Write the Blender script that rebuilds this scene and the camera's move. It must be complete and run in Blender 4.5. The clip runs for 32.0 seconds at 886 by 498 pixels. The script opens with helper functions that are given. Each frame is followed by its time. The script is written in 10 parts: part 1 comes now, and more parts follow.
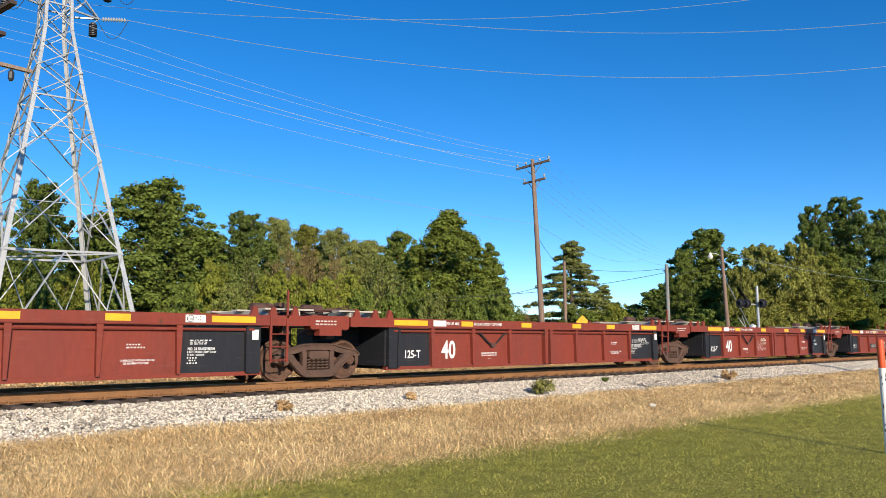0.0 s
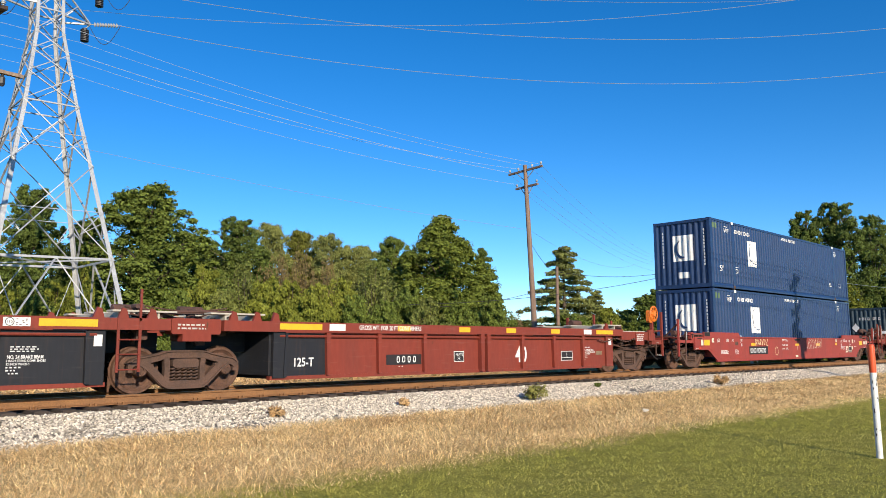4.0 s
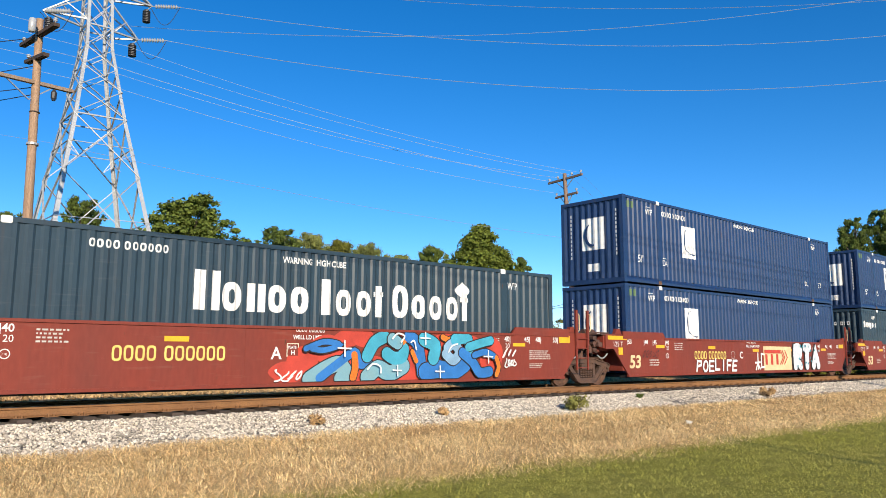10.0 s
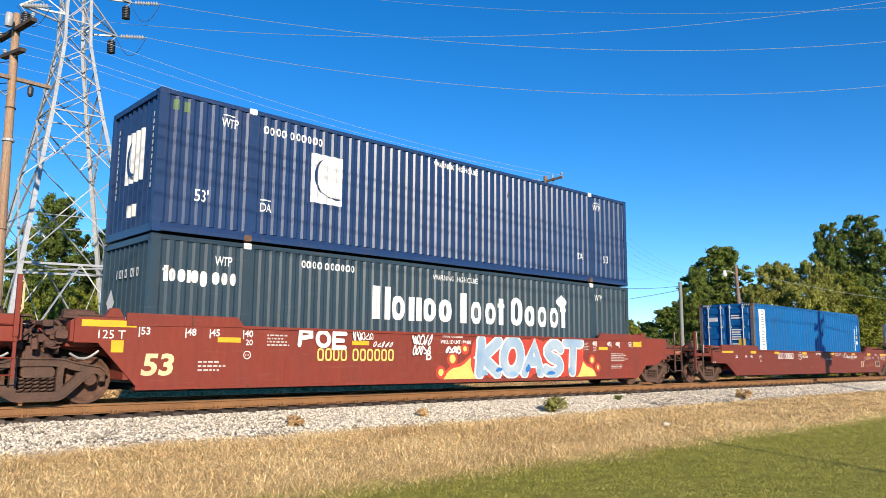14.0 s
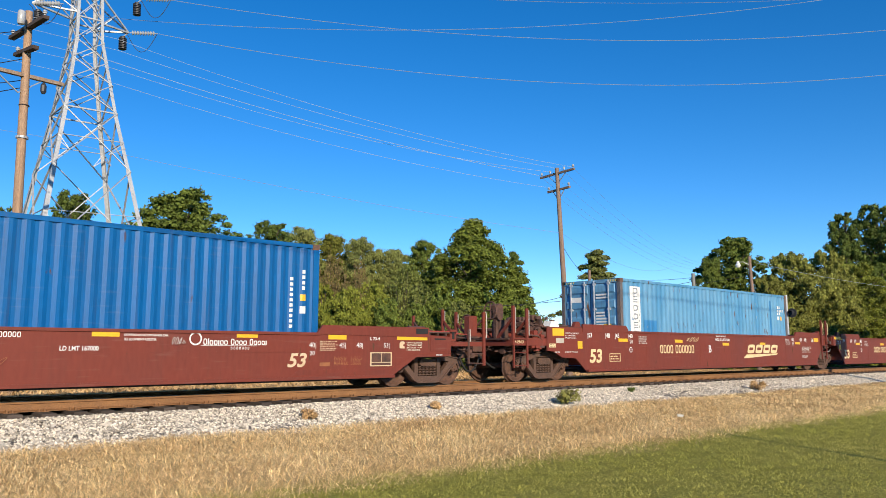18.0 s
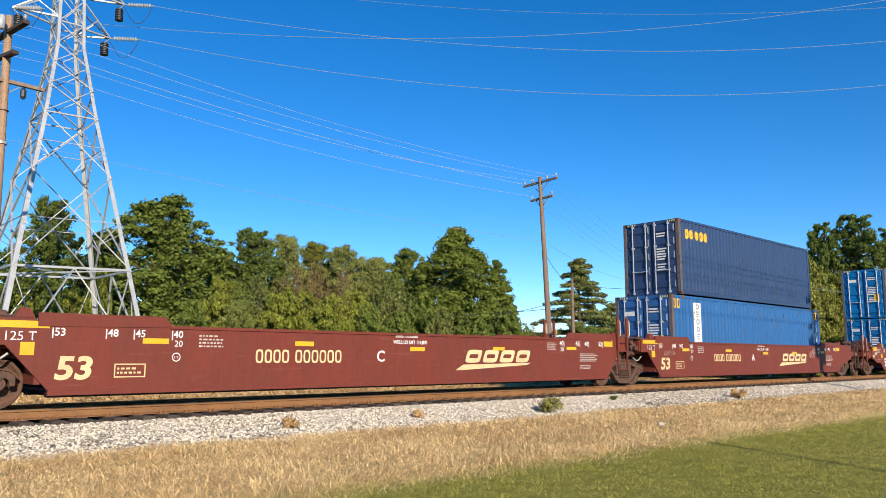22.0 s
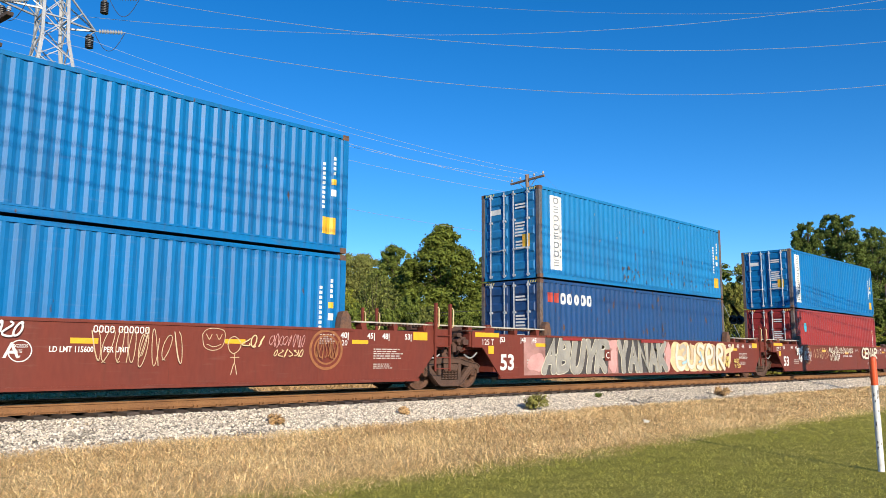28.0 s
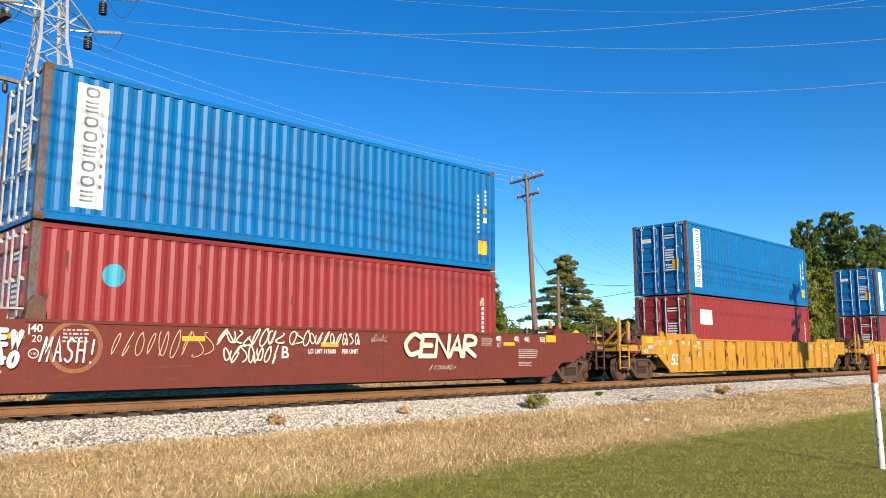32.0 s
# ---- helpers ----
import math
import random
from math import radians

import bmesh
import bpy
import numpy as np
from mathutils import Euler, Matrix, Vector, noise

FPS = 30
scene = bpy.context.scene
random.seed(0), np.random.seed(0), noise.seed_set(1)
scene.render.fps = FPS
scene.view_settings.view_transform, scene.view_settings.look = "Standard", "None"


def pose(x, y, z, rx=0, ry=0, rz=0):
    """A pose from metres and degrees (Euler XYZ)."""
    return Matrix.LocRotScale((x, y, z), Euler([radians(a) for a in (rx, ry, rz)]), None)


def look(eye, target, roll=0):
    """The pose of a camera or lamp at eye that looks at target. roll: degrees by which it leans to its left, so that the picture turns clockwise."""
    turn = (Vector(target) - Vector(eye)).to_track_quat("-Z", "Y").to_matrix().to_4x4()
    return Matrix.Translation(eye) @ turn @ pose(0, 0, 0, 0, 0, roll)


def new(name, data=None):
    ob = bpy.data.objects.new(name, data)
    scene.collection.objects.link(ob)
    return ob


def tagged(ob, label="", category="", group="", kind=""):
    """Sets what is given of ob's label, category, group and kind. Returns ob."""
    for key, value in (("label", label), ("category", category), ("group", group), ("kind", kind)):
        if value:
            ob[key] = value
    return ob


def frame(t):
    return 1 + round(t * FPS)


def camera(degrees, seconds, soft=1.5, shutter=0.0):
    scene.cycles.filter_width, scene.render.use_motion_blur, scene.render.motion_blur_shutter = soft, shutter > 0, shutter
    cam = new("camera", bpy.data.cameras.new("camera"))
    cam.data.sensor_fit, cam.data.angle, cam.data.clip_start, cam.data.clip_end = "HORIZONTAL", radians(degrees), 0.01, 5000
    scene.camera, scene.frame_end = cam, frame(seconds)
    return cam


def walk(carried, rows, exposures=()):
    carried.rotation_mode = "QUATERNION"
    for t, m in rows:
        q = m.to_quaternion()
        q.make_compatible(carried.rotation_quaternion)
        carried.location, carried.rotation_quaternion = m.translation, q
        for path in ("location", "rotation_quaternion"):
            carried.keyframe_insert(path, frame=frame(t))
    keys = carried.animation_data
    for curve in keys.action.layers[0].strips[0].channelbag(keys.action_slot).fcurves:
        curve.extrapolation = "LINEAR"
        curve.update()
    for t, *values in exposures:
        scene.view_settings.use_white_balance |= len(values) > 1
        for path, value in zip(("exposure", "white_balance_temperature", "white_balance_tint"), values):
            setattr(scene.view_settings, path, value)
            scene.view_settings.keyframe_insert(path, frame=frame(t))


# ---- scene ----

EYE = (0.0, -15.68, 0.93)
TURNS = [  # seconds, tilt, lean, heading
    (0, 96.88, 0.01, -43.59), (0.5, 96.86, 0.01, -43.67), (1, 96.88, 0.03, -43.78), (1.5, 96.92, 0.06, -43.83),
    (2, 96.93, 0.07, -43.86), (2.5, 96.99, 0.10, -43.95), (4.5, 97.48, 0.16, -44.17), (5, 97.72, 0.14, -44.11),
    (5.5, 97.91, 0.18, -44.02), (6, 98.12, 0.12, -43.94), (6.5, 98.25, 0.12, -43.77), (7, 98.39, 0.07, -43.50),
    (7.5, 98.43, -0.01, -43.04), (8, 98.37, -0.10, -42.48), (8.5, 98.35, -0.16, -41.94), (9, 98.26, -0.14, -41.34),
    (9.5, 98.07, -0.17, -41.16), (10, 98.00, -0.18, -41.17), (10.5, 98.04, -0.09, -41.74), (11, 98.00, -0.06, -42.02),
    (11.5, 98.02, -0.10, -42.04), (12, 97.98, -0.10, -41.82), (12.5, 98.04, -0.16, -42.01), (13, 98.03, -0.32, -42.38),
    (13.5, 98.08, -0.41, -42.57), (14, 98.10, -0.44, -42.69), (14.5, 98.11, -0.41, -42.60), (15, 98.00, -0.35, -42.48),
    (15.5, 97.91, -0.31, -42.27), (17.5, 97.63, -0.18, -41.59), (18, 97.57, -0.12, -41.75), (18.5, 97.53, -0.22, -41.95),
    (19, 97.52, -0.26, -41.97), (19.5, 97.58, -0.34, -42.13), (20, 97.74, -0.31, -42.20), (20.5, 97.89, -0.31, -42.40),
    (21, 97.94, -0.31, -42.52), (21.5, 98.05, -0.18, -42.88), (22, 98.19, -0.14, -43.04), (22.5, 98.26, -0.09, -43.17),
    (23, 98.28, 0.01, -43.45), (23.5, 98.28, 0.10, -43.60), (24, 98.33, 0.11, -43.75), (24.5, 98.33, 0.22, -43.84),
    (26.5, 98.18, -0.09, -44.01), (27, 98.09, -0.20, -44.04), (27.5, 98.00, -0.31, -44.08), (28, 97.97, -0.37, -44.09),
    (28.5, 97.98, -0.34, -44.07), (29, 97.96, -0.31, -44.08), (29.5, 97.89, -0.22, -44.14), (30, 97.91, -0.15, -44.13),
    (30.5, 97.92, -0.14, -44.13), (31, 97.91, -0.14, -44.10), (31.5, 97.92, -0.10, -44.12), (32, 97.92, -0.10, -44.08),
]
cam = camera(61.0, 32.0, soft=0.6)
walk(cam, [(t, pose(*EYE, rx, ry, rz)) for t, rx, ry, rz in TURNS],
     [(0, 0.2), (6.2, 0.2), (7.4, 0.29), (8.3, 0.29), (9.4, 0.2), (11.8, 0.2), (12.6, 0.30), (13.3, 0.34), (14.0, 0.30), (15.0, 0.23), (17.5, 0.13), (20.5, 0.13), (22.0, 0.2), (32, 0.22)])

# ---- world and sun ----
SUN_ELEV, SUN_SIDE = 19.0, -22.0          # height, and degrees from straight behind the viewer's side of the track towards +x (minus: towards -x)
to_sun = Vector((math.sin(radians(SUN_SIDE)) * math.cos(radians(SUN_ELEV)), -math.cos(radians(SUN_SIDE)) * math.cos(radians(SUN_ELEV)), math.sin(radians(SUN_ELEV))))
world = bpy.data.worlds.new("sky")
scene.world = world
world.use_nodes = True
wn = world.node_tree.nodes
sky = wn.new("ShaderNodeTexSky")
sky.sky_type, sky.sun_disc = "NISHITA", False
sky.sun_elevation, sky.sun_rotation = radians(SUN_ELEV), math.atan2(to_sun.x, to_sun.y)
sky.air_density, sky.dust_density, sky.ozone_density, sky.altitude = 0.75, 0.0, 2.5, 500
rich = wn.new("ShaderNodeHueSaturation")
rich.inputs["Saturation"].default_value = 1.34
world.node_tree.links.new(sky.outputs[0], rich.inputs["Color"])
tint = wn.new("ShaderNodeMix")
tint.data_type, tint.blend_type = "RGBA", "MULTIPLY"
tint.inputs["Factor"].default_value = 1.0
tint.inputs["B"].default_value = (0.97, 1.02, 1.10, 1)
world.node_tree.links.new(rich.outputs[0], tint.inputs["A"])
wn["Background"].inputs["Strength"].default_value = 0.142
world.node_tree.links.new(tint.outputs["Result"], wn["Background"].inputs["Color"])
sun = new("sun", bpy.data.lights.new("sun", "SUN"))
sun.data.energy, sun.data.angle, sun.data.color = 5.0, radians(0.53), (1.0, 0.865, 0.68)
sun.matrix_world = look(to_sun * 100, (0, 0, 0))

# ---- materials ----
MATS = {}


def surface(name, colour, rough=0.6, metal=0.0, second=None, mix=0.5, scale=3.0, stretch=(1, 1, 1), fine=40.0, fine_amount=0.25,
            bump=0.2, bump_scale=60.0, spots=None, spot_scale=2.0, spot_level=0.62, spot_soft=0.06, vary=0.0, coat=0.0, island=0.0, distance=0.01):
    """A procedural surface: base colour, a second colour in broad patches, fine grain, spots (rust, wear) and relief."""
    if name in MATS:
        return MATS[name]
    m = bpy.data.materials.new(name)
    m.use_nodes = True
    n, ln = m.node_tree.nodes, m.node_tree.links.new
    b = n["Principled BSDF"]
    b.inputs["Roughness"].default_value, b.inputs["Metallic"].default_value = rough, metal
    b.inputs["Coat Weight"].default_value = coat
    tc, info = n.new("ShaderNodeTexCoord"), n.new("ShaderNodeObjectInfo")
    add = n.new("ShaderNodeVectorMath")
    add.operation = "MULTIPLY_ADD"
    comb = n.new("ShaderNodeCombineXYZ")
    for k in range(3):
        ln(info.outputs["Random"], comb.inputs[k])
    ln(comb.outputs[0], add.inputs[0])
    add.inputs[1].default_value = (17.0, 31.0, 23.0)
    ln(tc.outputs["Object"], add.inputs[2])
    mp = n.new("ShaderNodeMapping")
    mp.inputs["Scale"].default_value = stretch
    ln(add.outputs[0], mp.inputs[0])

    def noise_at(sc, detail=4.0, vec=mp):
        t = n.new("ShaderNodeTexNoise")
        t.inputs["Scale"].default_value, t.inputs["Detail"].default_value = sc, detail
        ln(vec.outputs[0], t.inputs["Vector"])
        return t.outputs["Fac"]

    def ramp(fac, lo, hi):
        r = n.new("ShaderNodeMapRange")
        r.inputs["From Min"].default_value, r.inputs["From Max"].default_value = lo, hi
        ln(fac, r.inputs["Value"])
        return r.outputs["Result"]

    def blend(fac, a, c, kind="MIX"):
        x = n.new("ShaderNodeMix")
        x.data_type, x.blend_type = "RGBA", kind
        if isinstance(fac, float):
            x.inputs["Factor"].default_value = fac
        else:
            ln(fac, x.inputs["Factor"])
        for sock, v in ((x.inputs["A"], a), (x.inputs["B"], c)):
            if isinstance(v, tuple):
                sock.default_value = (*v, 1)
            else:
                ln(v, sock)
        return x.outputs["Result"]
    second = second or tuple(c * 0.7 for c in colour)
    if bump <= 0.05:
        fine_amount = min(fine_amount, 0.07)
    col = blend(ramp(noise_at(scale), 0.5 - mix * 0.3, 0.5 + (1 - mix) * 0.6), colour, second)
    g = n.new("ShaderNodeMapRange")
    g.inputs["To Min"].default_value, g.inputs["To Max"].default_value = 1 - fine_amount, 1 + fine_amount
    g.inputs["From Min"].default_value, g.inputs["From Max"].default_value = 0.3, 0.7
    ln(noise_at(fine, 3.0), g.inputs["Value"])
    gm = n.new("ShaderNodeVectorMath")
    gm.operation = "SCALE"
    ln(col, gm.inputs[0])
    ln(g.outputs["Result"], gm.inputs["Scale"])
    col = gm.outputs[0]
    if vary or island:
        src = info.outputs["Random"]
        if island:
            src = n.new("ShaderNodeNewGeometry").outputs["Random Per Island"]
        v = n.new("ShaderNodeMapRange")
        a = vary or island
        v.inputs["To Min"].default_value, v.inputs["To Max"].default_value = 1 - a, 1 + a
        ln(src, v.inputs["Value"])
        vm = n.new("ShaderNodeVectorMath")
        vm.operation = "SCALE"
        ln(col, vm.inputs[0])
        ln(v.outputs["Result"], vm.inputs["Scale"])
        col = vm.outputs[0]
    if spots:
        f = ramp(noise_at(spot_scale, 8.0, mp), spot_level, spot_level + spot_soft)
        col = blend(f, col, spots)
        rr = n.new("ShaderNodeMapRange")
        rr.inputs["To Min"].default_value, rr.inputs["To Max"].default_value = rough, 0.9
        ln(f, rr.inputs["Value"])
        ln(rr.outputs["Result"], b.inputs["Roughness"])
    ln(col, b.inputs["Base Color"])
    if bump:
        bp = n.new("ShaderNodeBump")
        bp.inputs["Strength"].default_value, bp.inputs["Distance"].default_value = bump, distance
        ln(noise_at(bump_scale, 5.0), bp.inputs["Height"])
        ln(bp.outputs[0], b.inputs["Normal"])
    MATS[name] = m
    return m


RUST = (0.10, 0.05, 0.032)


def paint(name, colour, rough=0.45, rust=0.66, streak=True, second=None, mix=0.35, gloss=0.22, streaks=0.22):
    m = surface(name, colour, rough, 0.0, second or tuple(c * 0.72 + 0.012 for c in colour), mix, 1.3, (1, 1, 0.28) if streak else (1, 1, 1),
                   14.0, 0.07, 0.10, 30.0, RUST, 5.5, rust, 0.05)
    n, ln = m.node_tree.nodes, m.node_tree.links.new
    b = n["Principled BSDF"]
    b.inputs["Specular IOR Level"].default_value = gloss
    src = b.inputs["Base Color"].links[0].from_socket
    tc = n.new("ShaderNodeTexCoord")
    for stretch, lo, hi, tone, amount in (((7.0, 7.0, 0.35), 0.56, 0.74, (0.10, 0.055, 0.035), streaks), ((0.9, 0.9, 9.0), 0.60, 0.72, (0.42, 0.36, 0.32), 0.05)):
        mp = n.new("ShaderNodeMapping")
        mp.inputs["Scale"].default_value = stretch
        ln(tc.outputs["Object"], mp.inputs[0])
        t = n.new("ShaderNodeTexNoise")
        t.inputs["Scale"].default_value, t.inputs["Detail"].default_value = 1.7, 6.0
        ln(mp.outputs[0], t.inputs["Vector"])
        r = n.new("ShaderNodeMapRange")
        r.inputs["From Min"].default_value, r.inputs["From Max"].default_value, r.inputs["To Max"].default_value = lo, hi, amount
        ln(t.outputs["Fac"], r.inputs["Value"])
        x = n.new("ShaderNodeMix")
        x.data_type = "RGBA"
        ln(r.outputs["Result"], x.inputs["Factor"])
        ln(src, x.inputs["A"])
        x.inputs["B"].default_value = (*tone, 1)
        src = x.outputs["Result"]
    ln(src, b.inputs["Base Color"])
    return m


def leaf(name, colour, second, island=0.42):
    m = surface(name, colour, 0.55, 0.0, second, 0.5, 0.35, (1, 1, 1), 2.0, 0.3, 0, island=island)
    m.node_tree.nodes["Principled BSDF"].inputs["Specular IOR Level"].default_value = 0.08
    return m


car_red = paint("boxcar_red_paint", (0.225, 0.044, 0.028), 0.55, 0.68, streaks=0.12)
car_brown = paint("mineral_brown_paint", (0.180, 0.040, 0.026), 0.55, 0.7, streaks=0.12)
car_orange_red = paint("faded_orange_red_paint", (0.31, 0.054, 0.042), 0.6, 0.76)
car_yellow = paint("yellow_car_paint", (0.56, 0.28, 0.035), 0.6, 0.6)
car_black = paint("black_car_paint", (0.022, 0.023, 0.028), 0.5, 0.72)
grime = surface("grimy_steel", (0.12, 0.056, 0.040), 0.8, 0.0, (0.040, 0.026, 0.020), 0.5, 5.0, bump=0.4)
truck_steel = surface("dusty_cast_steel", (0.115, 0.062, 0.042), 0.85, 0.0, (0.065, 0.040, 0.030), 0.5, 4.0, bump=0.5)
wheel_steel = surface("rusty_wheel_steel", (0.15, 0.075, 0.048), 0.75, 0.2, (0.055, 0.032, 0.022), 0.5, 6.0, bump=0.3)
under_black = surface("underframe_black", (0.02, 0.018, 0.017), 0.8, bump=0.3)
dim_white = surface("worn_stencil_paint", (0.56, 0.53, 0.48), 0.6, 0.0, (0.38, 0.33, 0.29), 0.5, 9.0, bump=0.05)
white_paint = surface("white_lettering_paint", (0.78, 0.77, 0.74), 0.55, 0.0, (0.6, 0.59, 0.56), 0.4, 6.0, bump=0.05)
cream_paint = surface("cream_paint", (0.78, 0.60, 0.33), 0.6, bump=0.05)
yellow_reflector = surface("yellow_reflector", (0.80, 0.45, 0.02), 0.4, 0.0, (0.7, 0.36, 0.02), 0.4, 4.0, bump=0.05)
red_graffiti = surface("red_spray_paint", (0.55, 0.06, 0.035), 0.6, bump=0.05)
blue_graffiti = surface("blue_spray_paint", (0.03, 0.18, 0.5), 0.6, bump=0.05)
cyan_graffiti = surface("cyan_spray_paint", (0.06, 0.38, 0.52), 0.6, bump=0.05)
black_graffiti = surface("black_spray_paint", (0.025, 0.02, 0.02), 0.6, bump=0.05)
yellow_graffiti = surface("pale_yellow_spray_paint", (0.78, 0.62, 0.16), 0.6, bump=0.05)
pink_graffiti = surface("pink_spray_paint", (0.68, 0.36, 0.33), 0.6, bump=0.05)
navy = paint("navy_container_paint", (0.014, 0.040, 0.120), 0.36, 0.72, gloss=0.5)
slate = paint("slate_container_paint", (0.028, 0.052, 0.072), 0.38, 0.73, gloss=0.4)
sea_blue = paint("bright_blue_container_paint", (0.003, 0.158, 0.415), 0.42, 0.70, gloss=0.22)
pale_blue = paint("faded_pale_blue_container_paint", (0.065, 0.235, 0.42), 0.5, 0.64, second=(0.16, 0.34, 0.50), mix=0.5, gloss=0.4)
mid_blue = paint("worn_blue_container_paint", (0.018, 0.115, 0.33), 0.38, 0.655, gloss=0.6)
faded_patch = paint("repainted_blue_patch", (0.03, 0.19, 0.42), 0.5, 0.75, gloss=0.3)
indigo = paint("dull_indigo_container_paint", (0.028, 0.060, 0.15), 0.42, 0.68, gloss=0.35)
deep_blue = paint("deep_blue_container_paint", (0.0025, 0.110, 0.33), 0.42, 0.72, gloss=0.2)
chalky_blue = paint("chalky_blue_container_paint", (0.012, 0.20, 0.47), 0.5, 0.70, gloss=0.2)
dull_blue = paint("dull_blue_container_paint", (0.014, 0.066, 0.20), 0.42, 0.655, gloss=0.35)
box_red = paint("red_container_paint", (0.30, 0.030, 0.027), 0.42, 0.68, gloss=0.35)
bar_steel = surface("galvanised_bar", (0.62, 0.63, 0.64), 0.4, 0.5, bump=0.1)
rust_steel = surface("rusted_casting", (0.17, 0.085, 0.05), 0.85, 0.0, (0.07, 0.05, 0.045), 0.5, 9.0, bump=0.4)
rail_steel = surface("rusty_rail", (0.265, 0.128, 0.050), 0.8, 0.0, (0.165, 0.076, 0.032), 0.5, 2.0, bump=0.2)
rail_head = surface("shiny_rail_head", (0.40, 0.33, 0.28), 0.32, 0.9, (0.27, 0.19, 0.14), 0.5, 3.0, (0.2, 3, 1), bump=0.05)
tie_wood = surface("creosoted_tie", (0.055, 0.040, 0.032), 0.9, 0.0, (0.10, 0.075, 0.06), 0.5, 4.0, (0.3, 4, 4), bump=0.6, vary=0.3)
ballast_mat = surface("limestone_ballast", (0.66, 0.585, 0.47), 0.9, 0.0, (0.45, 0.385, 0.30), 0.5, 6.0, bump=0.5, bump_scale=25.0, island=0.62)
# bed colour kept dark to stand for shade in the gaps between stones
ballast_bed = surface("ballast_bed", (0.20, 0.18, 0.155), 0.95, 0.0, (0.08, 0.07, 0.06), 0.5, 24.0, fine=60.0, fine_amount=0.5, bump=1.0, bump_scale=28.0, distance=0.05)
tan_dull = surface("tarnished_plate", (0.30, 0.22, 0.13), 0.6, 0.3, (0.2, 0.13, 0.08), 0.5, 6.0, bump=0.1)
galv = surface("galvanised_tower_steel", (0.46, 0.47, 0.48), 0.55, 0.3, (0.36, 0.37, 0.38), 0.5, 2.0, bump=0.1)
pole_wood = surface("weathered_pole_wood", (0.40, 0.285, 0.20), 0.9, 0.0, (0.26, 0.175, 0.12), 0.5, 3.0, (4, 4, 0.25), 30.0, 0.3, 0.5)
dark_pole = surface("dark_pole_wood", (0.27, 0.18, 0.13), 0.9, 0.0, (0.15, 0.10, 0.075), 0.5, 3.0, (4, 4, 0.25), 30.0, 0.3, 0.5)
# wire grey tinted blue for reflected sky; the pale copy lightened for sunlit wires
wire_mat = surface("sky_tinted_wire", (0.30, 0.37, 0.48), 0.5, 0.0, bump=0)
pale_wire = surface("sunlit_tinted_wire", (0.44, 0.52, 0.62), 0.5, 0.0, bump=0)
black_wire = surface("black_cable", (0.03, 0.03, 0.035), 0.6, bump=0)
ceramic = surface("grey_insulator", (0.45, 0.46, 0.47), 0.25, bump=0)
dark_fitting = surface("dark_fitting", (0.035, 0.035, 0.04), 0.5, bump=0.1)
orange_paint = surface("orange_handbrake_paint", (0.75, 0.19, 0.02), 0.5, bump=0.1)
bark = surface("tree_bark", (0.13, 0.10, 0.075), 0.95, 0.0, (0.07, 0.05, 0.04), 0.5, 3.0, (3, 3, 0.5), bump=0.6)
leaf_dark = leaf("dark_oak_leaves", (0.110, 0.146, 0.031), (0.073, 0.101, 0.024))
leaf_mid = leaf("green_leaves", (0.138, 0.176, 0.034), (0.094, 0.124, 0.026))
leaf_light = leaf("yellow_green_leaves", (0.195, 0.212, 0.032), (0.135, 0.155, 0.026))
leaf_spring = leaf("bright_green_leaves", (0.155, 0.188, 0.031), (0.105, 0.132, 0.025))
leaf_pine = leaf("pine_needles", (0.205, 0.22, 0.062), (0.14, 0.155, 0.046))
leaf_gold = leaf("golden_green_needles", (0.165, 0.168, 0.03), (0.11, 0.115, 0.022))
leaf_vine = leaf("olive_vine_leaves", (0.235, 0.24, 0.05), (0.165, 0.165, 0.04))
leaf_rust = leaf("turning_brown_leaves", (0.21, 0.15, 0.065), (0.14, 0.125, 0.05))
leaf_weed = leaf("grey_green_weeds", (0.175, 0.195, 0.05), (0.12, 0.14, 0.035))
straw = leaf("dry_straw", (0.87, 0.655, 0.335), (0.65, 0.45, 0.205), 0.7)
dry_weed = leaf("dry_brown_weed", (0.60, 0.395, 0.19), (0.43, 0.26, 0.115))
turf = leaf("lawn_blades", (0.335, 0.325, 0.062), (0.43, 0.38, 0.105), 0.42)
cream_white = surface("cream_white_spray_paint", (0.72, 0.68, 0.55), 0.6, second=(0.6, 0.55, 0.42), scale=3.0, bump=0.05)
cream_grey = surface("cream_grey_spray_paint", (0.50, 0.46, 0.38), 0.6, second=(0.36, 0.32, 0.27), scale=3.0, bump=0.05)
pink_wash = surface("faded_pink_spray_paint", (0.50, 0.27, 0.24), 0.6, second=(0.2, 0.09, 0.07), scale=1.6, bump=0.05)
rust_tag = surface("faded_orange_spray_paint", (0.36, 0.14, 0.05), 0.6, second=(0.2, 0.07, 0.03), scale=8.0, bump=0.05)
blue_wash = surface("soft_blue_spray_paint", (0.25, 0.42, 0.58), 0.6, bump=0.05)
worn_post = surface("weathered_corner_post", (0.10, 0.115, 0.14), 0.7, 0.0, (0.16, 0.085, 0.045), 0.55, 2.2, (1, 1, 0.5), 20.0, 0.3, 0.3)
grey_pole = surface("grey_weathered_pole", (0.26, 0.27, 0.25), 0.9, 0.0, (0.17, 0.17, 0.15), 0.5, 3.0, (4, 4, 0.25), 30.0, 0.3, 0.5)

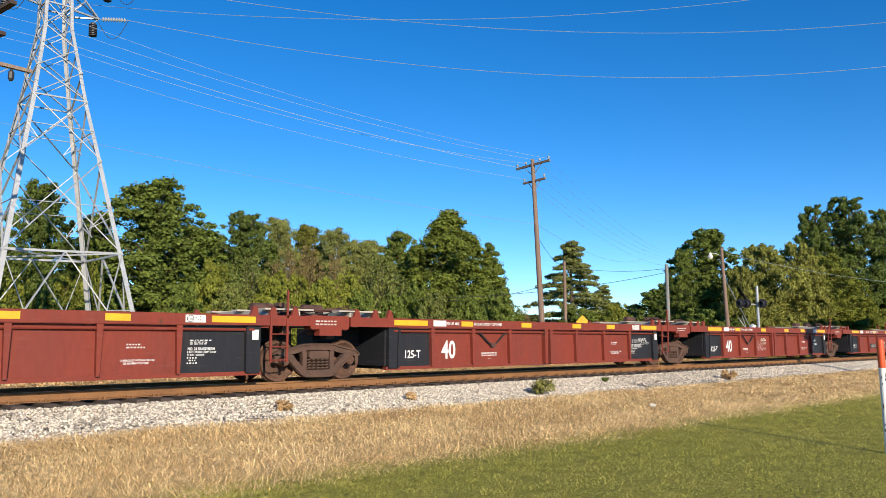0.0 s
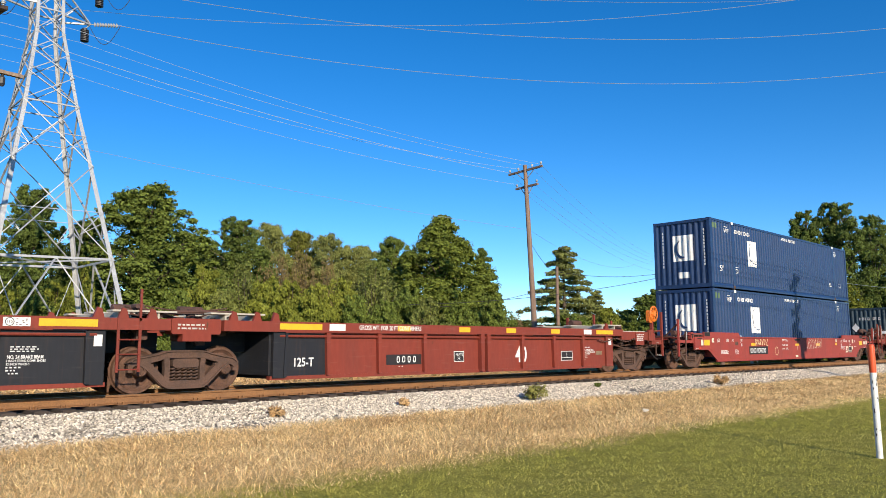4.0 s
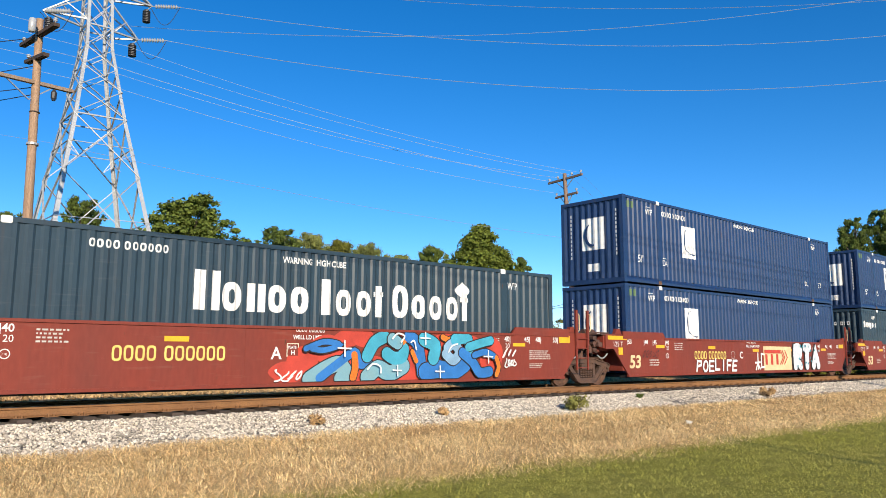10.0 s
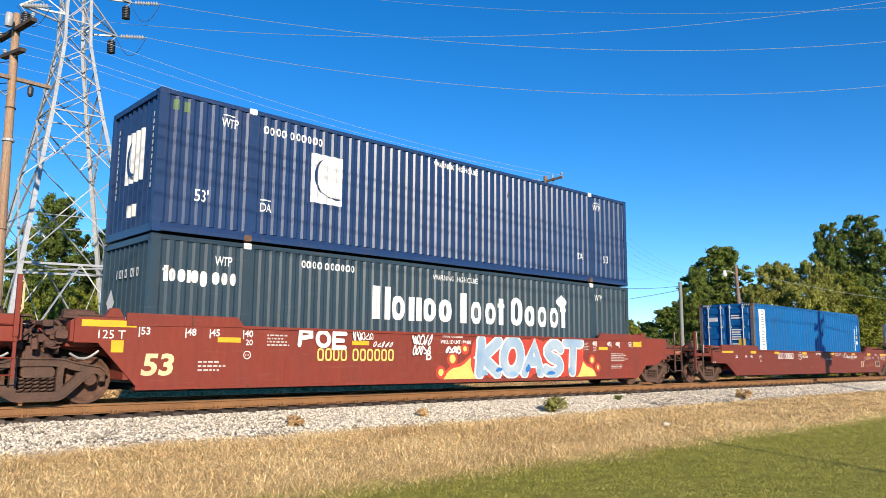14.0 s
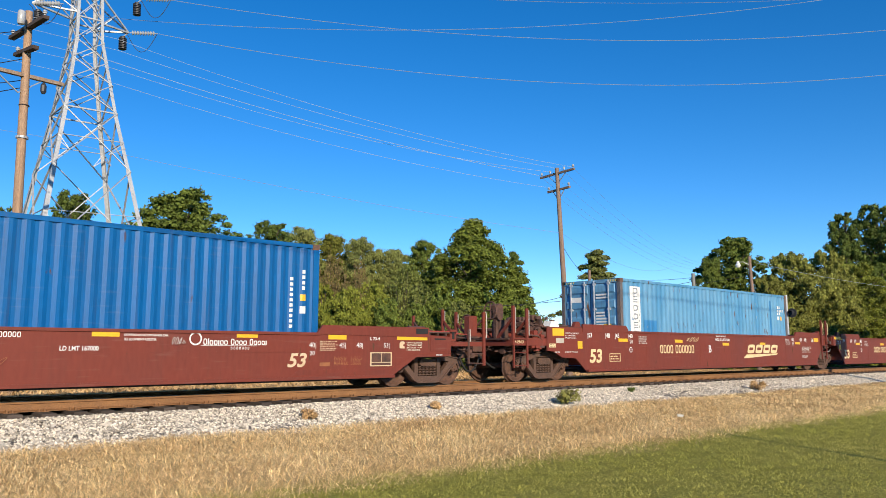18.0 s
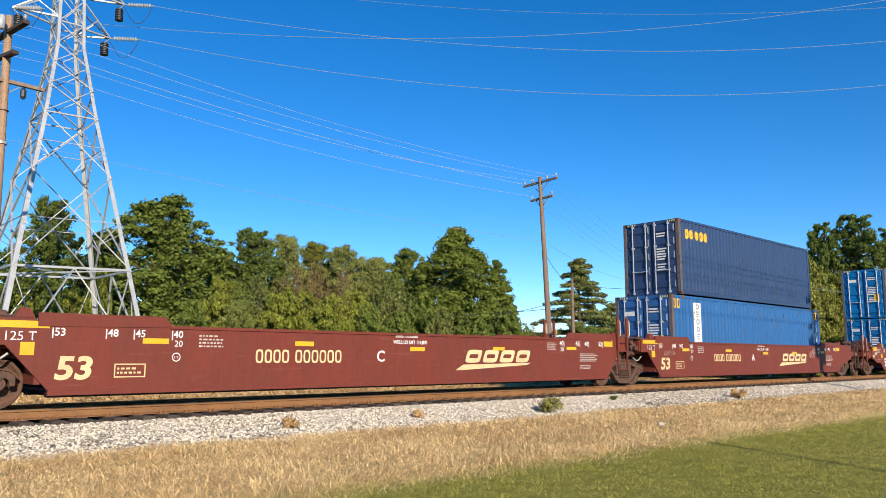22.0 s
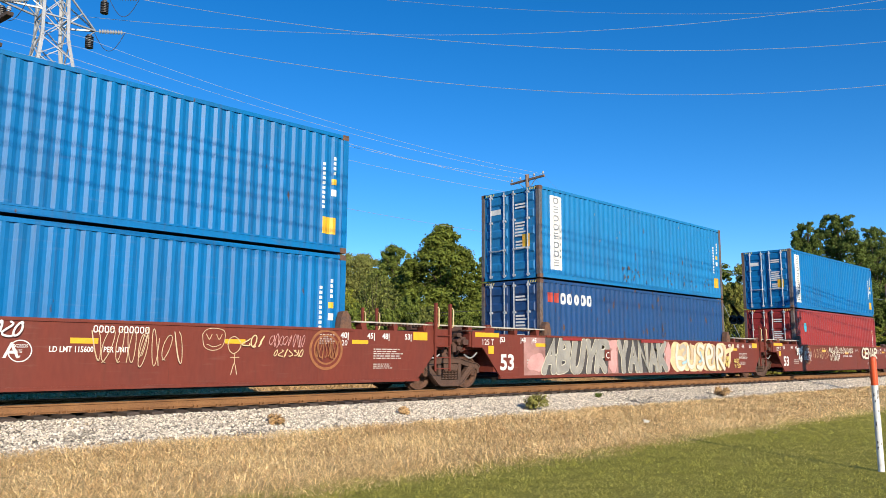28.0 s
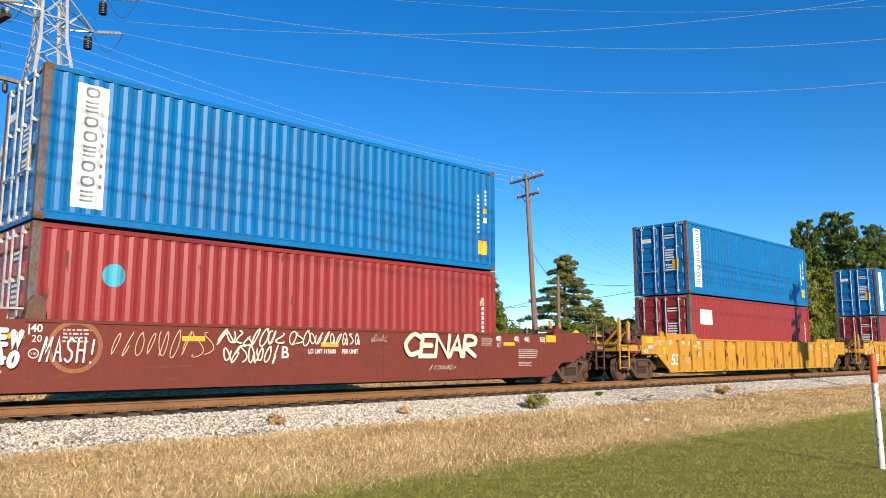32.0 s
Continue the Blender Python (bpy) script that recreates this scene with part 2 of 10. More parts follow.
# ---- mesh helpers ----
class Acc:
    """Gathers the vertices and faces of one mesh."""

    def __init__(self):
        self.v, self.f = [], []

    def add(self, verts, faces):
        k = len(self.v)
        self.v += [tuple(p) for p in verts]
        self.f += [tuple(i + k for i in f) for f in faces]
        return self

    def box(self, x0, x1, y0, y1, z0, z1):
        return self.add([(x0, y0, z0), (x1, y0, z0), (x1, y1, z0), (x0, y1, z0), (x0, y0, z1), (x1, y0, z1), (x1, y1, z1), (x0, y1, z1)],
                        [(3, 2, 1, 0), (4, 5, 6, 7), (0, 1, 5, 4), (1, 2, 6, 5), (2, 3, 7, 6), (3, 0, 4, 7)])

    def bevel_box(self, x0, x1, y0, y1, z0, z1, b=0.02):
        return self.prism([(x0 + b, z0), (x1 - b, z0), (x1, z0 + b), (x1, z1 - b), (x1 - b, z1), (x0 + b, z1), (x0, z1 - b), (x0, z0 + b)], y0, y1)

    def prism(self, xz, y0, y1):
        """A polygon in x and z, counterclockwise seen from -y, from y0 to y1."""
        n = len(xz)
        return self.add([(x, y0, z) for x, z in xz] + [(x, y1, z) for x, z in xz],
                        [tuple(range(n)), tuple(range(2 * n - 1, n - 1, -1))] + [(i, i + n, (i + 1) % n + n, (i + 1) % n) for i in range(n)])

    def beam(self, a, b, w, h=None):
        """A square bar from a to b."""
        a, b = Vector(a), Vector(b)
        d = (b - a).normalized()
        s = d.cross(Vector((0, 0, 1)) if abs(d.z) < 0.95 else Vector((0, 1, 0))).normalized()
        u = s.cross(d)
        s, u = s * w / 2, u * (h or w) / 2
        return self.add([p + i * s + j * u for p in (a, b) for i, j in ((-1, -1), (1, -1), (1, 1), (-1, 1))],
                        [(3, 2, 1, 0), (4, 5, 6, 7), (0, 1, 5, 4), (1, 2, 6, 5), (2, 3, 7, 6), (3, 0, 4, 7)])

    def tube(self, pts, r, n=6, r2=None, cap=True):
        pts = [Vector(p) for p in pts]
        r2 = r if r2 is None else r2
        k = len(self.v)
        for i, p in enumerate(pts):
            d = (pts[min(i + 1, len(pts) - 1)] - pts[max(i - 1, 0)]).normalized()
            s = d.cross(Vector((0, 0, 1)) if abs(d.z) < 0.95 else Vector((0, 1, 0))).normalized()
            u = s.cross(d)
            rr = r + (r2 - r) * i / max(1, len(pts) - 1)
            self.v += [tuple(p + rr * (math.cos(a) * s + math.sin(a) * u)) for a in [2 * math.pi * j / n for j in range(n)]]
        for i in range(len(pts) - 1):
            self.f += [(k + i * n + j, k + (i + 1) * n + j, k + (i + 1) * n + (j + 1) % n, k + i * n + (j + 1) % n) for j in range(n)]
        if cap:
            self.f += [tuple(k + j for j in range(n)), tuple(k + (len(pts) - 1) * n + j for j in range(n - 1, -1, -1))]
        return self

    def lathe(self, prof, n=24, axis="y", at=(0, 0, 0)):
        """Turns a profile of (along, radius) round an axis."""
        k = len(self.v)
        for d, r in prof:
            for j in range(n):
                a = 2 * math.pi * j / n
                c, s = r * math.cos(a), r * math.sin(a)
                p = (c, d, s) if axis == "y" else (c, s, d) if axis == "z" else (d, c, s)
                self.v.append((p[0] + at[0], p[1] + at[1], p[2] + at[2]))
        for i in range(len(prof) - 1):
            for j in range(n):
                q = (k + i * n + j, k + i * n + (j + 1) % n, k + (i + 1) * n + (j + 1) % n, k + (i + 1) * n + j)
                self.f.append(q if axis == "y" else q[::-1])
        return self

    def mesh(self, name, mat, smooth=False):
        me = bpy.data.meshes.new(name)
        me.from_pydata(self.v, [], self.f)
        me.materials.append(mat)
        if smooth:
            me.polygons.foreach_set("use_smooth", [True] * len(me.polygons))
            me.set_sharp_from_angle(angle=radians(35))
        me.update()
        return me


def part(name, acc, mat, parent=None, label="", smooth=False, at=None):
    ob = new(name, acc if isinstance(acc, bpy.types.Mesh) else acc.mesh(name, mat, smooth))
    if parent is not None:
        ob.parent = parent
    if label:
        tagged(ob, label)
    if at:
        ob.location = at
    return ob


def bulk(name, verts, faces_each, count, mat):
    """Many small loose faces at once: verts as an array (count * faces_each, 3)."""
    me = bpy.data.meshes.new(name)
    nv = len(verts)
    me.vertices.add(nv)
    me.vertices.foreach_set("co", np.asarray(verts, dtype=np.float32).ravel())
    me.loops.add(nv)
    me.loops.foreach_set("vertex_index", np.arange(nv, dtype=np.int32))
    me.polygons.add(count)
    me.polygons.foreach_set("loop_start", np.arange(0, nv, faces_each, dtype=np.int32))
    me.materials.append(mat)
    me.update(calc_edges=True)
    me.validate()
    return me


TEXTS = {}


def text_mesh(words, size, mat, bold=0.0, slant=0.0):
    """Built-in font turned into a flat mesh in x and z, its left foot at the origin."""
    key = (words, round(size, 3), mat.name, slant)
    if key not in TEXTS:
        cu = bpy.data.curves.new("lettering", "FONT")
        cu.body, cu.size, cu.offset = words, size, bold
        cu.shear, cu.resolution_u = slant, 3
        ob = new("lettering", cu)
        dg = bpy.context.evaluated_depsgraph_get()
        me = bpy.data.meshes.new_from_object(ob.evaluated_get(dg))
        me.transform(Matrix.Rotation(radians(90), 4, "X"))
        me.materials.clear()
        me.materials.append(mat)
        bpy.data.objects.remove(ob)
        TEXTS[key] = me
    return TEXTS[key]


def lettering(words, x, y, z, size, parent, mat=None, bold=0.0, squeeze=1.0, slant=0.0):
    ob = new("lettering", text_mesh(words, size, mat or white_paint, bold, slant))
    ob.parent, ob.location = parent, (x, y, z)
    ob.scale.x = squeeze
    return ob


# ---- ground ----
def ground_z(y):
    return float(np.interp(y, [-60, -12, -8, -5.2, -3.9, 3.9, 6, 25, 60], [-0.75, -0.72, -0.68, -0.58, -0.60, -0.60, -0.62, -0.50, -0.40]))


def ground_material():
    m = bpy.data.materials.new("lawn_and_dry_verge")
    m.use_nodes = True
    n, ln = m.node_tree.nodes, m.node_tree.links.new
    b = n["Principled BSDF"]
    b.inputs["Roughness"].default_value, b.inputs["Specular IOR Level"].default_value = 0.95, 0.08
    tc, sep = n.new("ShaderNodeTexCoord"), n.new("ShaderNodeSeparateXYZ")
    ln(tc.outputs["Object"], sep.inputs[0])

    def noise_tex(sc, det=5.0):
        t = n.new("ShaderNodeTexNoise")
        t.inputs["Scale"].default_value, t.inputs["Detail"].default_value = sc, det
        ln(tc.outputs["Object"], t.inputs["Vector"])
        return t.outputs["Fac"]

    def mix(fac, a, c):
        x = n.new("ShaderNodeMix")
        x.data_type = "RGBA"
        ln(fac, x.inputs["Factor"])
        for sock, v in ((x.inputs["A"], a), (x.inputs["B"], c)):
            if isinstance(v, tuple):
                sock.default_value = (*v, 1)
            else:
                ln(v, sock)
        return x.outputs["Result"]
    wob = n.new("ShaderNodeMath")
    wob.operation = "MULTIPLY_ADD"
    ln(noise_tex(0.55), wob.inputs[0])
    wob.inputs[1].default_value = 2.6
    ln(sep.outputs["Y"], wob.inputs[2])
    edge = n.new("ShaderNodeMapRange")
    edge.inputs["From Min"].default_value, edge.inputs["From Max"].default_value = -7.2, -6.2
    ln(wob.outputs[0], edge.inputs["Value"])
    green = mix(noise_tex(2.4, 8.0), (0.235, 0.232, 0.033), (0.34, 0.295, 0.07))
    dry = mix(noise_tex(0.8, 9.0), (0.70, 0.51, 0.24), (0.29, 0.17, 0.07))
    col = mix(edge.outputs["Result"], green, dry)
    far = n.new("ShaderNodeMapRange")
    far.inputs["From Min"].default_value, far.inputs["From Max"].default_value = 12.0, 24.0
    ln(sep.outputs["Y"], far.inputs["Value"])
    col = mix(far.outputs["Result"], col, (0.16, 0.16, 0.055))
    g = n.new("ShaderNodeVectorMath")
    g.operation = "SCALE"
    gr = n.new("ShaderNodeMapRange")
    gr.inputs["From Min"].default_value, gr.inputs["From Max"].default_value = 0.3, 0.7
    gr.inputs["To Min"].default_value, gr.inputs["To Max"].default_value = 0.6, 1.35
    ln(noise_tex(30.0), gr.inputs["Value"])
    ln(col, g.inputs[0])
    ln(gr.outputs["Result"], g.inputs["Scale"])
    ln(g.outputs[0], b.inputs["Base Color"])
    bp = n.new("ShaderNodeBump")
    bp.inputs["Strength"].default_value, bp.inputs["Distance"].default_value = 0.9, 0.05
    ln(noise_tex(22.0), bp.inputs["Height"])
    ln(bp.outputs[0], b.inputs["Normal"])
    return m


def build_ground():
    ys = [-2500, -400, -60, -30, -16, -12, -10, -8, -6.5, -5.2, -4.4, -3.9, 3.9, 6, 10, 25, 60, 400, 2500]
    xs = [-2500, -300, -60, -20, -5, 0, 5, 10, 15, 20, 30, 40, 60, 120, 400, 2500]
    a = Acc()
    a.v = [(x, y, ground_z(y)) for y in ys for x in xs]
    w = len(xs)
    a.f = [(j * w + i, j * w + i + 1, (j + 1) * w + i + 1, (j + 1) * w + i) for j in range(len(ys) - 1) for i in range(w - 1)]
    ob = part("ground", a, ground_material())
    tagged(ob, "mown green lawn beside a strip of dry straw-coloured grass", "ground", kind="structure")


build_ground()


# ---- track ----
def toe(x):
    return 3.75 + 0.35 * noise.noise((x * 0.15, 3.1, 0)) + 0.25 * noise.noise((x * 0.6, 7.7, 0))


def build_track():
    a = Acc()
    xs = [-250 + 4 * i for i in range(53)] + [-38 + 1.0 * i for i in range(130)] + [95 + 10 * i for i in range(31)]
    for x in xs:
        t0, t1 = toe(x), toe(x + 50)
        for y, z in ((-t0 - 0.15, ground_z(-t0) - 0.04), (-t0 + 0.3, -0.50), (-2.6, -0.37), (-1.62, -0.275), (-1.2, -0.26), (1.62, -0.235), (2.6, -0.34), (0.6 + t1, -0.52), (1.3 + t1, -0.68)):
            a.v.append((x, y, z + (0.03 * noise.noise((x * 0.9, y * 1.3, 0)) if abs(y) > 1.7 else 0)))
    a.f = [(i * 9 + j, (i + 1) * 9 + j, (i + 1) * 9 + j + 1, i * 9 + j + 1) for i in range(len(xs) - 1) for j in range(8)]
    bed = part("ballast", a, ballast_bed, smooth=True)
    tagged(bed, "crushed limestone ballast shoulder, darkened for shade between the stones", "ballast", kind="structure")
    # loose stones on the near shoulder and between the ties
    rng = np.random.default_rng(5)
    n = 74000
    x = np.concatenate([rng.uniform(1.5, 20, int(n * 0.55)), rng.uniform(20, 62, n - int(n * 0.55))])
    lim = np.array([toe(v) for v in x])
    y = -1.32 - rng.random(n) ** 0.9 * (lim - 1.17)
    z = np.interp(y, [-3.75, -2.6, -1.62, 1.6], [-0.54, -0.37, -0.262, -0.24])
    far = (rng.random(n) < 0.13) | ((y > -1.42) & (np.abs((x + 8.0 + 0.255) % 0.51 - 0.255) < 0.14))
    y = np.where(far, 1.4 + 3.6 * rng.random(n), y)
    z = np.where(far, np.interp(y, [1.6, 2.6, 4.4, 5.2], [-0.22, -0.34, -0.53, -0.62]), z)
    r = rng.uniform(0.016, 0.039, n) * (1 + np.clip((x - 20) / 60, 0, 0.5))
    base = np.array([(1, 0, 0), (0, 1, 0), (-1, 0, 0), (0, -1, 0), (0, 0, 0.75), (0, 0, -0.75)], dtype=float)
    tri = np.array([(0, 1, 4), (1, 2, 4), (2, 3, 4), (3, 0, 4), (1, 0, 5), (0, 3, 5)])
    ang, tilt = rng.uniform(0, 6.28, n), rng.uniform(-0.7, 0.7, n)
    p = base[None] * rng.uniform(0.6, 1.25, (n, 6, 1)) * r[:, None, None]
    ca, sa, ct, st = np.cos(ang)[:, None], np.sin(ang)[:, None], np.cos(tilt)[:, None], np.sin(tilt)[:, None]
    q = np.stack([p[..., 0] * ct + p[..., 2] * st, p[..., 1], -p[..., 0] * st + p[..., 2] * ct], -1)
    q = np.stack([q[..., 0] * ca - q[..., 1] * sa, q[..., 0] * sa + q[..., 1] * ca, q[..., 2]], -1) + np.stack([x, y, z + 0.35 * r], -1)[:, None]
    me = bpy.data.meshes.new("ballast_stones")
    me.from_pydata(q.reshape(-1, 3).tolist(), [], (tri[None] + 6 * np.arange(n)[:, None, None]).reshape(-1, 3).tolist())
    me.materials.append(ballast_mat)
    st_ob = new("ballast_stones", me)
    tagged(st_ob, "loose pale angular ballast stones spread along the track", "stones", kind="stuff")
    # rails: foot, web and head
    for nm, y in (("near_rail", -0.755), ("far_rail", 0.755)):
        prof = [(-0.07, -0.18), (0.07, -0.18), (0.07, -0.168), (0.012, -0.15), (0.009, -0.05), (0.036, -0.038), (0.037, -0.008), (0.028, -0.001), (-0.028, -0.001), (-0.037, -0.008), (-0.036, -0.038), (-0.009, -0.05), (-0.012, -0.15), (-0.07, -0.168)]
        r = Acc()
        r.v = [(xx, y + b, c) for xx in (-260, -60, 0, 60, 400) for b, c in prof]
        k = len(prof)
        r.f = [(i * k + j, (i + 1) * k + j, (i + 1) * k + (j + 1) % k, i * k + (j + 1) % k) for i in range(4) for j in range(k)]
        rail = part("rail", r, rail_steel)
        tagged(rail, "rust-brown steel rail spiked to wooden ties", "rail", group="rails", kind="structure")
        h = Acc().box(-260, 400, y - 0.026, y + 0.026, 0.0, 0.003)
        part("running_surface", h, rail_head, rail, "polished running band on the rail head")
    # ties, each one a block with a worn top
    base_tie = Acc().bevel_box(-0.115, 0.115, -1.37, 1.37, -0.36, -0.182, 0.012).mesh("tie", tie_wood)
    rng2 = random.Random(3)
    bedp = bed
    for i in range(150):
        t = new("tie", base_tie)
        t.parent = bedp
        t.location = (-8 + i * 0.51 + rng2.uniform(-0.03, 0.03), rng2.uniform(-0.06, 0.06), 0)
        t.rotation_euler.z = rng2.uniform(-0.02, 0.02)
    rest = Acc()
    for i in range(170):
        for sgn, x0 in ((1, 68.8), (-1, -8.6)):
            xx = x0 + sgn * i * 0.51
            rest.box(xx - 0.115, xx + 0.115, -1.37, 1.37, -0.36, -0.182)
    tagged(part("far_ties", rest, tie_wood), "dark creosoted wooden ties along the track", "ties", kind="stuff")
    # tie plates and spikes on the near rail
    plate = Acc().box(-0.10, 0.10, -0.95, -0.57, -0.182, -0.172).box(-0.06, -0.03, -0.90, -0.85, -0.172, -0.13).box(0.03, 0.06, -0.90, -0.85, -0.172, -0.13).mesh("tie_plate", rail_steel)
    for i in range(0, 110):
        t = new("tie_plate", plate)
        t.parent = bedp
        t.location = (-0.35 + i * 0.51, 0, 0)


build_track()

# ---- the train: running gear ----
WHEEL_R = 0.457
STEP = [0.0, 4.27, 8.60, 12.87, 17.09, 21.39, 25.77, 30.19, 34.63, 39.04, 43.41, 47.75, 52.09, 56.69, 61.09, 65.41, 69.73, 74.12, 78.41, 82.65, 86.95, 91.35,
        95.65, 100.01, 104.35, 108.72, 113.06, 117.30, 121.33, 125.64, 130.04, 134.31, 138.53, 142.71, 146.90, 151.12, 155.42, 159.69, 163.94, 168.24, 172.57,
        176.81, 181.15, 185.33, 189.55, 193.81, 198.11, 202.30, 206.30, 210.51, 214.71, 218.91, 223.12, 227.35, 231.61, 235.85, 240.08, 244.26, 248.47, 252.73,
        256.97, 261.20, 265.34, 269.60, 273.86]          # metres run by the train at every half second
TRAIN = []      # (thing, its place along the track at the start)
WHEELSETS = []


def rolling(thing, x):
    TRAIN.append((thing, x))
    thing.location.x = x
    return thing


SHARED = {}


def shared(key, make):
    if key not in SHARED:
        SHARED[key] = make()
    return SHARED[key]


def wheelset_mesh():
    a = Acc()
    R = WHEEL_R
    for s in (-1, 1):
        # outer face to inner face: rim, dished plate, hub, flange
        prof = [(0.79, 0.0), (0.79, 0.10), (0.745, 0.15), (0.735, R - 0.12), (0.765, R - 0.075), (0.785, R - 0.06), (0.785, R - 0.008), (0.77, R), (0.70, R + 0.004), (0.675, R + 0.028),
                (0.655, R + 0.028), (0.648, R + 0.01), (0.648, R - 0.07), (0.69, R - 0.13), (0.70, 0.16), (0.64, 0.12), (0.64, 0.09), (0.0, 0.085)]
        a.lathe([(s * d, r) for d, r in prof], 26)
        # bearing and its bolted end cap
        a.lathe([(s * 0.79, 0.085), (s * 0.90, 0.085), (s * 0.90, 0.115), (s * 1.06, 0.115), (s * 1.075, 0.10), (s * 1.075, 0.0)], 16)
        for k in range(3):
            an = k * 2 * math.pi / 3
            a.box(0.055 * math.cos(an) - 0.018, 0.055 * math.cos(an) + 0.018, min(s * 1.07, s * 1.095), max(s * 1.07, s * 1.095), 0.055 * math.sin(an) - 0.018, 0.055 * math.sin(an) + 0.018)
    return a.mesh("wheelset", wheel_steel, True)


def smooth_line(pts, n=6):
    """A rounded line through points."""
    out = []
    for i in range(len(pts) - 1):
        p = [Vector(pts[max(0, min(len(pts) - 1, j))]) for j in (i - 1, i, i + 1, i + 2)]
        for k in range(n):
            u = k / n
            out.append(tuple(0.5 * ((2 * p[1]) + (p[2] - p[0]) * u + (2 * p[0] - 5 * p[1] + 4 * p[2] - p[3]) * u * u + (3 * p[1] - p[0] - 3 * p[2] + p[3]) * u ** 3)))
    return out + [tuple(pts[-1])]


def bar_curve(a, pts, w, y0, y1):
    """A bent bar of even height w along points (x, z), from y0 to y1."""
    k, n = len(a.v), len(pts)
    for i, (x, z) in enumerate(pts):
        (xa, za), (xb, zb) = pts[max(0, i - 1)], pts[min(n - 1, i + 1)]
        d = math.hypot(xb - xa, zb - za)
        nx, nz = -(zb - za) / d * w / 2, (xb - xa) / d * w / 2
        a.v += [(x + nx, y0, z + nz), (x - nx, y0, z - nz), (x - nx, y1, z - nz), (x + nx, y1, z + nz)]
    for i in range(n - 1):
        p, q = k + 4 * i, k + 4 * i + 4
        a.f += [(p + j, p + (j + 1) % 4, q + (j + 1) % 4, q + j) for j in range(4)]
    a.f += [(k + 3, k + 2, k + 1, k), tuple(k + 4 * (n - 1) + j for j in range(4))]
    return a


def side_frame_acc(s):
    """One cast side frame: arched top, dished bottom, two columns and the jaws over the bearings; s is the side."""
    a = Acc()
    y0, y1 = sorted((s * 0.93, s * 1.06))
    r0, r1 = sorted((s * 1.05, s * 1.10))
    top = smooth_line([(-1.13, 0.54), (-1.04, 0.62), (-0.84, 0.655), (-0.55, 0.715), (-0.38, 0.765), (0.0, 0.77), (0.38, 0.765), (0.55, 0.715), (0.84, 0.655), (1.04, 0.62), (1.13, 0.54)], 2)
    low = [(-0.90, 0.63), (-0.78, 0.55), (-0.46, 0.235), (-0.37, 0.18), (-0.28, 0.165), (0.28, 0.165), (0.37, 0.18), (0.46, 0.235), (0.78, 0.55), (0.90, 0.63)]
    bar_curve(a, top, 0.15, y0, y1)
    bar_curve(a, low, 0.165, y0 - 0.005, y1 + 0.005)
    bar_curve(a, [(x, z + 0.06) for x, z in top], 0.025, r0, r1)
    bar_curve(a, [(x * 1.03, z - 0.065) for x, z in low], 0.03, r0 - 0.004, r1 + 0.004)
    for q in (-1, 1):
        bar_curve(a, [(q * 0.375, 0.2), (q * 0.37, 0.5), (q * 0.39, 0.75)], 0.11, y0 + 0.006, y1 - 0.006)
        bar_curve(a, [(q * 1.10, 0.60), (q * 1.10, 0.42)], 0.09, y0 + 0.01, y1 - 0.01)
        bar_curve(a, [(q * 0.70, 0.58), (q * 0.69, 0.42)], 0.10, y0 + 0.014, y1 - 0.014)
        bar_curve(a, smooth_line([(q * 0.72, 0.53), (q * 0.80, 0.60), (q * 0.98, 0.60), (q * 1.08, 0.53)], 3), 0.07, y0 + 0.018, y1 - 0.018)
    return a


def spring_acc(x, s):
    pts, y = [], s * 0.98
    for k in range(25):
        an = 2 * math.pi * k / 6
        pts.append((x + 0.056 * math.cos(an), y + 0.07 * math.sin(an), 0.24 + 0.26 * k / 24))
    return Acc().tube(pts, 0.019, 4)


def truck(parent, x):
    """A two-axle truck: bolster, side frames, springs, brake beams and wheels."""
    def body():
        a = Acc()
        a.bevel_box(-0.27, 0.27, -1.09, 1.09, 0.50, 0.68, 0.04)
        a.lathe([(0.66, 0.0), (0.66, 0.22), (0.76, 0.20), (0.76, 0.0)], 14, "z")
        for q in (-1, 1):
            a.box(q * 0.46 - 0.04, q * 0.46 + 0.04, -0.72, 0.72, 0.40, 0.50)
            a.beam((q * 0.30, -0.35, 0.40), (q * 0.44, 0.35, 0.62), 0.05)
        return a.mesh("truck", truck_steel)
    tk = part("truck", shared("truck", body), None, parent, at=(x, 0, 0))
    for s in (-1, 1):
        part("side_frame", shared(("frame", s), lambda: side_frame_acc(s).mesh("side_frame", truck_steel)), None, tk, "dusty cast steel side frame")
        for k in (-0.24, -0.12, 0.0, 0.12, 0.24):
            part("coil_spring", shared(("spring", k, s), lambda: spring_acc(k, s).mesh("coil_spring", truck_steel, True)), None, tk)
    for q in (-1, 1):
        w = part("wheelset", shared("wheelset", wheelset_mesh), None, tk, "pair of rust-brown steel wheels on an axle", at=(q * 0.89, 0, WHEEL_R))
        WHEELSETS.append((w, q * 0.89))
    return tk


def coupler(parent, x0, x1, sgn):
    a = Acc()
    a.bevel_box(min(x0, x1), max(x0, x1), -0.11, 0.11, 0.72, 0.98, 0.03)
    k = x1
    a.bevel_box(min(k, k + sgn * 0.3), max(k, k + sgn * 0.3), -0.2, 0.16, 0.68, 1.02, 0.05)
    part("coupler", a, grime, parent, "rusty knuckle coupler")
    h = Acc()
    h.tube([(x0 + (x1 - x0) * u, -0.32, 0.78 - 0.42 * math.sin(math.pi * u)) for u in [i / 10 for i in range(11)]], 0.03, 6)
    part("air_hose", h, under_black, parent, "black rubber air hose hanging in a loop", smooth=True)


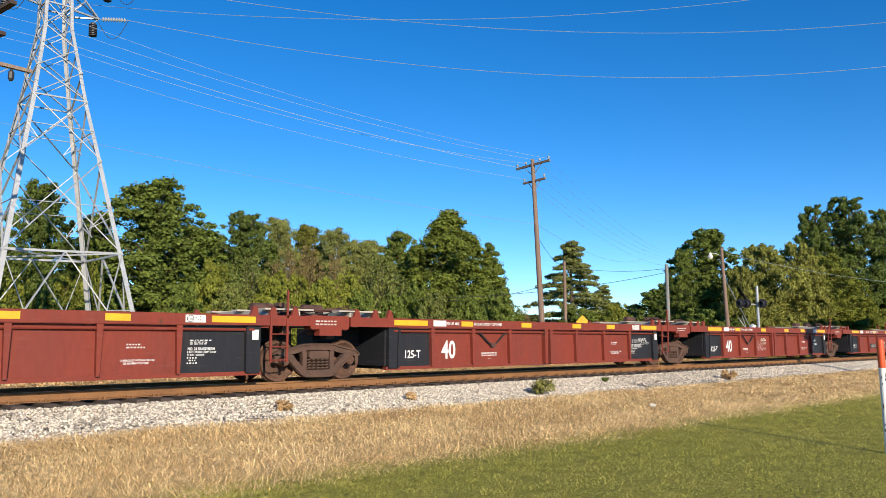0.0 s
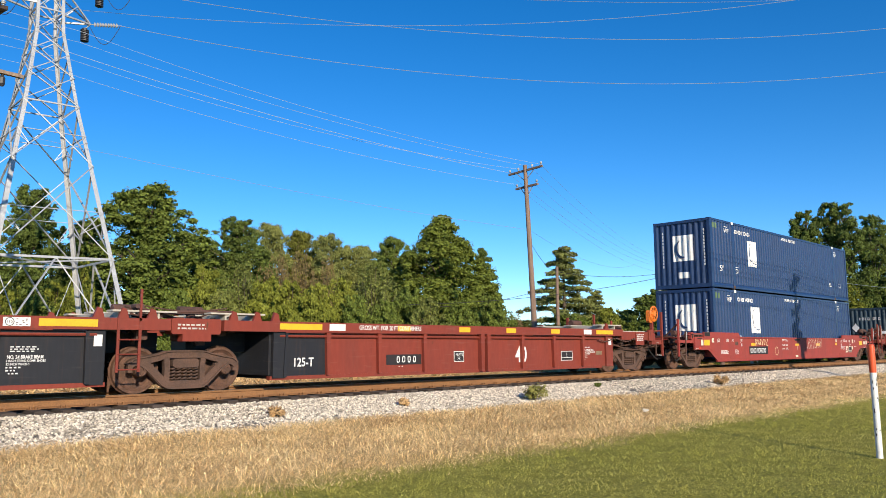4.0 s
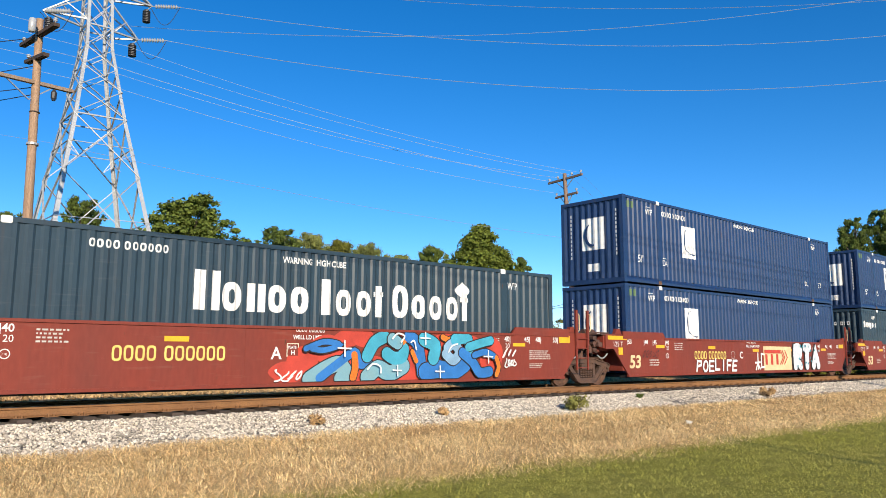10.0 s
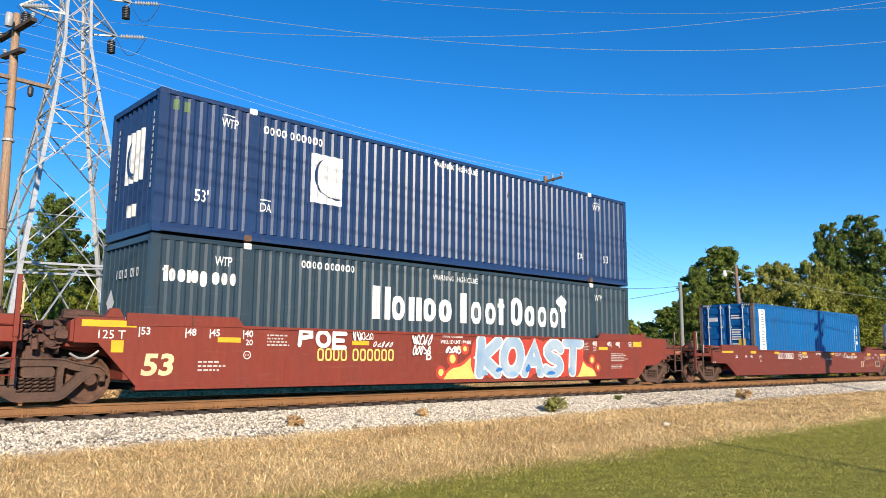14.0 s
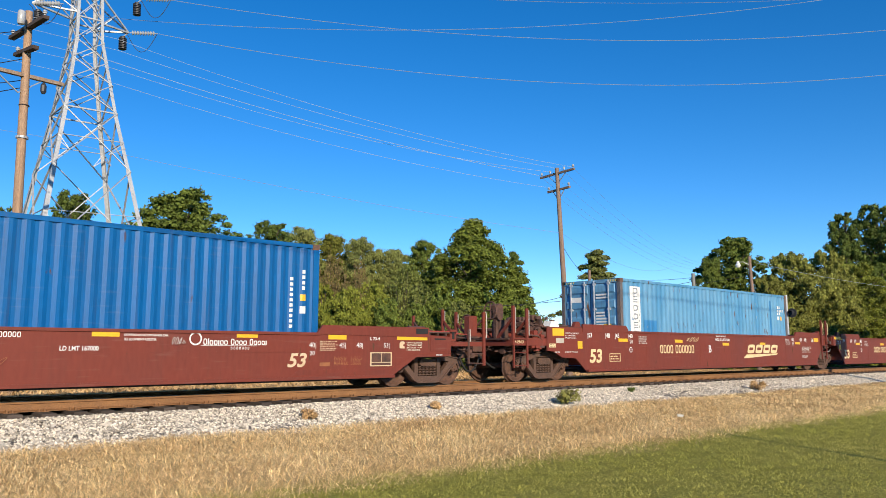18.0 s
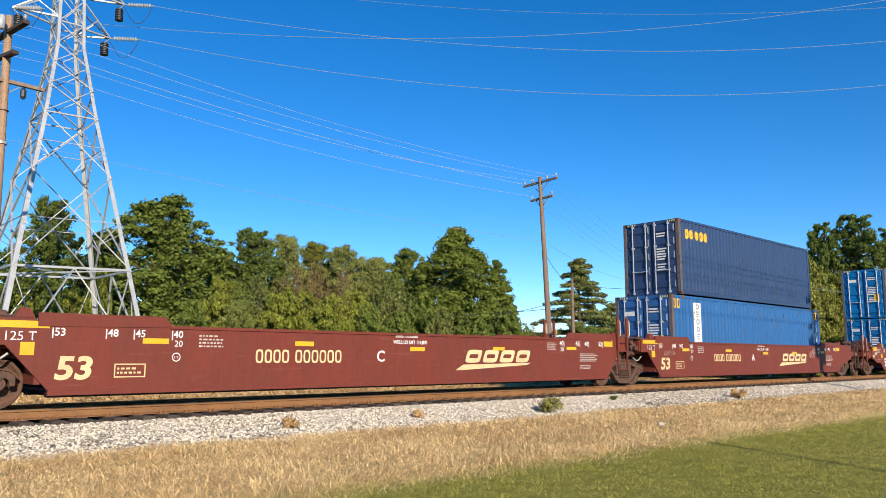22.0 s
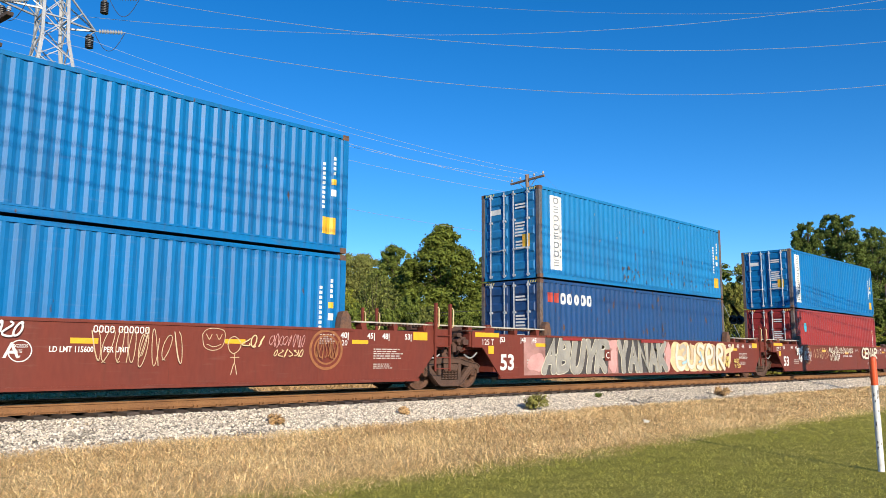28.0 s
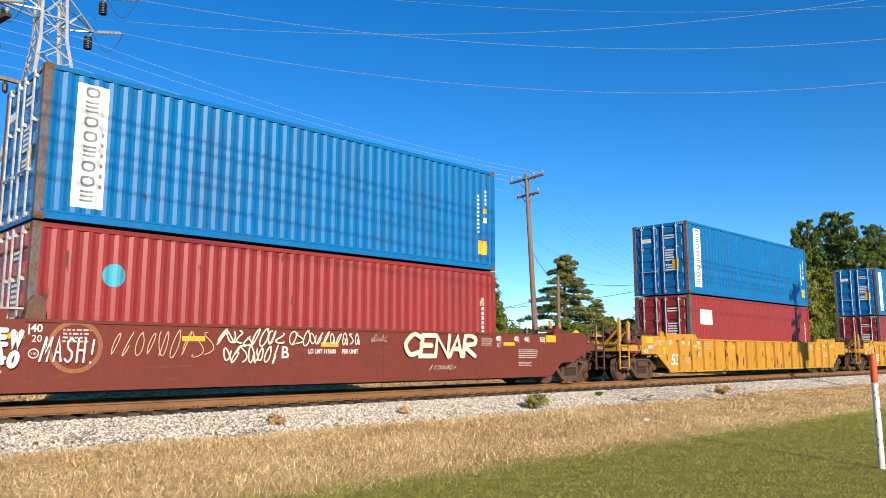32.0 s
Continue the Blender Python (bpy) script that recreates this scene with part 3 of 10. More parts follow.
def ladder(name, parent, x, y, z0, z1, width=0.42, rungs=4, mat=None):
    a = Acc()
    for dx in (-width / 2, width / 2):
        a.box(x + dx - 0.025, x + dx + 0.025, y - 0.012, y + 0.03, z0, z1)
    for k in range(rungs):
        z = z0 + 0.06 + k * (min(z1, 1.55) - z0 - 0.1) / max(1, rungs - 1)
        a.tube([(x - width / 2, y - 0.02, z), (x + width / 2, y - 0.02, z)], 0.013, 5)
    return part(name, a, mat or car_brown, parent)


def bars(parent, x, y, z, w, h, lines, mat=None, seed=1, name="stencil"):
    """Small unreadable stencil: rows of plain bars of word length."""
    rng = random.Random(seed)
    a, lh = Acc(), h / lines
    for k in range(lines):
        cx, end = x, x + w * rng.uniform(0.75, 1.0)
        zz = z + h - (k + 1) * lh
        while cx < end:
            l = rng.uniform(0.05, 0.17) * min(1.0, w)
            l = min(l, end - cx)
            if l > 0.02:
                a.add([(cx, y, zz + lh * 0.25), (cx + l, y, zz + lh * 0.25), (cx + l, y, zz + lh * 0.72), (cx, y, zz + lh * 0.72)], [(0, 1, 2, 3)])
            cx += l + 0.028
    if a.f:
        tagged(part(name, a, mat or dim_white, parent), kind="stuff")


def plate(name, parent, x0, x1, z0, z1, y, mat, label=""):
    a = Acc().box(x0, x1, y, y + 0.004, z0, z1)
    return part(name, a, mat, parent, label)


def ring_shape(a, x0, x1, z0, z1, w, y, slant=0.0, n=20, power=0.6):
    """A rounded loop of even stroke."""
    k, cx, cz, rx, rz = len(a.v), (x0 + x1) / 2, (z0 + z1) / 2, (x1 - x0) / 2, (z1 - z0) / 2
    for i in range(n):
        c, sn = math.cos(2 * math.pi * i / n), math.sin(2 * math.pi * i / n)
        c, sn = math.copysign(abs(c) ** power, c), math.copysign(abs(sn) ** power, sn)
        for u in (0, w):
            zz = cz + (rz - u) * sn
            a.v.append((cx + (rx - u) * c + slant * (zz - z0), y, zz))
    a.f += [(k + 2 * i, k + 2 * ((i + 1) % n), k + 2 * ((i + 1) % n) + 1, k + 2 * i + 1) for i in range(n)]
    return a


def bar_shape(a, x0, x1, z0, z1, y, slant=0.0):
    return a.add([(x0, y, z0), (x1, y, z0), (x1 + slant * (z1 - z0), y, z1), (x0 + slant * (z1 - z0), y, z1)], [(0, 1, 2, 3)])


def glyph_bars(parent, x, y, z, h, word, mat, gap=0.16, slant=0.0, name="mark"):
    """Letter-sized plain loops and bars in the place of a name or number: a is low, T is tall, p hangs below, l and i are bars, space is a gap."""
    for ch in word:
        w = h * (0.2 if ch in "il1" else 0.62)
        if ch != " ":
            z0, z1 = (z, z + h) if ch in "TI1l" else (z, z + h * 0.74) if ch in "ai" else (z - h * 0.22, z + h * 0.74)
            a = Acc()
            if ch in "il1":
                bar_shape(a, x, x + w, z0, z1, y, slant)
            else:
                ring_shape(a, x, x + w, z0, z1, h * 0.145, y, slant, 14)
            part(name, a, mat, parent)
        x += w + h * gap if ch != " " else h * 0.42
    return x


SIDE_Y = -1.48


def both(pts, q):
    """A polygon mirrored to the side q, still counterclockwise."""
    return [(q * x, z) for x, z in pts][::q]


def blob(a, cx, cz, rx, rz, y, rng, n=18, rough=0.25, spikes=0.0):
    """An uneven rounded patch in the plane of a side."""
    ph = [rng.uniform(0, 6.28) for _ in range(3)]
    pts = []
    for k in range(n):
        an = 2 * math.pi * k / n
        r = 1 + rough * (0.5 * math.sin(2 * an + ph[0]) + 0.35 * math.sin(3 * an + ph[1]) + 0.3 * math.sin(5 * an + ph[2])) + (spikes if k % 3 == 0 else 0)
        pts.append((cx + rx * r * math.cos(an), y, cz + rz * r * math.sin(an)))
    a.add(pts, [tuple(range(n))])


def clip_z(a, z0, z1):
    a.v = [(x, y, min(max(z, z0), z1)) for x, y, z in a.v]
    return a


def brush(lines, w, y, z0=0.335, z1=1.47):
    """Flat brush strokes with mitred bends and round ends along lines of (x, z); each line lies a little in front of the one before."""
    a = Acc()
    for j, pts in enumerate(lines):
        n, k = len(pts), len(a.v)
        dirs = []
        for i in range(n - 1):
            d = Vector(pts[i + 1]) - Vector(pts[i])
            dirs.append(d.normalized() if d.length > 1e-6 else (dirs[-1] if dirs else Vector((1, 0))))
        for i, (x, z) in enumerate(pts):
            da, db = dirs[max(0, i - 1)], dirs[min(n - 2, i)]
            t = da + db
            t = t.normalized() if t.length > 0.2 else da
            nrm = Vector((-t.y, t.x))
            m = w / 2 / max(0.55, abs(nrm.dot(Vector((-da.y, da.x)))))
            yy = y - 0.0022 * j - 1.6e-4 * i
            a.v += [(x + nrm.x * m, yy, z + nrm.y * m), (x - nrm.x * m, yy, z - nrm.y * m)]
        a.f += [(k + 2 * i, k + 2 * i + 1, k + 2 * i + 3, k + 2 * i + 2) for i in range(n - 1)]
        for end, sgn, d in ((0, -1, dirs[0]), (n - 1, 1, dirs[-1])):
            (x, z), q, nrm = pts[end], len(a.v), Vector((-d.y, d.x))
            yy = y - 0.0022 * j - 1.6e-4 * end
            a.v += [(x + w / 2 * (math.cos(u) * nrm.x + sgn * math.sin(u) * d.x), yy, z + w / 2 * (math.cos(u) * nrm.y + sgn * math.sin(u) * d.y)) for u in [math.pi * i / 7 for i in range(8)]]
            a.f.append(tuple(range(q, q + 8)))
    return clip_z(a, z0, z1)


ROUND = [(0.5 + 0.5 * math.cos(0.4 * k), 0.5 + 0.5 * math.sin(0.4 * k)) for k in range(17)]
STROKES = {
    "A": [[(0, 0), (0.5, 1), (1, 0)], [(0.22, 0.36), (0.78, 0.36)]], "B": [[(0, 0), (0, 1), (0.7, 0.9), (0.75, 0.62), (0, 0.52), (0.85, 0.42), (0.85, 0.1), (0, 0)]],
    "C": [[(1, 0.85), (0.5, 1), (0, 0.6), (0.05, 0.3), (0.45, 0), (1, 0.12)]], "D": [[(0, 0), (0, 1), (0.7, 0.85), (0.9, 0.5), (0.7, 0.12), (0, 0)]],
    "E": [[(1, 1), (0, 1), (0, 0), (1, 0)], [(0, 0.5), (0.8, 0.5)]], "F": [[(1, 1), (0, 1), (0, 0)], [(0, 0.5), (0.8, 0.5)]], "H": [[(0, 0), (0, 1)], [(1, 0), (1, 1)], [(0, 0.5), (1, 0.5)]], "I": [[(0.5, 0), (0.5, 1)]],
    "K": [[(0, 0), (0, 1)], [(0.95, 1), (0.1, 0.48), (1, 0)]], "L": [[(0, 1), (0, 0), (1, 0)]], "M": [[(0, 0), (0.1, 1), (0.5, 0.3), (0.9, 1), (1, 0)]], "N": [[(0, 0), (0, 1), (1, 0), (1, 1)]],
    "O": [ROUND], "P": [[(0, 0), (0, 1), (0.85, 0.95), (0.9, 0.6), (0, 0.45)]], "R": [[(0, 0), (0, 1), (0.85, 0.92), (0.85, 0.62), (0.05, 0.5), (1, 0)]],
    "S": [[(0.95, 0.86), (0.5, 1), (0.08, 0.78), (0.3, 0.56), (0.8, 0.42), (0.92, 0.18), (0.5, 0), (0, 0.12)]], "T": [[(0, 1), (1, 1)], [(0.5, 1), (0.5, 0)]], "U": [[(0, 1), (0.05, 0.2), (0.5, 0), (0.95, 0.2), (1, 1)]],
    "W": [[(0, 1), (0.2, 0), (0.5, 0.7), (0.8, 0), (1, 1)]], "Y": [[(0, 1), (0.5, 0.45), (1, 1)], [(0.5, 0.45), (0.5, 0)]], "4": [[(0.7, 0), (0.7, 1), (0, 0.35), (1, 0.35)]], "0": [ROUND], "7": [[(0, 1), (1, 1), (0.4, 0)]], "!": [[(0.5, 1), (0.5, 0.4)], [(0.5, 0.05), (0.5, 0.0)]],
}


def tag_word(parent, word, x0, x1, z0, z1, w, fill, rim=None, rim_w=0.05, shadow=(0, 0), layer=0.0, gap=0.18, lean=0.0, label="painted graffiti letter", seed=1):
    """Sprayed letters between x0 and x1: each a stroke body, with an outline under it if a rim is given."""
    rng = random.Random(seed)
    cell = (x1 - x0) / len(word)
    y = SIDE_Y - 0.016 - layer
    for k, ch in enumerate(word):
        if ch == " ":
            continue
        lx0, lx1 = x0 + k * cell + w / 2 + cell * gap * 0.1, x0 + (k + 1) * cell - w / 2 - cell * gap * 0.6
        up, tilt = rng.uniform(-0.03, 0.03), rng.uniform(-0.04, 0.04)
        lines = []
        for st in STROKES[ch]:
            pts = [(lx0 + px * (lx1 - lx0) + (lean + tilt) * (pz - 0.5), z0 + w / 2 + up + pz * (z1 - z0 - w)) for px, pz in st]
            lines.append(smooth_line(pts, 3) if ch in "OSUCBDR0" else pts)
        holder = parent
        if rim:
            holder = part("letter_outline", brush([[(px + shadow[0], pz + shadow[1]) for px, pz in ln] for ln in lines] + lines, w + 2 * rim_w, y), rim, parent)
        part("letter_fill", brush(lines, w, y - 0.016, 0.345, 1.46), fill, holder, label)


def scrawl(parent, x0, x1, z0, z1, mat, loops=5, width=0.03, seed=1, label="scrawled graffiti tag", y=None):
    """A quick handwritten tag: a run of looping strokes that spell nothing."""
    rng = random.Random(seed)
    a = Acc()
    y = SIDE_Y - 0.055 if y is None else y
    st = (x1 - x0) / loops
    for k in range(loops):
        cx, cz = x0 + (k + 0.5) * st, (z0 + z1) / 2
        rx, rz, ph, tw = st * rng.uniform(0.3, 0.55), (z1 - z0) * rng.uniform(0.3, 0.5), rng.uniform(0, 6.28), rng.choice((1, 2, 2, 3))
        pts = [(cx + rx * math.sin(u * 2.2 * math.pi + ph), cz + rz * math.cos(tw * u * math.pi + ph * 0.6)) for u in [i / 14 for i in range(15)]]
        b = brush([smooth_line(pts, 3)], width, y - 0.0012 * k)
        a.add(b.v, b.f)
    part("scrawl", a, mat, parent, label)


def tangle(a, q, x0, x1, y0, y1, z0, z1, boxes, pipes, seed):
    """Valves, brackets and bent pipes packed in a space."""
    rng = random.Random(seed)
    for k in range(boxes):
        cx, cy, cz = rng.uniform(x0, x1), rng.uniform(y0, y1), rng.uniform(z0, z1)
        sx, sy, sz = rng.uniform(0.04, 0.11), rng.uniform(0.05, 0.12), rng.uniform(0.04, 0.10)
        if k % 3 == 0:
            a.lathe([(-sx, 0.0), (-sx, sz), (sx * 0.6, sz), (sx, sz * 0.5), (sx, 0.0)], 10, "x" if k % 2 else "z", (q * cx, cy, cz))
        else:
            a.bevel_box(q * cx - sx, q * cx + sx, cy - sy, cy + sy, cz - sz, cz + sz, 0.02)
    for k in range(pipes):
        yy = rng.uniform(y0, y1)
        za, zb, dip = rng.uniform(z0, z1), rng.uniform(z0, z1), rng.uniform(-0.12, 0.22)
        xa, xb = rng.uniform(x0 - 0.1, x0 + 0.15), rng.uniform(x1 - 0.15, x1 + 0.1)
        a.tube([(q * (xa + (xb - xa) * u), yy, za + (zb - za) * u - dip * math.sin(math.pi * u)) for u in [i / 6 for i in range(7)]], rng.uniform(0.012, 0.026), 5)
    return a


def walkway_beam(car, q):
    """A long grating walkway on brackets over the end of the side, with the lock that holds the box beside it."""
    beam = part("walkway_beam", shared(("wb", q), lambda: Acc().box(min(q * 6.2, q * 9.9), max(q * 6.2, q * 9.9), -1.46, -1.14, 1.665, 1.70).mesh("walkway_beam", cream_grey)), None, car, "pale grating walkway on brackets above the side")
    for x in (6.5, 7.5, 8.5, 9.4):
        part("bracket", shared("wbr", lambda: Acc().prism([(-0.05, 1.50), (0.05, 1.50), (0.09, 1.665), (-0.09, 1.665)], -1.44, -1.2).mesh("bracket", car_brown)), None, beam, at=(q * x, 0, 0))
    for k in range(14):
        part("grate_bar", shared("wgb", lambda: Acc().box(-0.02, 0.02, -1.45, -1.16, 1.615, 1.665).mesh("grate_bar", grime)), None, beam, at=(q * (6.9 + 0.11 * k), 0, 0))
    part("box_lock", shared(("blk", q), lambda: Acc().prism(both([(5.82, 1.48), (6.16, 1.48), (6.13, 1.78), (6.02, 1.93), (5.90, 1.90), (5.84, 1.70)], q), -1.42, -1.22).mesh("box_lock", rust_steel)), None, car, "rusty lock that holds the container")


def joint_gear(car, q, e, mat, low):
    """Between two units that share a truck: connector, levers and pipes, and on one side a ladder with uprights."""
    part("brake_rigging", shared(("jg", q, e, low), lambda: tangle(Acc(), q, e + 0.02, e + 0.42, -1.35, -0.6, 1.0, 1.52 - low, 15, 8, 11 + q).mesh("brake_rigging", grime)), None, car, "grimy brown brake pipes, levers and brackets")
    part("connector", shared(("jc", q, e), lambda: Acc().prism(both([(e - 0.3, 0.9), (e + 0.48, 0.86), (e + 0.48, 1.16), (e - 0.3, 1.2)], q), -0.4, 0.4).lathe([(0.8, 0.0), (0.8, 0.3), (1.05, 0.26), (1.12, 0.12), (1.12, 0.0)], 12, "z", (q * (e + 0.4), -0.75, 0)).mesh("connector", grime)), None, car, "rusty articulated connector")
    part("air_hose", shared(("jh", q, e), lambda: Acc().tube([(q * (e - 0.55 + 0.5 * u), -1.12, 0.98 - 0.12 * math.sin(math.pi * u) - 0.05 * u) for u in [i / 8 for i in range(9)]], 0.022, 6).mesh("air_hose", bar_steel, True)), None, car, "pale grey air hose")
    for s in (-1, 1):
        part("end_plate", shared(("je", q, s, e, mat.name, low), lambda: Acc().prism(both([(e - 0.02, 1.14), (e + 0.06, 1.14), (e + 0.06, 1.5 - low), (e - 0.02, 1.56 - low)], q), min(s * 1.2, s * 1.43), max(s * 1.2, s * 1.43)).mesh("end_plate", mat)), None, car)
    if q > 0:
        for s in (-1, 1):
            ladder("ladder", car, e - 0.32, s * 1.53, 0.50, 1.45, 0.52, 4, mat)
            for dx in (-0.58, -0.06):
                up = part("corner_upright", shared(("upr", mat.name), lambda: Acc().box(-0.038, 0.038, -0.03, 0.03, 1.2, 2.25).mesh("corner_upright", mat)), None, car, at=(e + dx, s * 1.53, 0))
                part("grab_iron", shared("grab", lambda: Acc().tube([(0.045, -0.03, 1.62), (0.06, -0.06, 1.66), (0.06, -0.06, 2.1), (0.045, -0.03, 2.14)], 0.018, 5).mesh("grab_iron", cream_paint, True)), None, up, "cream-yellow grab iron")


def free_end(car, q, e, ax, mat, low, left, brake, pad):
    """The coupler end of a car: end beam, uprights with braces, steps, brake valves, tanks and the draft sill."""
    x1 = 11.5 if left else 11.1
    part("draft_sill", shared(("ds", q, ax), lambda: Acc().prism(both([(8.5, 0.9), (ax + 0.6, 0.86), (x1 + 0.45, 0.86), (x1 + 0.45, 1.14), (8.5, 1.2)], q), -0.34, 0.34).mesh("draft_sill", grime)), None, car)
    part("cross_deck", shared(("cd", q, e), lambda: Acc().prism(both([(e - 0.2, 1.19), (x1 + 0.12, 1.19), (x1 + 0.12, 1.225), (e - 0.2, 1.225)], q), -1.36, 1.36).mesh("cross_deck", grime)), None, car, "dark grated crossover deck")
    for k in range(7):
        part("deck_bar", shared(("db", q), lambda: Acc().box(-0.02, 0.02, -1.34, 1.34, 1.225, 1.255).mesh("deck_bar", grime)), None, car, at=(q * (e + 0.05 + k * 0.16), 0, 0))
    part("cross_sill", shared(("xsill", q, mat.name), lambda: Acc().prism(both([(x1 - 0.05, 1.02), (x1 + 0.04, 1.02), (x1 + 0.04, 1.22), (x1 - 0.05, 1.22)], q), -1.36, 1.36).mesh("cross_sill", mat)), None, car)
    for s in (-1, 1):
        part("end_sill", shared(("sill", q, s, mat.name, e), lambda: Acc().prism(both([(e - 0.05, 1.03), (x1 + 0.05, 1.03), (x1 + 0.05, 1.24), (e - 0.05, 1.24)], q), s * 1.42 - 0.03, s * 1.42 + 0.03).mesh("end_sill", mat)), None, car)
        ladder("ladder", car, q * (x1 - (0.275 if left else 0.22)), s * 1.48, 0.42, 1.24, 0.55 if left else 0.44, 3, mat if left or low else grime)
        for xx, zz in ((x1 - 0.55, 2.06), (x1, 2.12)) if left else ((x1 - 0.44, 2.2), (x1, 2.28)):
            zt = zz if left else zz - 0.35 if xx > x1 - 0.1 or not low else 1.42
            up = part("corner_upright", shared(("fu", zt, s, mat.name, left, low), lambda: (Acc().box(-0.042, 0.042, s * 1.46 - 0.03, s * 1.46 + 0.03, 1.05, zt) if left else Acc().box(-0.022, 0.022, s * 1.46 - 0.02, s * 1.46 + 0.02, 0.75, zt)).mesh("corner_upright", mat if left else grime)), None, car, at=(q * xx, 0, 0))
            if left:
                part("upright_brace", shared(("fb", zt, s, mat.name), lambda: Acc().beam((0, s * 1.43, zt - 0.35), (0, s * 0.85, 1.24), 0.05, 0.07).mesh("upright_brace", mat)), None, up)
                part("grab_iron", shared(("fg", zt, s), lambda: Acc().box(0.045, 0.06, s * 1.46 - 0.05, s * 1.46 - 0.01, zt - 0.75, zt - 0.05).mesh("grab_iron", dim_white)), None, up, "white grab iron")
            elif xx < x1:
                part("grab_iron", shared(("fg2", s), lambda: Acc().tube([(0.06, s * 1.45, 1.4), (0.06, s * 1.45, 1.85)], 0.016, 5).mesh("grab_iron", dim_white, True)), None, up, "white grab iron")
    # brake valves between the end of the side and the steps
    part("brake_valve", shared(("bv", q, e, low), lambda: tangle(Acc(), q, e + 0.06, e + 0.42, -1.38, -1.0, 1.0, 1.5 - low, 16, 7, 21).mesh("brake_valve", grime)), None, car, "grimy brown brake valves and pipes")
    part("brake_rigging", shared(("br", q, e, low), lambda: tangle(Acc(), q, ax - 0.5, x1, -1.25, -0.5, 0.84, 1.05, 9, 9, 31).mesh("brake_rigging", grime)), None, car, "brake rods and levers under the deck")
    part("steam_pipe", shared(("sp", q, e), lambda: Acc().tube([(q * (e - 0.3), -1.4, 1.0), (q * (e + 0.1), -1.42, 1.12), (q * (e + 0.35), -1.44, 1.3), (q * (x1 - 0.5), -1.4, 1.34)], 0.025, 6).mesh("brake_pipe", grime, True)), None, car)
    if left:
        part("valve_bank", shared(("vb", q, e), lambda: tangle(Acc(), q, e - 0.55, e + 0.5, -1.25, -0.5, 1.25, 1.85, 26, 12, 57).mesh("valve_bank", grime)), None, car, "rusty brown brake valves and bent pipes")
        part("control_valve", shared(("cv", q, e), lambda: tangle(Acc(), q, e + 0.1, e + 0.62, -1.42, -1.2, 0.98, 1.5, 20, 9, 71).mesh("control_valve", mat)), None, car, "brown-red brake control valves and pipes")
        part("air_tank", shared(("at", q, e, low), lambda: Acc().lathe([(-0.42, 0.0), (-0.4, 0.1), (-0.34, 0.165), (0.34, 0.165), (0.4, 0.1), (0.42, 0.0)], 14, "x", (q * (e - 0.15), -0.15, ze_of(low) + 0.14)).mesh("air_tank", grime, True)), None, car, "dark brown brake air tank")
        if pad:
            part("lift_pad", shared(("lp", q, low), lambda: Acc().prism(both([(e - 0.55, ze_of(low)), (e - 0.12, ze_of(low)), (e - 0.2, ze_of(low) + 0.17), (e - 0.48, ze_of(low) + 0.17)], q), -1.47, -1.2).mesh("lift_pad", white_paint)), None, car, "cream-white painted lifting pad")
    if left and brake:
        hb = Acc().bevel_box(q * (x1 - 0.02) - 0.12, q * (x1 - 0.02) + 0.12, -0.95, -0.68, 1.74, 2.2, 0.07)
        hb.bevel_box(q * (x1 - 0.3) - 0.16, q * (x1 - 0.3) + 0.2, -0.8, -0.5, 1.22, 1.75, 0.05).beam((q * x1, -0.8, 1.2), (q * x1, -0.8, 1.8), 0.1)
        part("hand_brake", shared(("hb", q), lambda: hb.mesh("hand_brake", grime)), None, car, "brown hand brake housing")
        part("brake_wheel", shared(("hw", q), lambda: Acc().lathe([(q * (x1 + 0.24), 0.22), (q * (x1 + 0.27), 0.245), (q * (x1 + 0.24), 0.265), (q * (x1 + 0.21), 0.245), (q * (x1 + 0.24), 0.22)], 20, "x", (0, -0.82, 2.0)).beam((q * (x1 + 0.24), -1.06, 2.0), (q * (x1 + 0.24), -0.58, 2.0), 0.03).beam((q * (x1 + 0.24), -0.82, 1.76), (q * (x1 + 0.24), -0.82, 2.24), 0.03).mesh("brake_wheel", grime)), None, car)
    coupler(car, q * (ax + 0.3), q * (ax + 1.95), q)


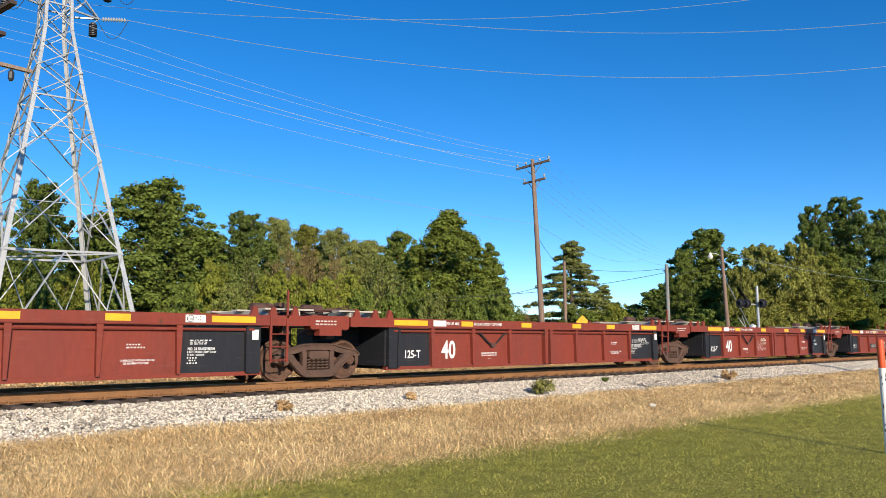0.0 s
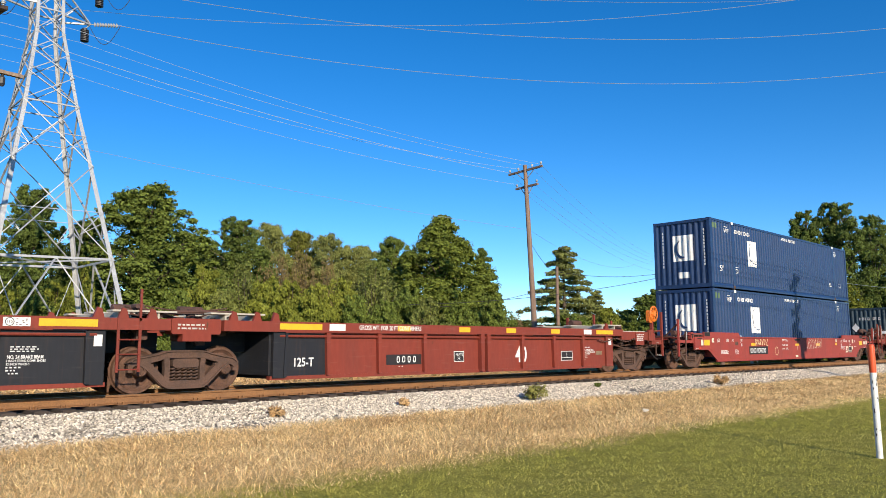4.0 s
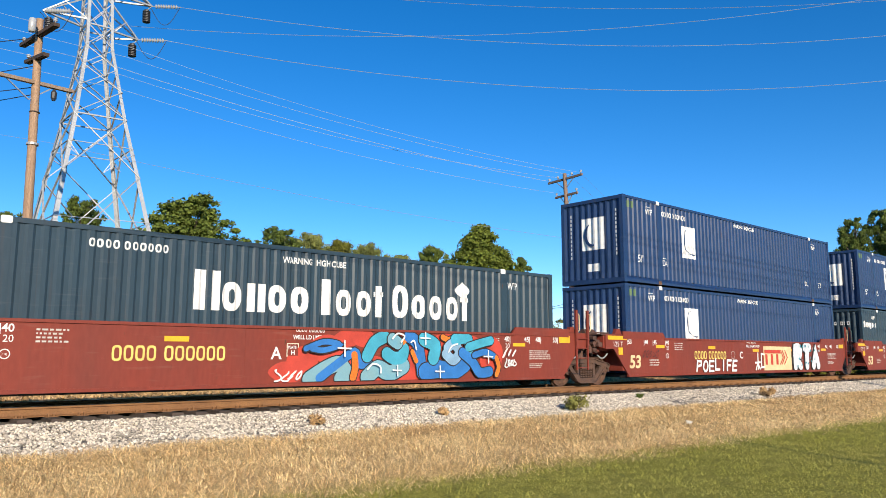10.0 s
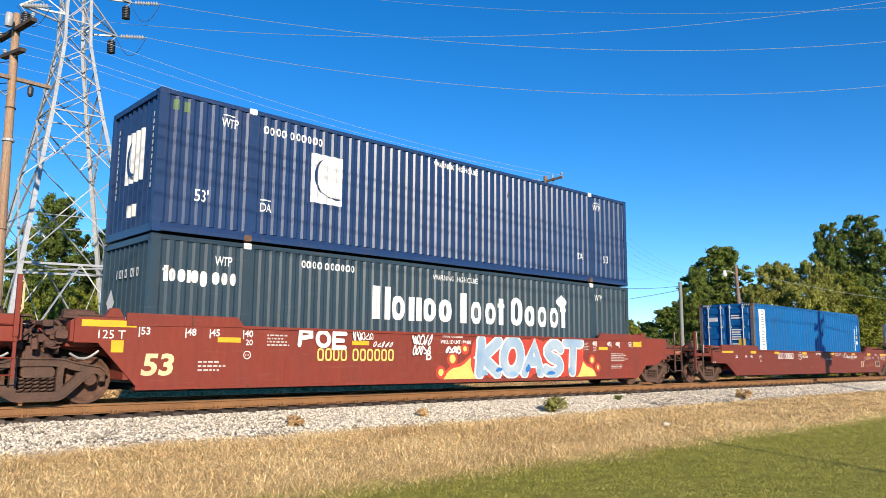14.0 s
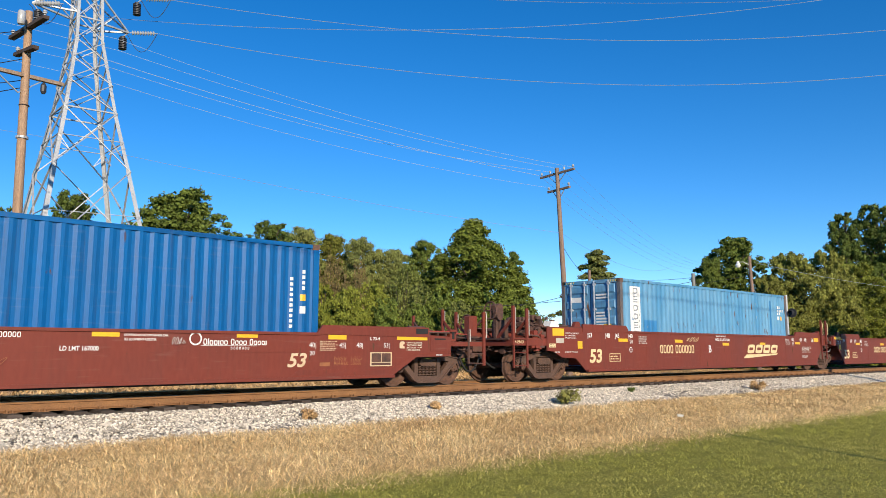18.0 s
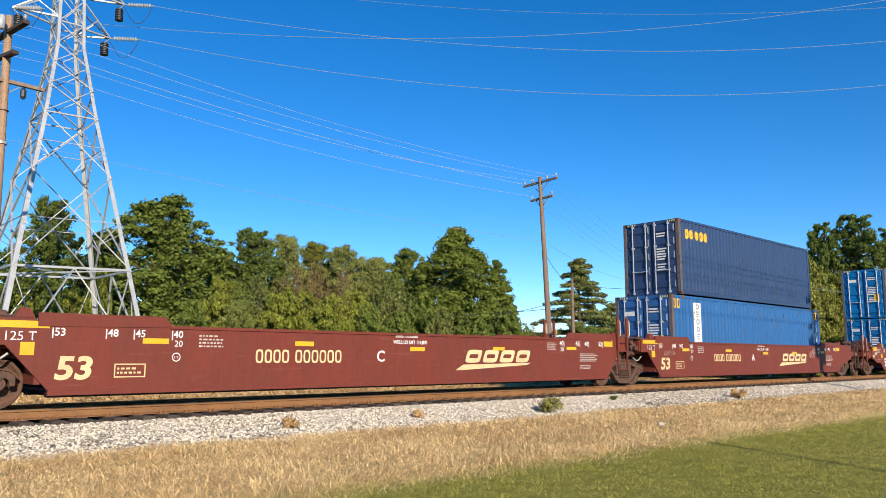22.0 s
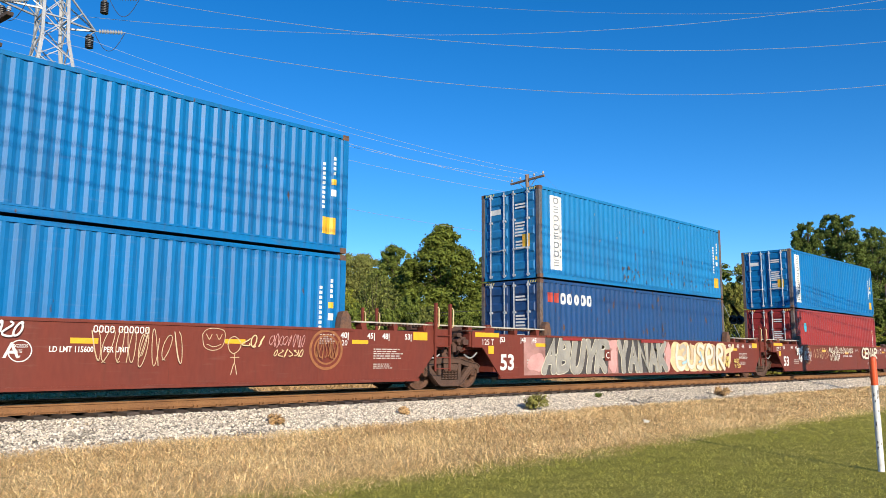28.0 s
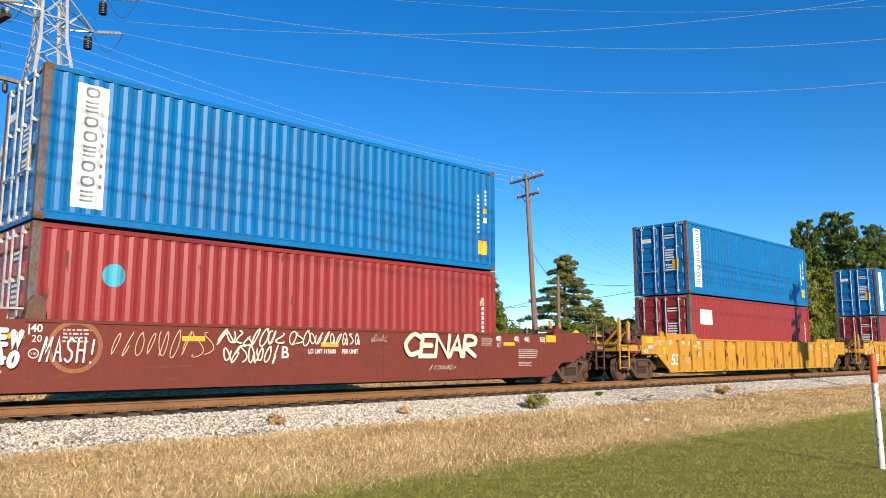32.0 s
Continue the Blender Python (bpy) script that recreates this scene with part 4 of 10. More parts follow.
def low_end(car, q, e, ax, mat, brake):
    """The coupler end of a low car: equipment box in the side, solid corner post with a blacked-in hollow, cross beam,
    steps, crossover deck and a hanging hose.
    """
    x1 = 11.25
    part("draft_sill", shared(("lds", q), lambda: Acc().prism(both([(8.5, 0.86), (x1 + 0.4, 0.84), (x1 + 0.4, 1.08), (8.5, 1.12)], q), -0.34, 0.34).mesh("draft_sill", grime)), None, car)
    part("cross_deck", shared(("lcd", q), lambda: Acc().prism(both([(e + 0.2, 1.22), (x1 + 0.1, 1.22), (x1 + 0.1, 1.255), (e + 0.2, 1.255)], q), -1.3, 1.3).mesh("cross_deck", grime)), None, car, "dark grated crossover deck")
    for k in range(6):
        part("deck_bar", shared(("ldb", q), lambda: Acc().box(-0.02, 0.02, -1.3, 1.3, 1.255, 1.285).mesh("deck_bar", grime)), None, car, at=(q * (e + 0.3 + k * 0.16), 0, 0))
    for s in (-1, 1):
        yy = s * 1.48
        box = part("equipment_box", shared(("leb", q, s, mat.name), lambda: Acc().bevel_box(min(q * 9.36, q * 10.04), max(q * 9.36, q * 10.04), min(yy, yy + s * 0.018), max(yy, yy + s * 0.018), 0.875, 1.215, 0.02).mesh("equipment_box", mat)), None, car, "shallow box door in the end of the side")
        # black plate stands for the shade inside the box's narrow opening
        part("slot", shared(("lsl", q, s), lambda: Acc().box(min(q * 9.5, q * 9.86), max(q * 9.5, q * 9.86), min(yy + s * 0.018, yy + s * 0.024), max(yy + s * 0.018, yy + s * 0.024), 1.03 if mat is car_brown else 1.155, 1.065 if mat is car_brown else 1.19).mesh("slot", under_black)), None, box)
        part("side_flange", shared(("lsf", q, s, mat.name), lambda: Acc().prism(both([(5.5, 0.36), (8.12, 0.45), (8.86, 0.80), (e, 0.82), (e, 0.835), (8.85, 0.822), (8.11, 0.472), (5.65, 0.48)], q), min(yy, yy + s * 0.008), max(yy, yy + s * 0.008)).mesh("side_flange", mat)), None, car)
        post = part("corner_post", shared(("lcp", q, s, mat.name), lambda: Acc().bevel_box(min(q * (e + 0.0), q * (e + 0.2)), max(q * (e + 0.0), q * (e + 0.2)), min(s * 1.32, s * 1.46), max(s * 1.32, s * 1.46), 1.12, 1.42, 0.03).mesh("corner_post", mat)), None, car, "solid corner post with a black plate for its shaded hollow")
        # the post is solid: a black plate paints the shade of its hollow
        part("slot", shared(("lph", q, s), lambda: Acc().box(min(q * (e + 0.06), q * (e + 0.14)), max(q * (e + 0.06), q * (e + 0.14)), min(s * 1.46, s * 1.466), max(s * 1.46, s * 1.466), 1.18, 1.36).mesh("slot", under_black)), None, post)
        part("top_rail", shared(("ltr", q, s), lambda: Acc().box(min(q * 9.32, q * 10.2), max(q * 9.32, q * 10.2), s * 1.40 - 0.03, s * 1.40 + 0.03, 1.335, 1.38).mesh("top_rail", cream_grey if mat is car_brown else mat)), None, car)
        part("end_beam", shared(("lbm", q, s, mat.name), lambda: Acc().bevel_box(min(q * e, q * (x1 + 0.03)), max(q * e, q * (x1 + 0.03)), s * 1.40 - 0.05, s * 1.40 + 0.05, 1.0, 1.115, 0.02).mesh("end_beam", mat)), None, car)
        part("hand_rail", shared(("lhr", q, s), lambda: Acc().tube([(q * (e + 0.1), s * 1.42, 1.33), (q * 10.68, s * 1.42, 1.30), (q * 10.70, s * 1.44, 1.10)], 0.018, 5).mesh("hand_rail", mat, True)), None, car)
        steps = part("step_frame", shared(("lst", q, s), lambda: Acc().box(q * 10.70 - 0.022, q * 10.70 + 0.022, s * 1.46 - 0.02, s * 1.46 + 0.02, 0.55, 1.43).mesh("step_frame", grime)), None, car)
        tall = part("corner_upright", shared(("ltu", q, s, mat.name), lambda: Acc().box(q * x1 - 0.04, q * x1 + 0.04, s * 1.46 - 0.03, s * 1.46 + 0.03, 0.5, 1.9).mesh("corner_upright", mat)), None, car)
        part("grab_iron", shared(("lgi", q, s), lambda: Acc().tube([(q * x1 + 0.05, s * 1.50, 1.22), (q * x1 + 0.05, s * 1.52, 1.28), (q * x1 + 0.05, s * 1.52, 1.84), (q * x1 + 0.05, s * 1.50, 1.9)], 0.016, 5).mesh("grab_iron", dim_white, True)), None, tall, "white grab iron")
        part("grab_iron", shared(("lgj", q, s), lambda: Acc().tube([(q * 10.70 + 0.03, s * 1.49, 1.12), (q * 10.70 + 0.03, s * 1.49, 1.43)], 0.014, 5).mesh("grab_iron", dim_white, True)), None, steps, "white grab iron")
        part("upright_brace", shared(("lub", q, s), lambda: Acc().beam((q * x1, s * 1.43, 1.7), (q * (x1 - 0.1), s * 0.85, 1.25), 0.05).mesh("upright_brace", grime)), None, tall)
        for z in (0.57, 0.82):
            part("rung", shared(("lrg", q, s, z), lambda: Acc().tube([(q * 10.70, s * 1.46, z), (q * x1, s * 1.46, z - 0.02)], 0.016, 5).mesh("rung", grime, True)), None, steps)
        part("air_hose", shared(("lah", q, s), lambda: Acc().tube([(q * (10.62 + 0.72 * u), s * 1.2, 0.72 - 0.38 * math.sin(math.pi * u) ** 0.8) for u in [i / 12 for i in range(13)]], 0.026, 6).mesh("air_hose", under_black, True)), None, car, "black rubber hose hanging in a loop")
    part("brake_rigging", shared(("lbr", q), lambda: tangle(Acc(), q, e + 0.1, x1 - 0.1, -1.25, -0.4, 0.82, 1.18, 14, 10, 37).mesh("brake_rigging", grime)), None, car, "brake rods and levers under the deck")
    if brake:
        hb = part("hand_brake", Acc().bevel_box(q * 11.02 - 0.15, q * 11.02 + 0.15, -1.30, -1.12, 1.26, 1.80, 0.03), car_brown, car, "brown hand brake housing")
        part("brake_wheel", Acc().lathe([(q * 11.32, 0.22), (q * 11.345, 0.25), (q * 11.32, 0.27), (q * 11.295, 0.25), (q * 11.32, 0.22)], 20, "x", (0, -0.75, 1.60)).beam((q * 11.32, -0.98, 1.60), (q * 11.32, -0.52, 1.60), 0.03).beam((q * 11.32, -0.75, 1.37), (q * 11.32, -0.75, 1.83), 0.03), grime, hb)
    coupler(car, q * (ax + 0.3), q * (ax + 1.95), q)


def ze_of(low):
    return 1.57 - low


def well_car_53(x, mat, label, left="joint", right="joint", trucks=(-9.79, 9.79), ribs=False, letter="", truck_left=True, truck_right=False, group="well cars", low=0.0, style="left", slant=0.22):
    """A long well car unit: deep side sills with sloped ends, raised corners, end platforms, ladders and trucks."""
    car = new("well_car")
    tagged(car, label, "well car", group)
    rolling(car, x)
    ax = abs(trucks[0])
    zt, ze, zr = 1.50 - low, 1.57 - low, 1.68 - low

    def end_x(kind):
        return (10.06 if low else 10.1) if kind == "free" else 9.36
    for s in (-1, 1):
        y0, y1 = (SIDE_Y, SIDE_Y + 0.05) if s < 0 else (-SIDE_Y - 0.05, -SIDE_Y)
        def panel(s=s, y0=y0, y1=y1):
            right_pts, left_pts = [], []
            for kind, store in ((right, right_pts), (left, left_pts)):
                e = end_x(kind)
                if low:
                    store += [(8.2, 0.30), (8.93, 0.73), (e, 0.75), (e, 1.20), (e - 0.03, 1.235), (9.3, zt), (8.45, zt)]
                elif kind == "free":
                    store += [(8.35, 0.30), (8.81, 0.66), (9.45, 0.69), (9.85, 0.87), (e, 0.88), (e, ze - 0.04), (e - 0.04, ze), (8.5, ze), (8.45, zt)] if not ribs else [(8.2, 0.30), (8.95, 0.80), (9.15, 0.92), (e, 0.92), (e, ze - 0.04), (e - 0.04, ze), (8.5, ze), (8.45, zt)]
                else:
                    store += [(8.2, 0.30), (8.95, 1.12), (e, 1.12), (e, ze - 0.04), (e - 0.04, ze), (8.5, ze), (8.45, zt)]
            return Acc().prism(right_pts + [(-px, pz) for px, pz in left_pts[::-1]], y0, y1).mesh("side_panel", mat)
        side = part("side_panel", shared(("panel53", s, mat.name, left, right, low), panel), None, car)
        yo = y0 - 0.03 if s < 0 else y1 + 0.03
        ya, yb = sorted((yo, y1 if s < 0 else y0))
        part("bottom_chord", shared(("chordb", s, mat.name), lambda: Acc().box(-8.25, 8.25, ya, yb, 0.26, 0.325).mesh("bottom_chord", mat)), None, side)
        part("top_chord", shared(("chordt", s, mat.name, low), lambda: Acc().box(-6.15, 6.15, ya, yb, zt - 0.045, zt + 0.012).mesh("top_chord", mat)), None, side)
        for q in (-1, 1) if slant != 0.0 else ():
            def corner(q=q):
                xc = 9.32 if low else 8.47
                return Acc().prism(both([(6.08, zt - 0.02), (xc, zt - 0.06), (xc, zr), (6.25, zr)], q), ya + 0.012, yb - 0.004).mesh("raised_corner", mat)
            part("raised_corner", shared(("corner", s, q, mat.name, low), corner), None, side)
        if ribs:
            for k in range(17):
                rx = -7.6 + k * 0.95
                def rib():
                    return Acc().prism([(-0.045, 0.33), (0.045, 0.33), (0.06, zt - 0.05), (-0.06, zt - 0.05)], *((yo - 0.06, y0) if s < 0 else (y1, yo + 0.06))).mesh("rib", mat)
                part("rib", shared(("rib", s, mat.name), rib), None, side, at=(rx, 0, 0))
    def floor():
        a = Acc()
        for k in range(-8, 9):
            a.box(k - 0.12, k + 0.12, -1.43, 1.43, 0.24, 0.33)
        for y in (-1.25, 0.0, 1.25):
            a.box(-8.2, 8.2, y - 0.12, y + 0.12, 0.22, 0.30)
        return a.mesh("well_floor", under_black)
    part("well_floor", shared("floor53", floor), None, car, "black cross bearers in the well floor")
    for q, kind, tk in ((-1, left, truck_left), (1, right, truck_right)):
        e = end_x(kind)
        def platform(q=q, e=e):
            a = Acc()
            a.prism(both([(8.35, 1.05), (e + 0.05, 1.05), (e + 0.05, 1.22), (8.35, 1.22)], q), -1.2, 1.2)
            a.prism(both([(8.36, 0.45), (8.46, 0.45), (8.46, zt), (8.36, zt)], q), -1.43, 1.43)
            a.prism(both([(8.3, 0.62), (ax + 0.25, 0.78), (ax + 0.25, 1.08), (8.3, 1.2)], q), -0.42, 0.42)
            for yy in (-0.8, 0.8):
                a.beam((q * 8.4, yy, 0.9), (q * (e + 0.1), yy, 1.1), 0.12)
            return a.mesh("end_platform", mat)
        part("end_platform", shared(("plat", q, mat.name, e, ax, low), platform), None, car)
        for sd in (-1, 1):
            def deck(q=q, e=e, sd=sd):
                a = Acc().box(min(q * 8.5, q * (e + 0.2)), max(q * 8.5, q * (e + 0.2)), min(sd * 1.14, sd * 1.46), max(sd * 1.14, sd * 1.46), ze - 0.02, ze + 0.015)
                for k in range(6):
                    xx = q * (8.55 + (e - 8.4) / 6 * k)
                    a.box(xx - 0.02, xx + 0.02, min(sd * 0.02, sd * 1.45), max(sd * 0.02, sd * 1.45), ze - 0.08, ze - 0.012)
                return a.mesh("walkway", grime)
            tagged(part("walkway", shared(("deck", q, e, low, sd), deck), None, car, "grey grating walkway"), "grey grating walkway", kind="stuff")
        def gear(q=q, e=e):
            a = Acc()
            a.lathe([(-0.3, 0.0), (-0.3, 0.1), (0.24, 0.1), (0.3, 0.05), (0.3, 0.0)], 12, "x", (q * (e - 0.35), -0.55, ze + 0.08))
            return a.mesh("brake_cylinder", grime, True)
        part("brake_cylinder", shared(("gear", q, e, low), gear), None, car, "grimy brake cylinder")
        part("brake_pipe", shared(("bpipe", q, e, low), lambda: Acc().tube([(q * 8.5, -0.95, ze + 0.06), (q * (e - 0.2), -0.98, ze + 0.06), (q * (e + 0.1), -1.0, ze - 0.25), (q * (ax + 0.1), -1.05, 0.95)], 0.025, 6).mesh("brake_pipe", grime, True)), None, car)
        for s in (-1, 1) if not low else ():
            part("lift_bracket", shared(("brk", q, s, mat.name, low), lambda: Acc().prism(both([(8.5, ze), (8.85, ze), (8.75, ze + 0.18), (8.6, ze + 0.18)], q), s * 1.4 - 0.06, s * 1.4 + 0.06).mesh("lift_bracket", mat)), None, car)
        # black block added to stand for the shade behind the truck
        part("body_bolster", shared(("bol", q, ax, e), lambda: Acc().prism(both([(8.5, 0.42), (8.75, 0.42), (ax - 0.2, 0.80), (ax + 0.3, 0.80), (max(e, ax) + 0.5, 0.86), (max(e, ax) + 0.5, 1.05), (8.5, 1.05)], q), -0.62, 0.62).mesh("body_bolster", under_black)), None, car, "black block added for the shaded hollow over the truck")
        if kind == "joint":
            joint_gear(car, q, e, mat, low)
            if slant == 0.0:
                walkway_beam(car, q)
        elif low:
            low_end(car, q, e, ax, mat, style == "right" and q > 0)
        else:
            free_end(car, q, e, ax, mat, low, q < 0 and low == 0, letter == "B", bool(letter) and slant > 0)
            if letter:
                lettering(letter + "-END", (-11.45 if q < 0 else 10.70), -1.455, 1.09, 0.13, car, cream_paint)
        if tk:
            truck(car, trucks[0] if q < 0 else trucks[1])
    if low:
        return car
    # stencils common to these cars
    y = SIDE_Y - 0.004
    yp = y - 0.002
    d = -low
    lettering("53", -8.17 if slant else -8.24, y, 0.54 if slant else 0.515, 0.55 if slant else 0.6, car, (cream_paint if slant else white_paint) if mat in (car_brown, car_red) else white_paint, 0.018, 1.16 if slant else 1.05, slant * 0.5)
    if mat is car_brown and slant:
        for k, (x0, x1, z0, z1) in enumerate(((-7.15, -6.58, 0.55, 0.57), (-7.15, -6.58, 0.78, 0.80), (-7.15, -7.13, 0.57, 0.78), (-6.60, -6.58, 0.57, 0.78))):
            plate("data_frame", car, x0, x1, z0, z1, yp, cream_paint)
        bars(car, -7.10, y, 0.60, 0.48, 0.15, 2, cream_paint, seed=int(x) + 5)
    else:
        bars(car, -7.05, y, 0.58, 0.62, 0.24, 3, seed=int(x) + 5)
    if left == "joint":
        lettering("125 T", -9.0, y, 1.2, 0.22, car)
        plate("reflector", car, -9.25, -8.28, 1.41, 1.53, yp, yellow_reflector, "yellow reflective plate")
    else:
        plate("reflector", car, -9.87, -9.35, 1.32 + d, 1.53 + d, yp, yellow_reflector, "yellow reflective plate")
        for k, words in enumerate(("2 INCH TREAD COMP SHOES", "NO. 24 BRAKE BEAMS", "SPRG 6 OC D-5 4 IC D-5")):
            lettering(words, -9.30, y, 1.38 - 0.068 * k, 0.052, car, white_paint, 0.001, 0.95)
        lettering("SIDE BRG SET UP HGT 5-1/16", -9.32, y, 0.83, 0.05, car, white_paint, 0.001, 0.95)
        lettering("JACK HERE", -9.78, y, 0.83, 0.05, car, white_paint, 0.001, 0.95)
        plate("maker_plate", car, -9.72, -9.36, 1.11, 1.25, yp, cream_grey, "tarnished metal plate")
        plate("notice", car, -10.03, -9.74, 0.98, 1.09, yp, cream_paint, "small cream notice")
        bars(car, -10.0, yp - 0.001, 0.99, 0.24, 0.09, 2, grime, seed=int(x) + 9)
    for xx, w, h, z in ((-6.66, 0.5, 0.10, 1.17), (-3.36, 0.48, 0.10, 1.165), (-0.08, 0.48, 0.10, 1.08), (2.9, 0.46, 0.09, 1.12), (6.13, 0.48, 0.09, 1.16), (8.05, 0.48, 0.2, 1.28)):
        plate("reflector", car, xx, xx + w, z + d, z + h + d, yp, yellow_reflector, "yellow reflective plate")
    for words, xx in (("|53", -8.25), ("|48", -7.35), ("|45", -6.85), ("|40", -6.12), ("40|", 5.80), ("45|", 6.58), ("48|", 7.04), ("53|", 7.76)):
        lettering(words, xx, y, 1.29 + d, 0.19, car, None, 0.004)
    lettering("20", -6.05, y, 1.12 + d, 0.17, car)
    lettering("20", 5.83, y, 1.12 + d, 0.17, car)
    plate("notice", car, -8.72, -8.5, 0.95 + d * 0.5, 1.17 + d * 0.5, yp, yellow_reflector, "small yellow and white notice")
    bars(car, -5.55, y, 1.1 + d, 0.55, 0.27, 4, seed=int(x))
    bars(car, 6.78, y, 0.80, 0.95, 0.27, 5, seed=int(x) + 3)
    bars(car, 6.78, y, 0.57, 0.62, 0.14, 3, seed=int(x) + 6)
    bars(car, 5.22, y, 1.14 + d, 0.45, 0.24, 5, seed=int(x) + 4)
    ring = Acc().lathe([(y, 0.085), (y, 0.068)], 18, "y", (-6.0, 0, 0.92 + d * 0.4))
    part("round_mark", ring, white_paint, car)
    lettering("110", -6.048, y, 0.895 + d * 0.4, 0.06, car)
    if not ribs:
        for xx in (-5.1, -1.7, 1.75, 5.2):
            part("weld_seam", Acc().box(xx - 0.006, xx + 0.006, y + 0.001, SIDE_Y, 0.33, zt - 0.05), mat, car)
    if letter:
        lettering(letter, -1.12, y, 0.83, 0.36, car, None, 0.006)
        if slant:
            lettering("WELL LD LMT 119,800", -0.61, y, 1.25, 0.125, car, white_paint, 0.003, 0.9)
            glyph_bars(car, -0.54, y, 1.40, 0.09, "TTTT TTTTTT", white_paint, 0.14, 0, "number")
        else:
            lettering("LD LMT 115600", -0.42, y, 0.93, 0.14, car, white_paint, 0.003, 0.8)
            lettering("PER UNIT", 0.50, y, 0.93, 0.14, car, white_paint, 0.003, 0.8)
    return car


def well_car_40(x, label, truck_right=True, end_unit=False):
    """A short well unit: ribbed red sides with black ends, a top sill with yellow plates, trucks shared at the joints."""
    car = new("well_car")
    tagged(car, label, "well car", "short well cars")
    rolling(car, x)
    for s in (-1, 1):
        def side(s=s):
            a = Acc()
            yy0, yy1 = sorted((s * 1.36, s * 1.40))
            a.box(-4.7, 4.75, yy0, yy1, 0.26, 1.22)
            return a.mesh("side_sheet", car_red)
        sd = part("side_sheet", shared(("s40", s), side), None, car)
        for q in ((-1,) if end_unit else (-1, 1)):
            def blk(s=s, q=q):
                a = Acc()
                yy0, yy1 = sorted((s * 1.36, s * 1.404))
                a.box(-6.12 if q < 0 else 4.44, -4.75 if q < 0 else 6.12, yy0, yy1, 0.27, 1.21)
                a.box(min(q * 5.85, q * 6.15), max(q * 5.85, q * 6.15), min(s * 1.38, s * 1.47), max(s * 1.38, s * 1.47), 0.24, 1.24)
                a.prism([(q * 5.82, 0.26), (q * 5.9, 0.26), (q * 5.86, 1.2), (q * 5.80, 1.2)][::q], min(s * 1.4, s * 1.5), max(s * 1.4, s * 1.5))
                return a.mesh("black_end", car_black)
            part("black_end", shared(("b40", s, q), blk), None, sd, "black painted panel at the end of the side")
        for rx in (-4.72, -3.22, -1.73) + ((2.14, 3.63, 5.12) if end_unit else (1.38, 2.87, 4.37)):
            def rib(s=s):
                yy0, yy1 = sorted((s * 1.40, s * 1.50))
                return Acc().prism([(-0.03, 0.27), (0.03, 0.27), (0.06, 1.22), (-0.06, 1.22)], yy0, yy1).mesh("rib", car_red)
            part("rib", shared(("r40", s), rib), None, sd, at=(rx, 0, 0))
        def sill(s=s):
            yy0, yy1 = sorted((s * 1.34, s * 1.54))
            a = Acc().box(-7.35, 7.35, yy0, yy1, 1.23, 1.45)
            a.box(-6.2, 6.2, min(s * 1.3, s * 1.43), max(s * 1.3, s * 1.43), 0.20, 0.28)
            return a.mesh("top_sill", car_red)
        part("top_sill", shared(("sill40", s), sill), None, car)
        def pipe(s=s):
            return Acc().tube([(-6.0, s * 1.46, 1.14), (6.0, s * 1.46, 1.14)], 0.028, 6).mesh("pipe", car_red, True)
        part("pipe", shared(("p40", s), pipe), None, sd)
    for q in (-1, 1):
        def ends(q=q):
            a = Acc()
            a.box(min(q * 6.1, q * 6.2), max(q * 6.1, q * 6.2), -1.36, 1.36, 0.3, 1.3)
            a.box(min(q * 6.2, q * 7.6), max(q * 6.2, q * 7.6), -0.35, 0.35, 0.8, 1.2)
            a.box(min(q * 6.2, q * 7.5), max(q * 6.2, q * 7.5), -1.3, 1.3, 1.25, 1.33)
            return a.mesh("end_bulkhead", car_black)
        for s in (-1, 1):
            for xx in (6.62,) if end_unit and q > 0 else (6.05, 6.5, 7.05):
                part("guide_bracket", shared(("gb40", s), lambda: Acc().prism([(-0.1, 1.45), (0.1, 1.45), (0.05, 1.62), (-0.03, 1.65)], s * 1.35 - 0.04, s * 1.35 + 0.04).mesh("guide_bracket", car_red)), None, car, at=(q * xx, 0, 0))
        part("end_bulkhead", shared(("e40", q), ends), None, car)
    def floor():
        a = Acc()
        for k in range(-6, 7):
            a.box(k - 0.1, k + 0.1, -1.36, 1.36, 0.22, 0.30)
        return a.mesh("well_floor", under_black)
    part("well_floor", shared("f40", floor), None, car)
    for q in (-1, 1):
        def deck(q=q):
            a = Acc()
            for yy in (-1.2, 0, 1.2):
                a.box(min(q * 6.3, q * 7.55), max(q * 6.3, q * 7.55), yy - 0.15, yy + 0.15, 1.575, 1.61)
            for xx in (6.5, 7.2):
                a.box(q * xx - 0.02, q * xx + 0.02, -1.3, 1.3, 1.33, 1.58)
            return a.mesh("walkway", cream_grey)
        part("walkway", shared(("d40", q), deck), None, car, "pale grating walkway over the truck")
        part("brake_cylinder", shared(("bc40", q), lambda: Acc().lathe([(-0.3, 0.0), (-0.3, 0.1), (0.24, 0.1), (0.3, 0.05), (0.3, 0.0)], 12, "x", (q * 7.2, 0.3, 1.70)).mesh("brake_cylinder", grime, True)), None, car)
    lad = Acc() if not end_unit else None
    for xx in (6.35, 6.75) if lad else ():
        lad.box(xx - 0.025, xx + 0.025, -1.56, -1.53, 0.45, 1.45)
    for z in (0.5, 0.78, 1.05) if lad else ():
        lad.tube([(6.35, -1.56, z), (6.75, -1.56, z)], 0.014, 5)
    if lad:
        lad.box(6.73, 6.77, -1.56, -1.52, 1.4, 2.0)
        part("ladder", lad, car_red, car)
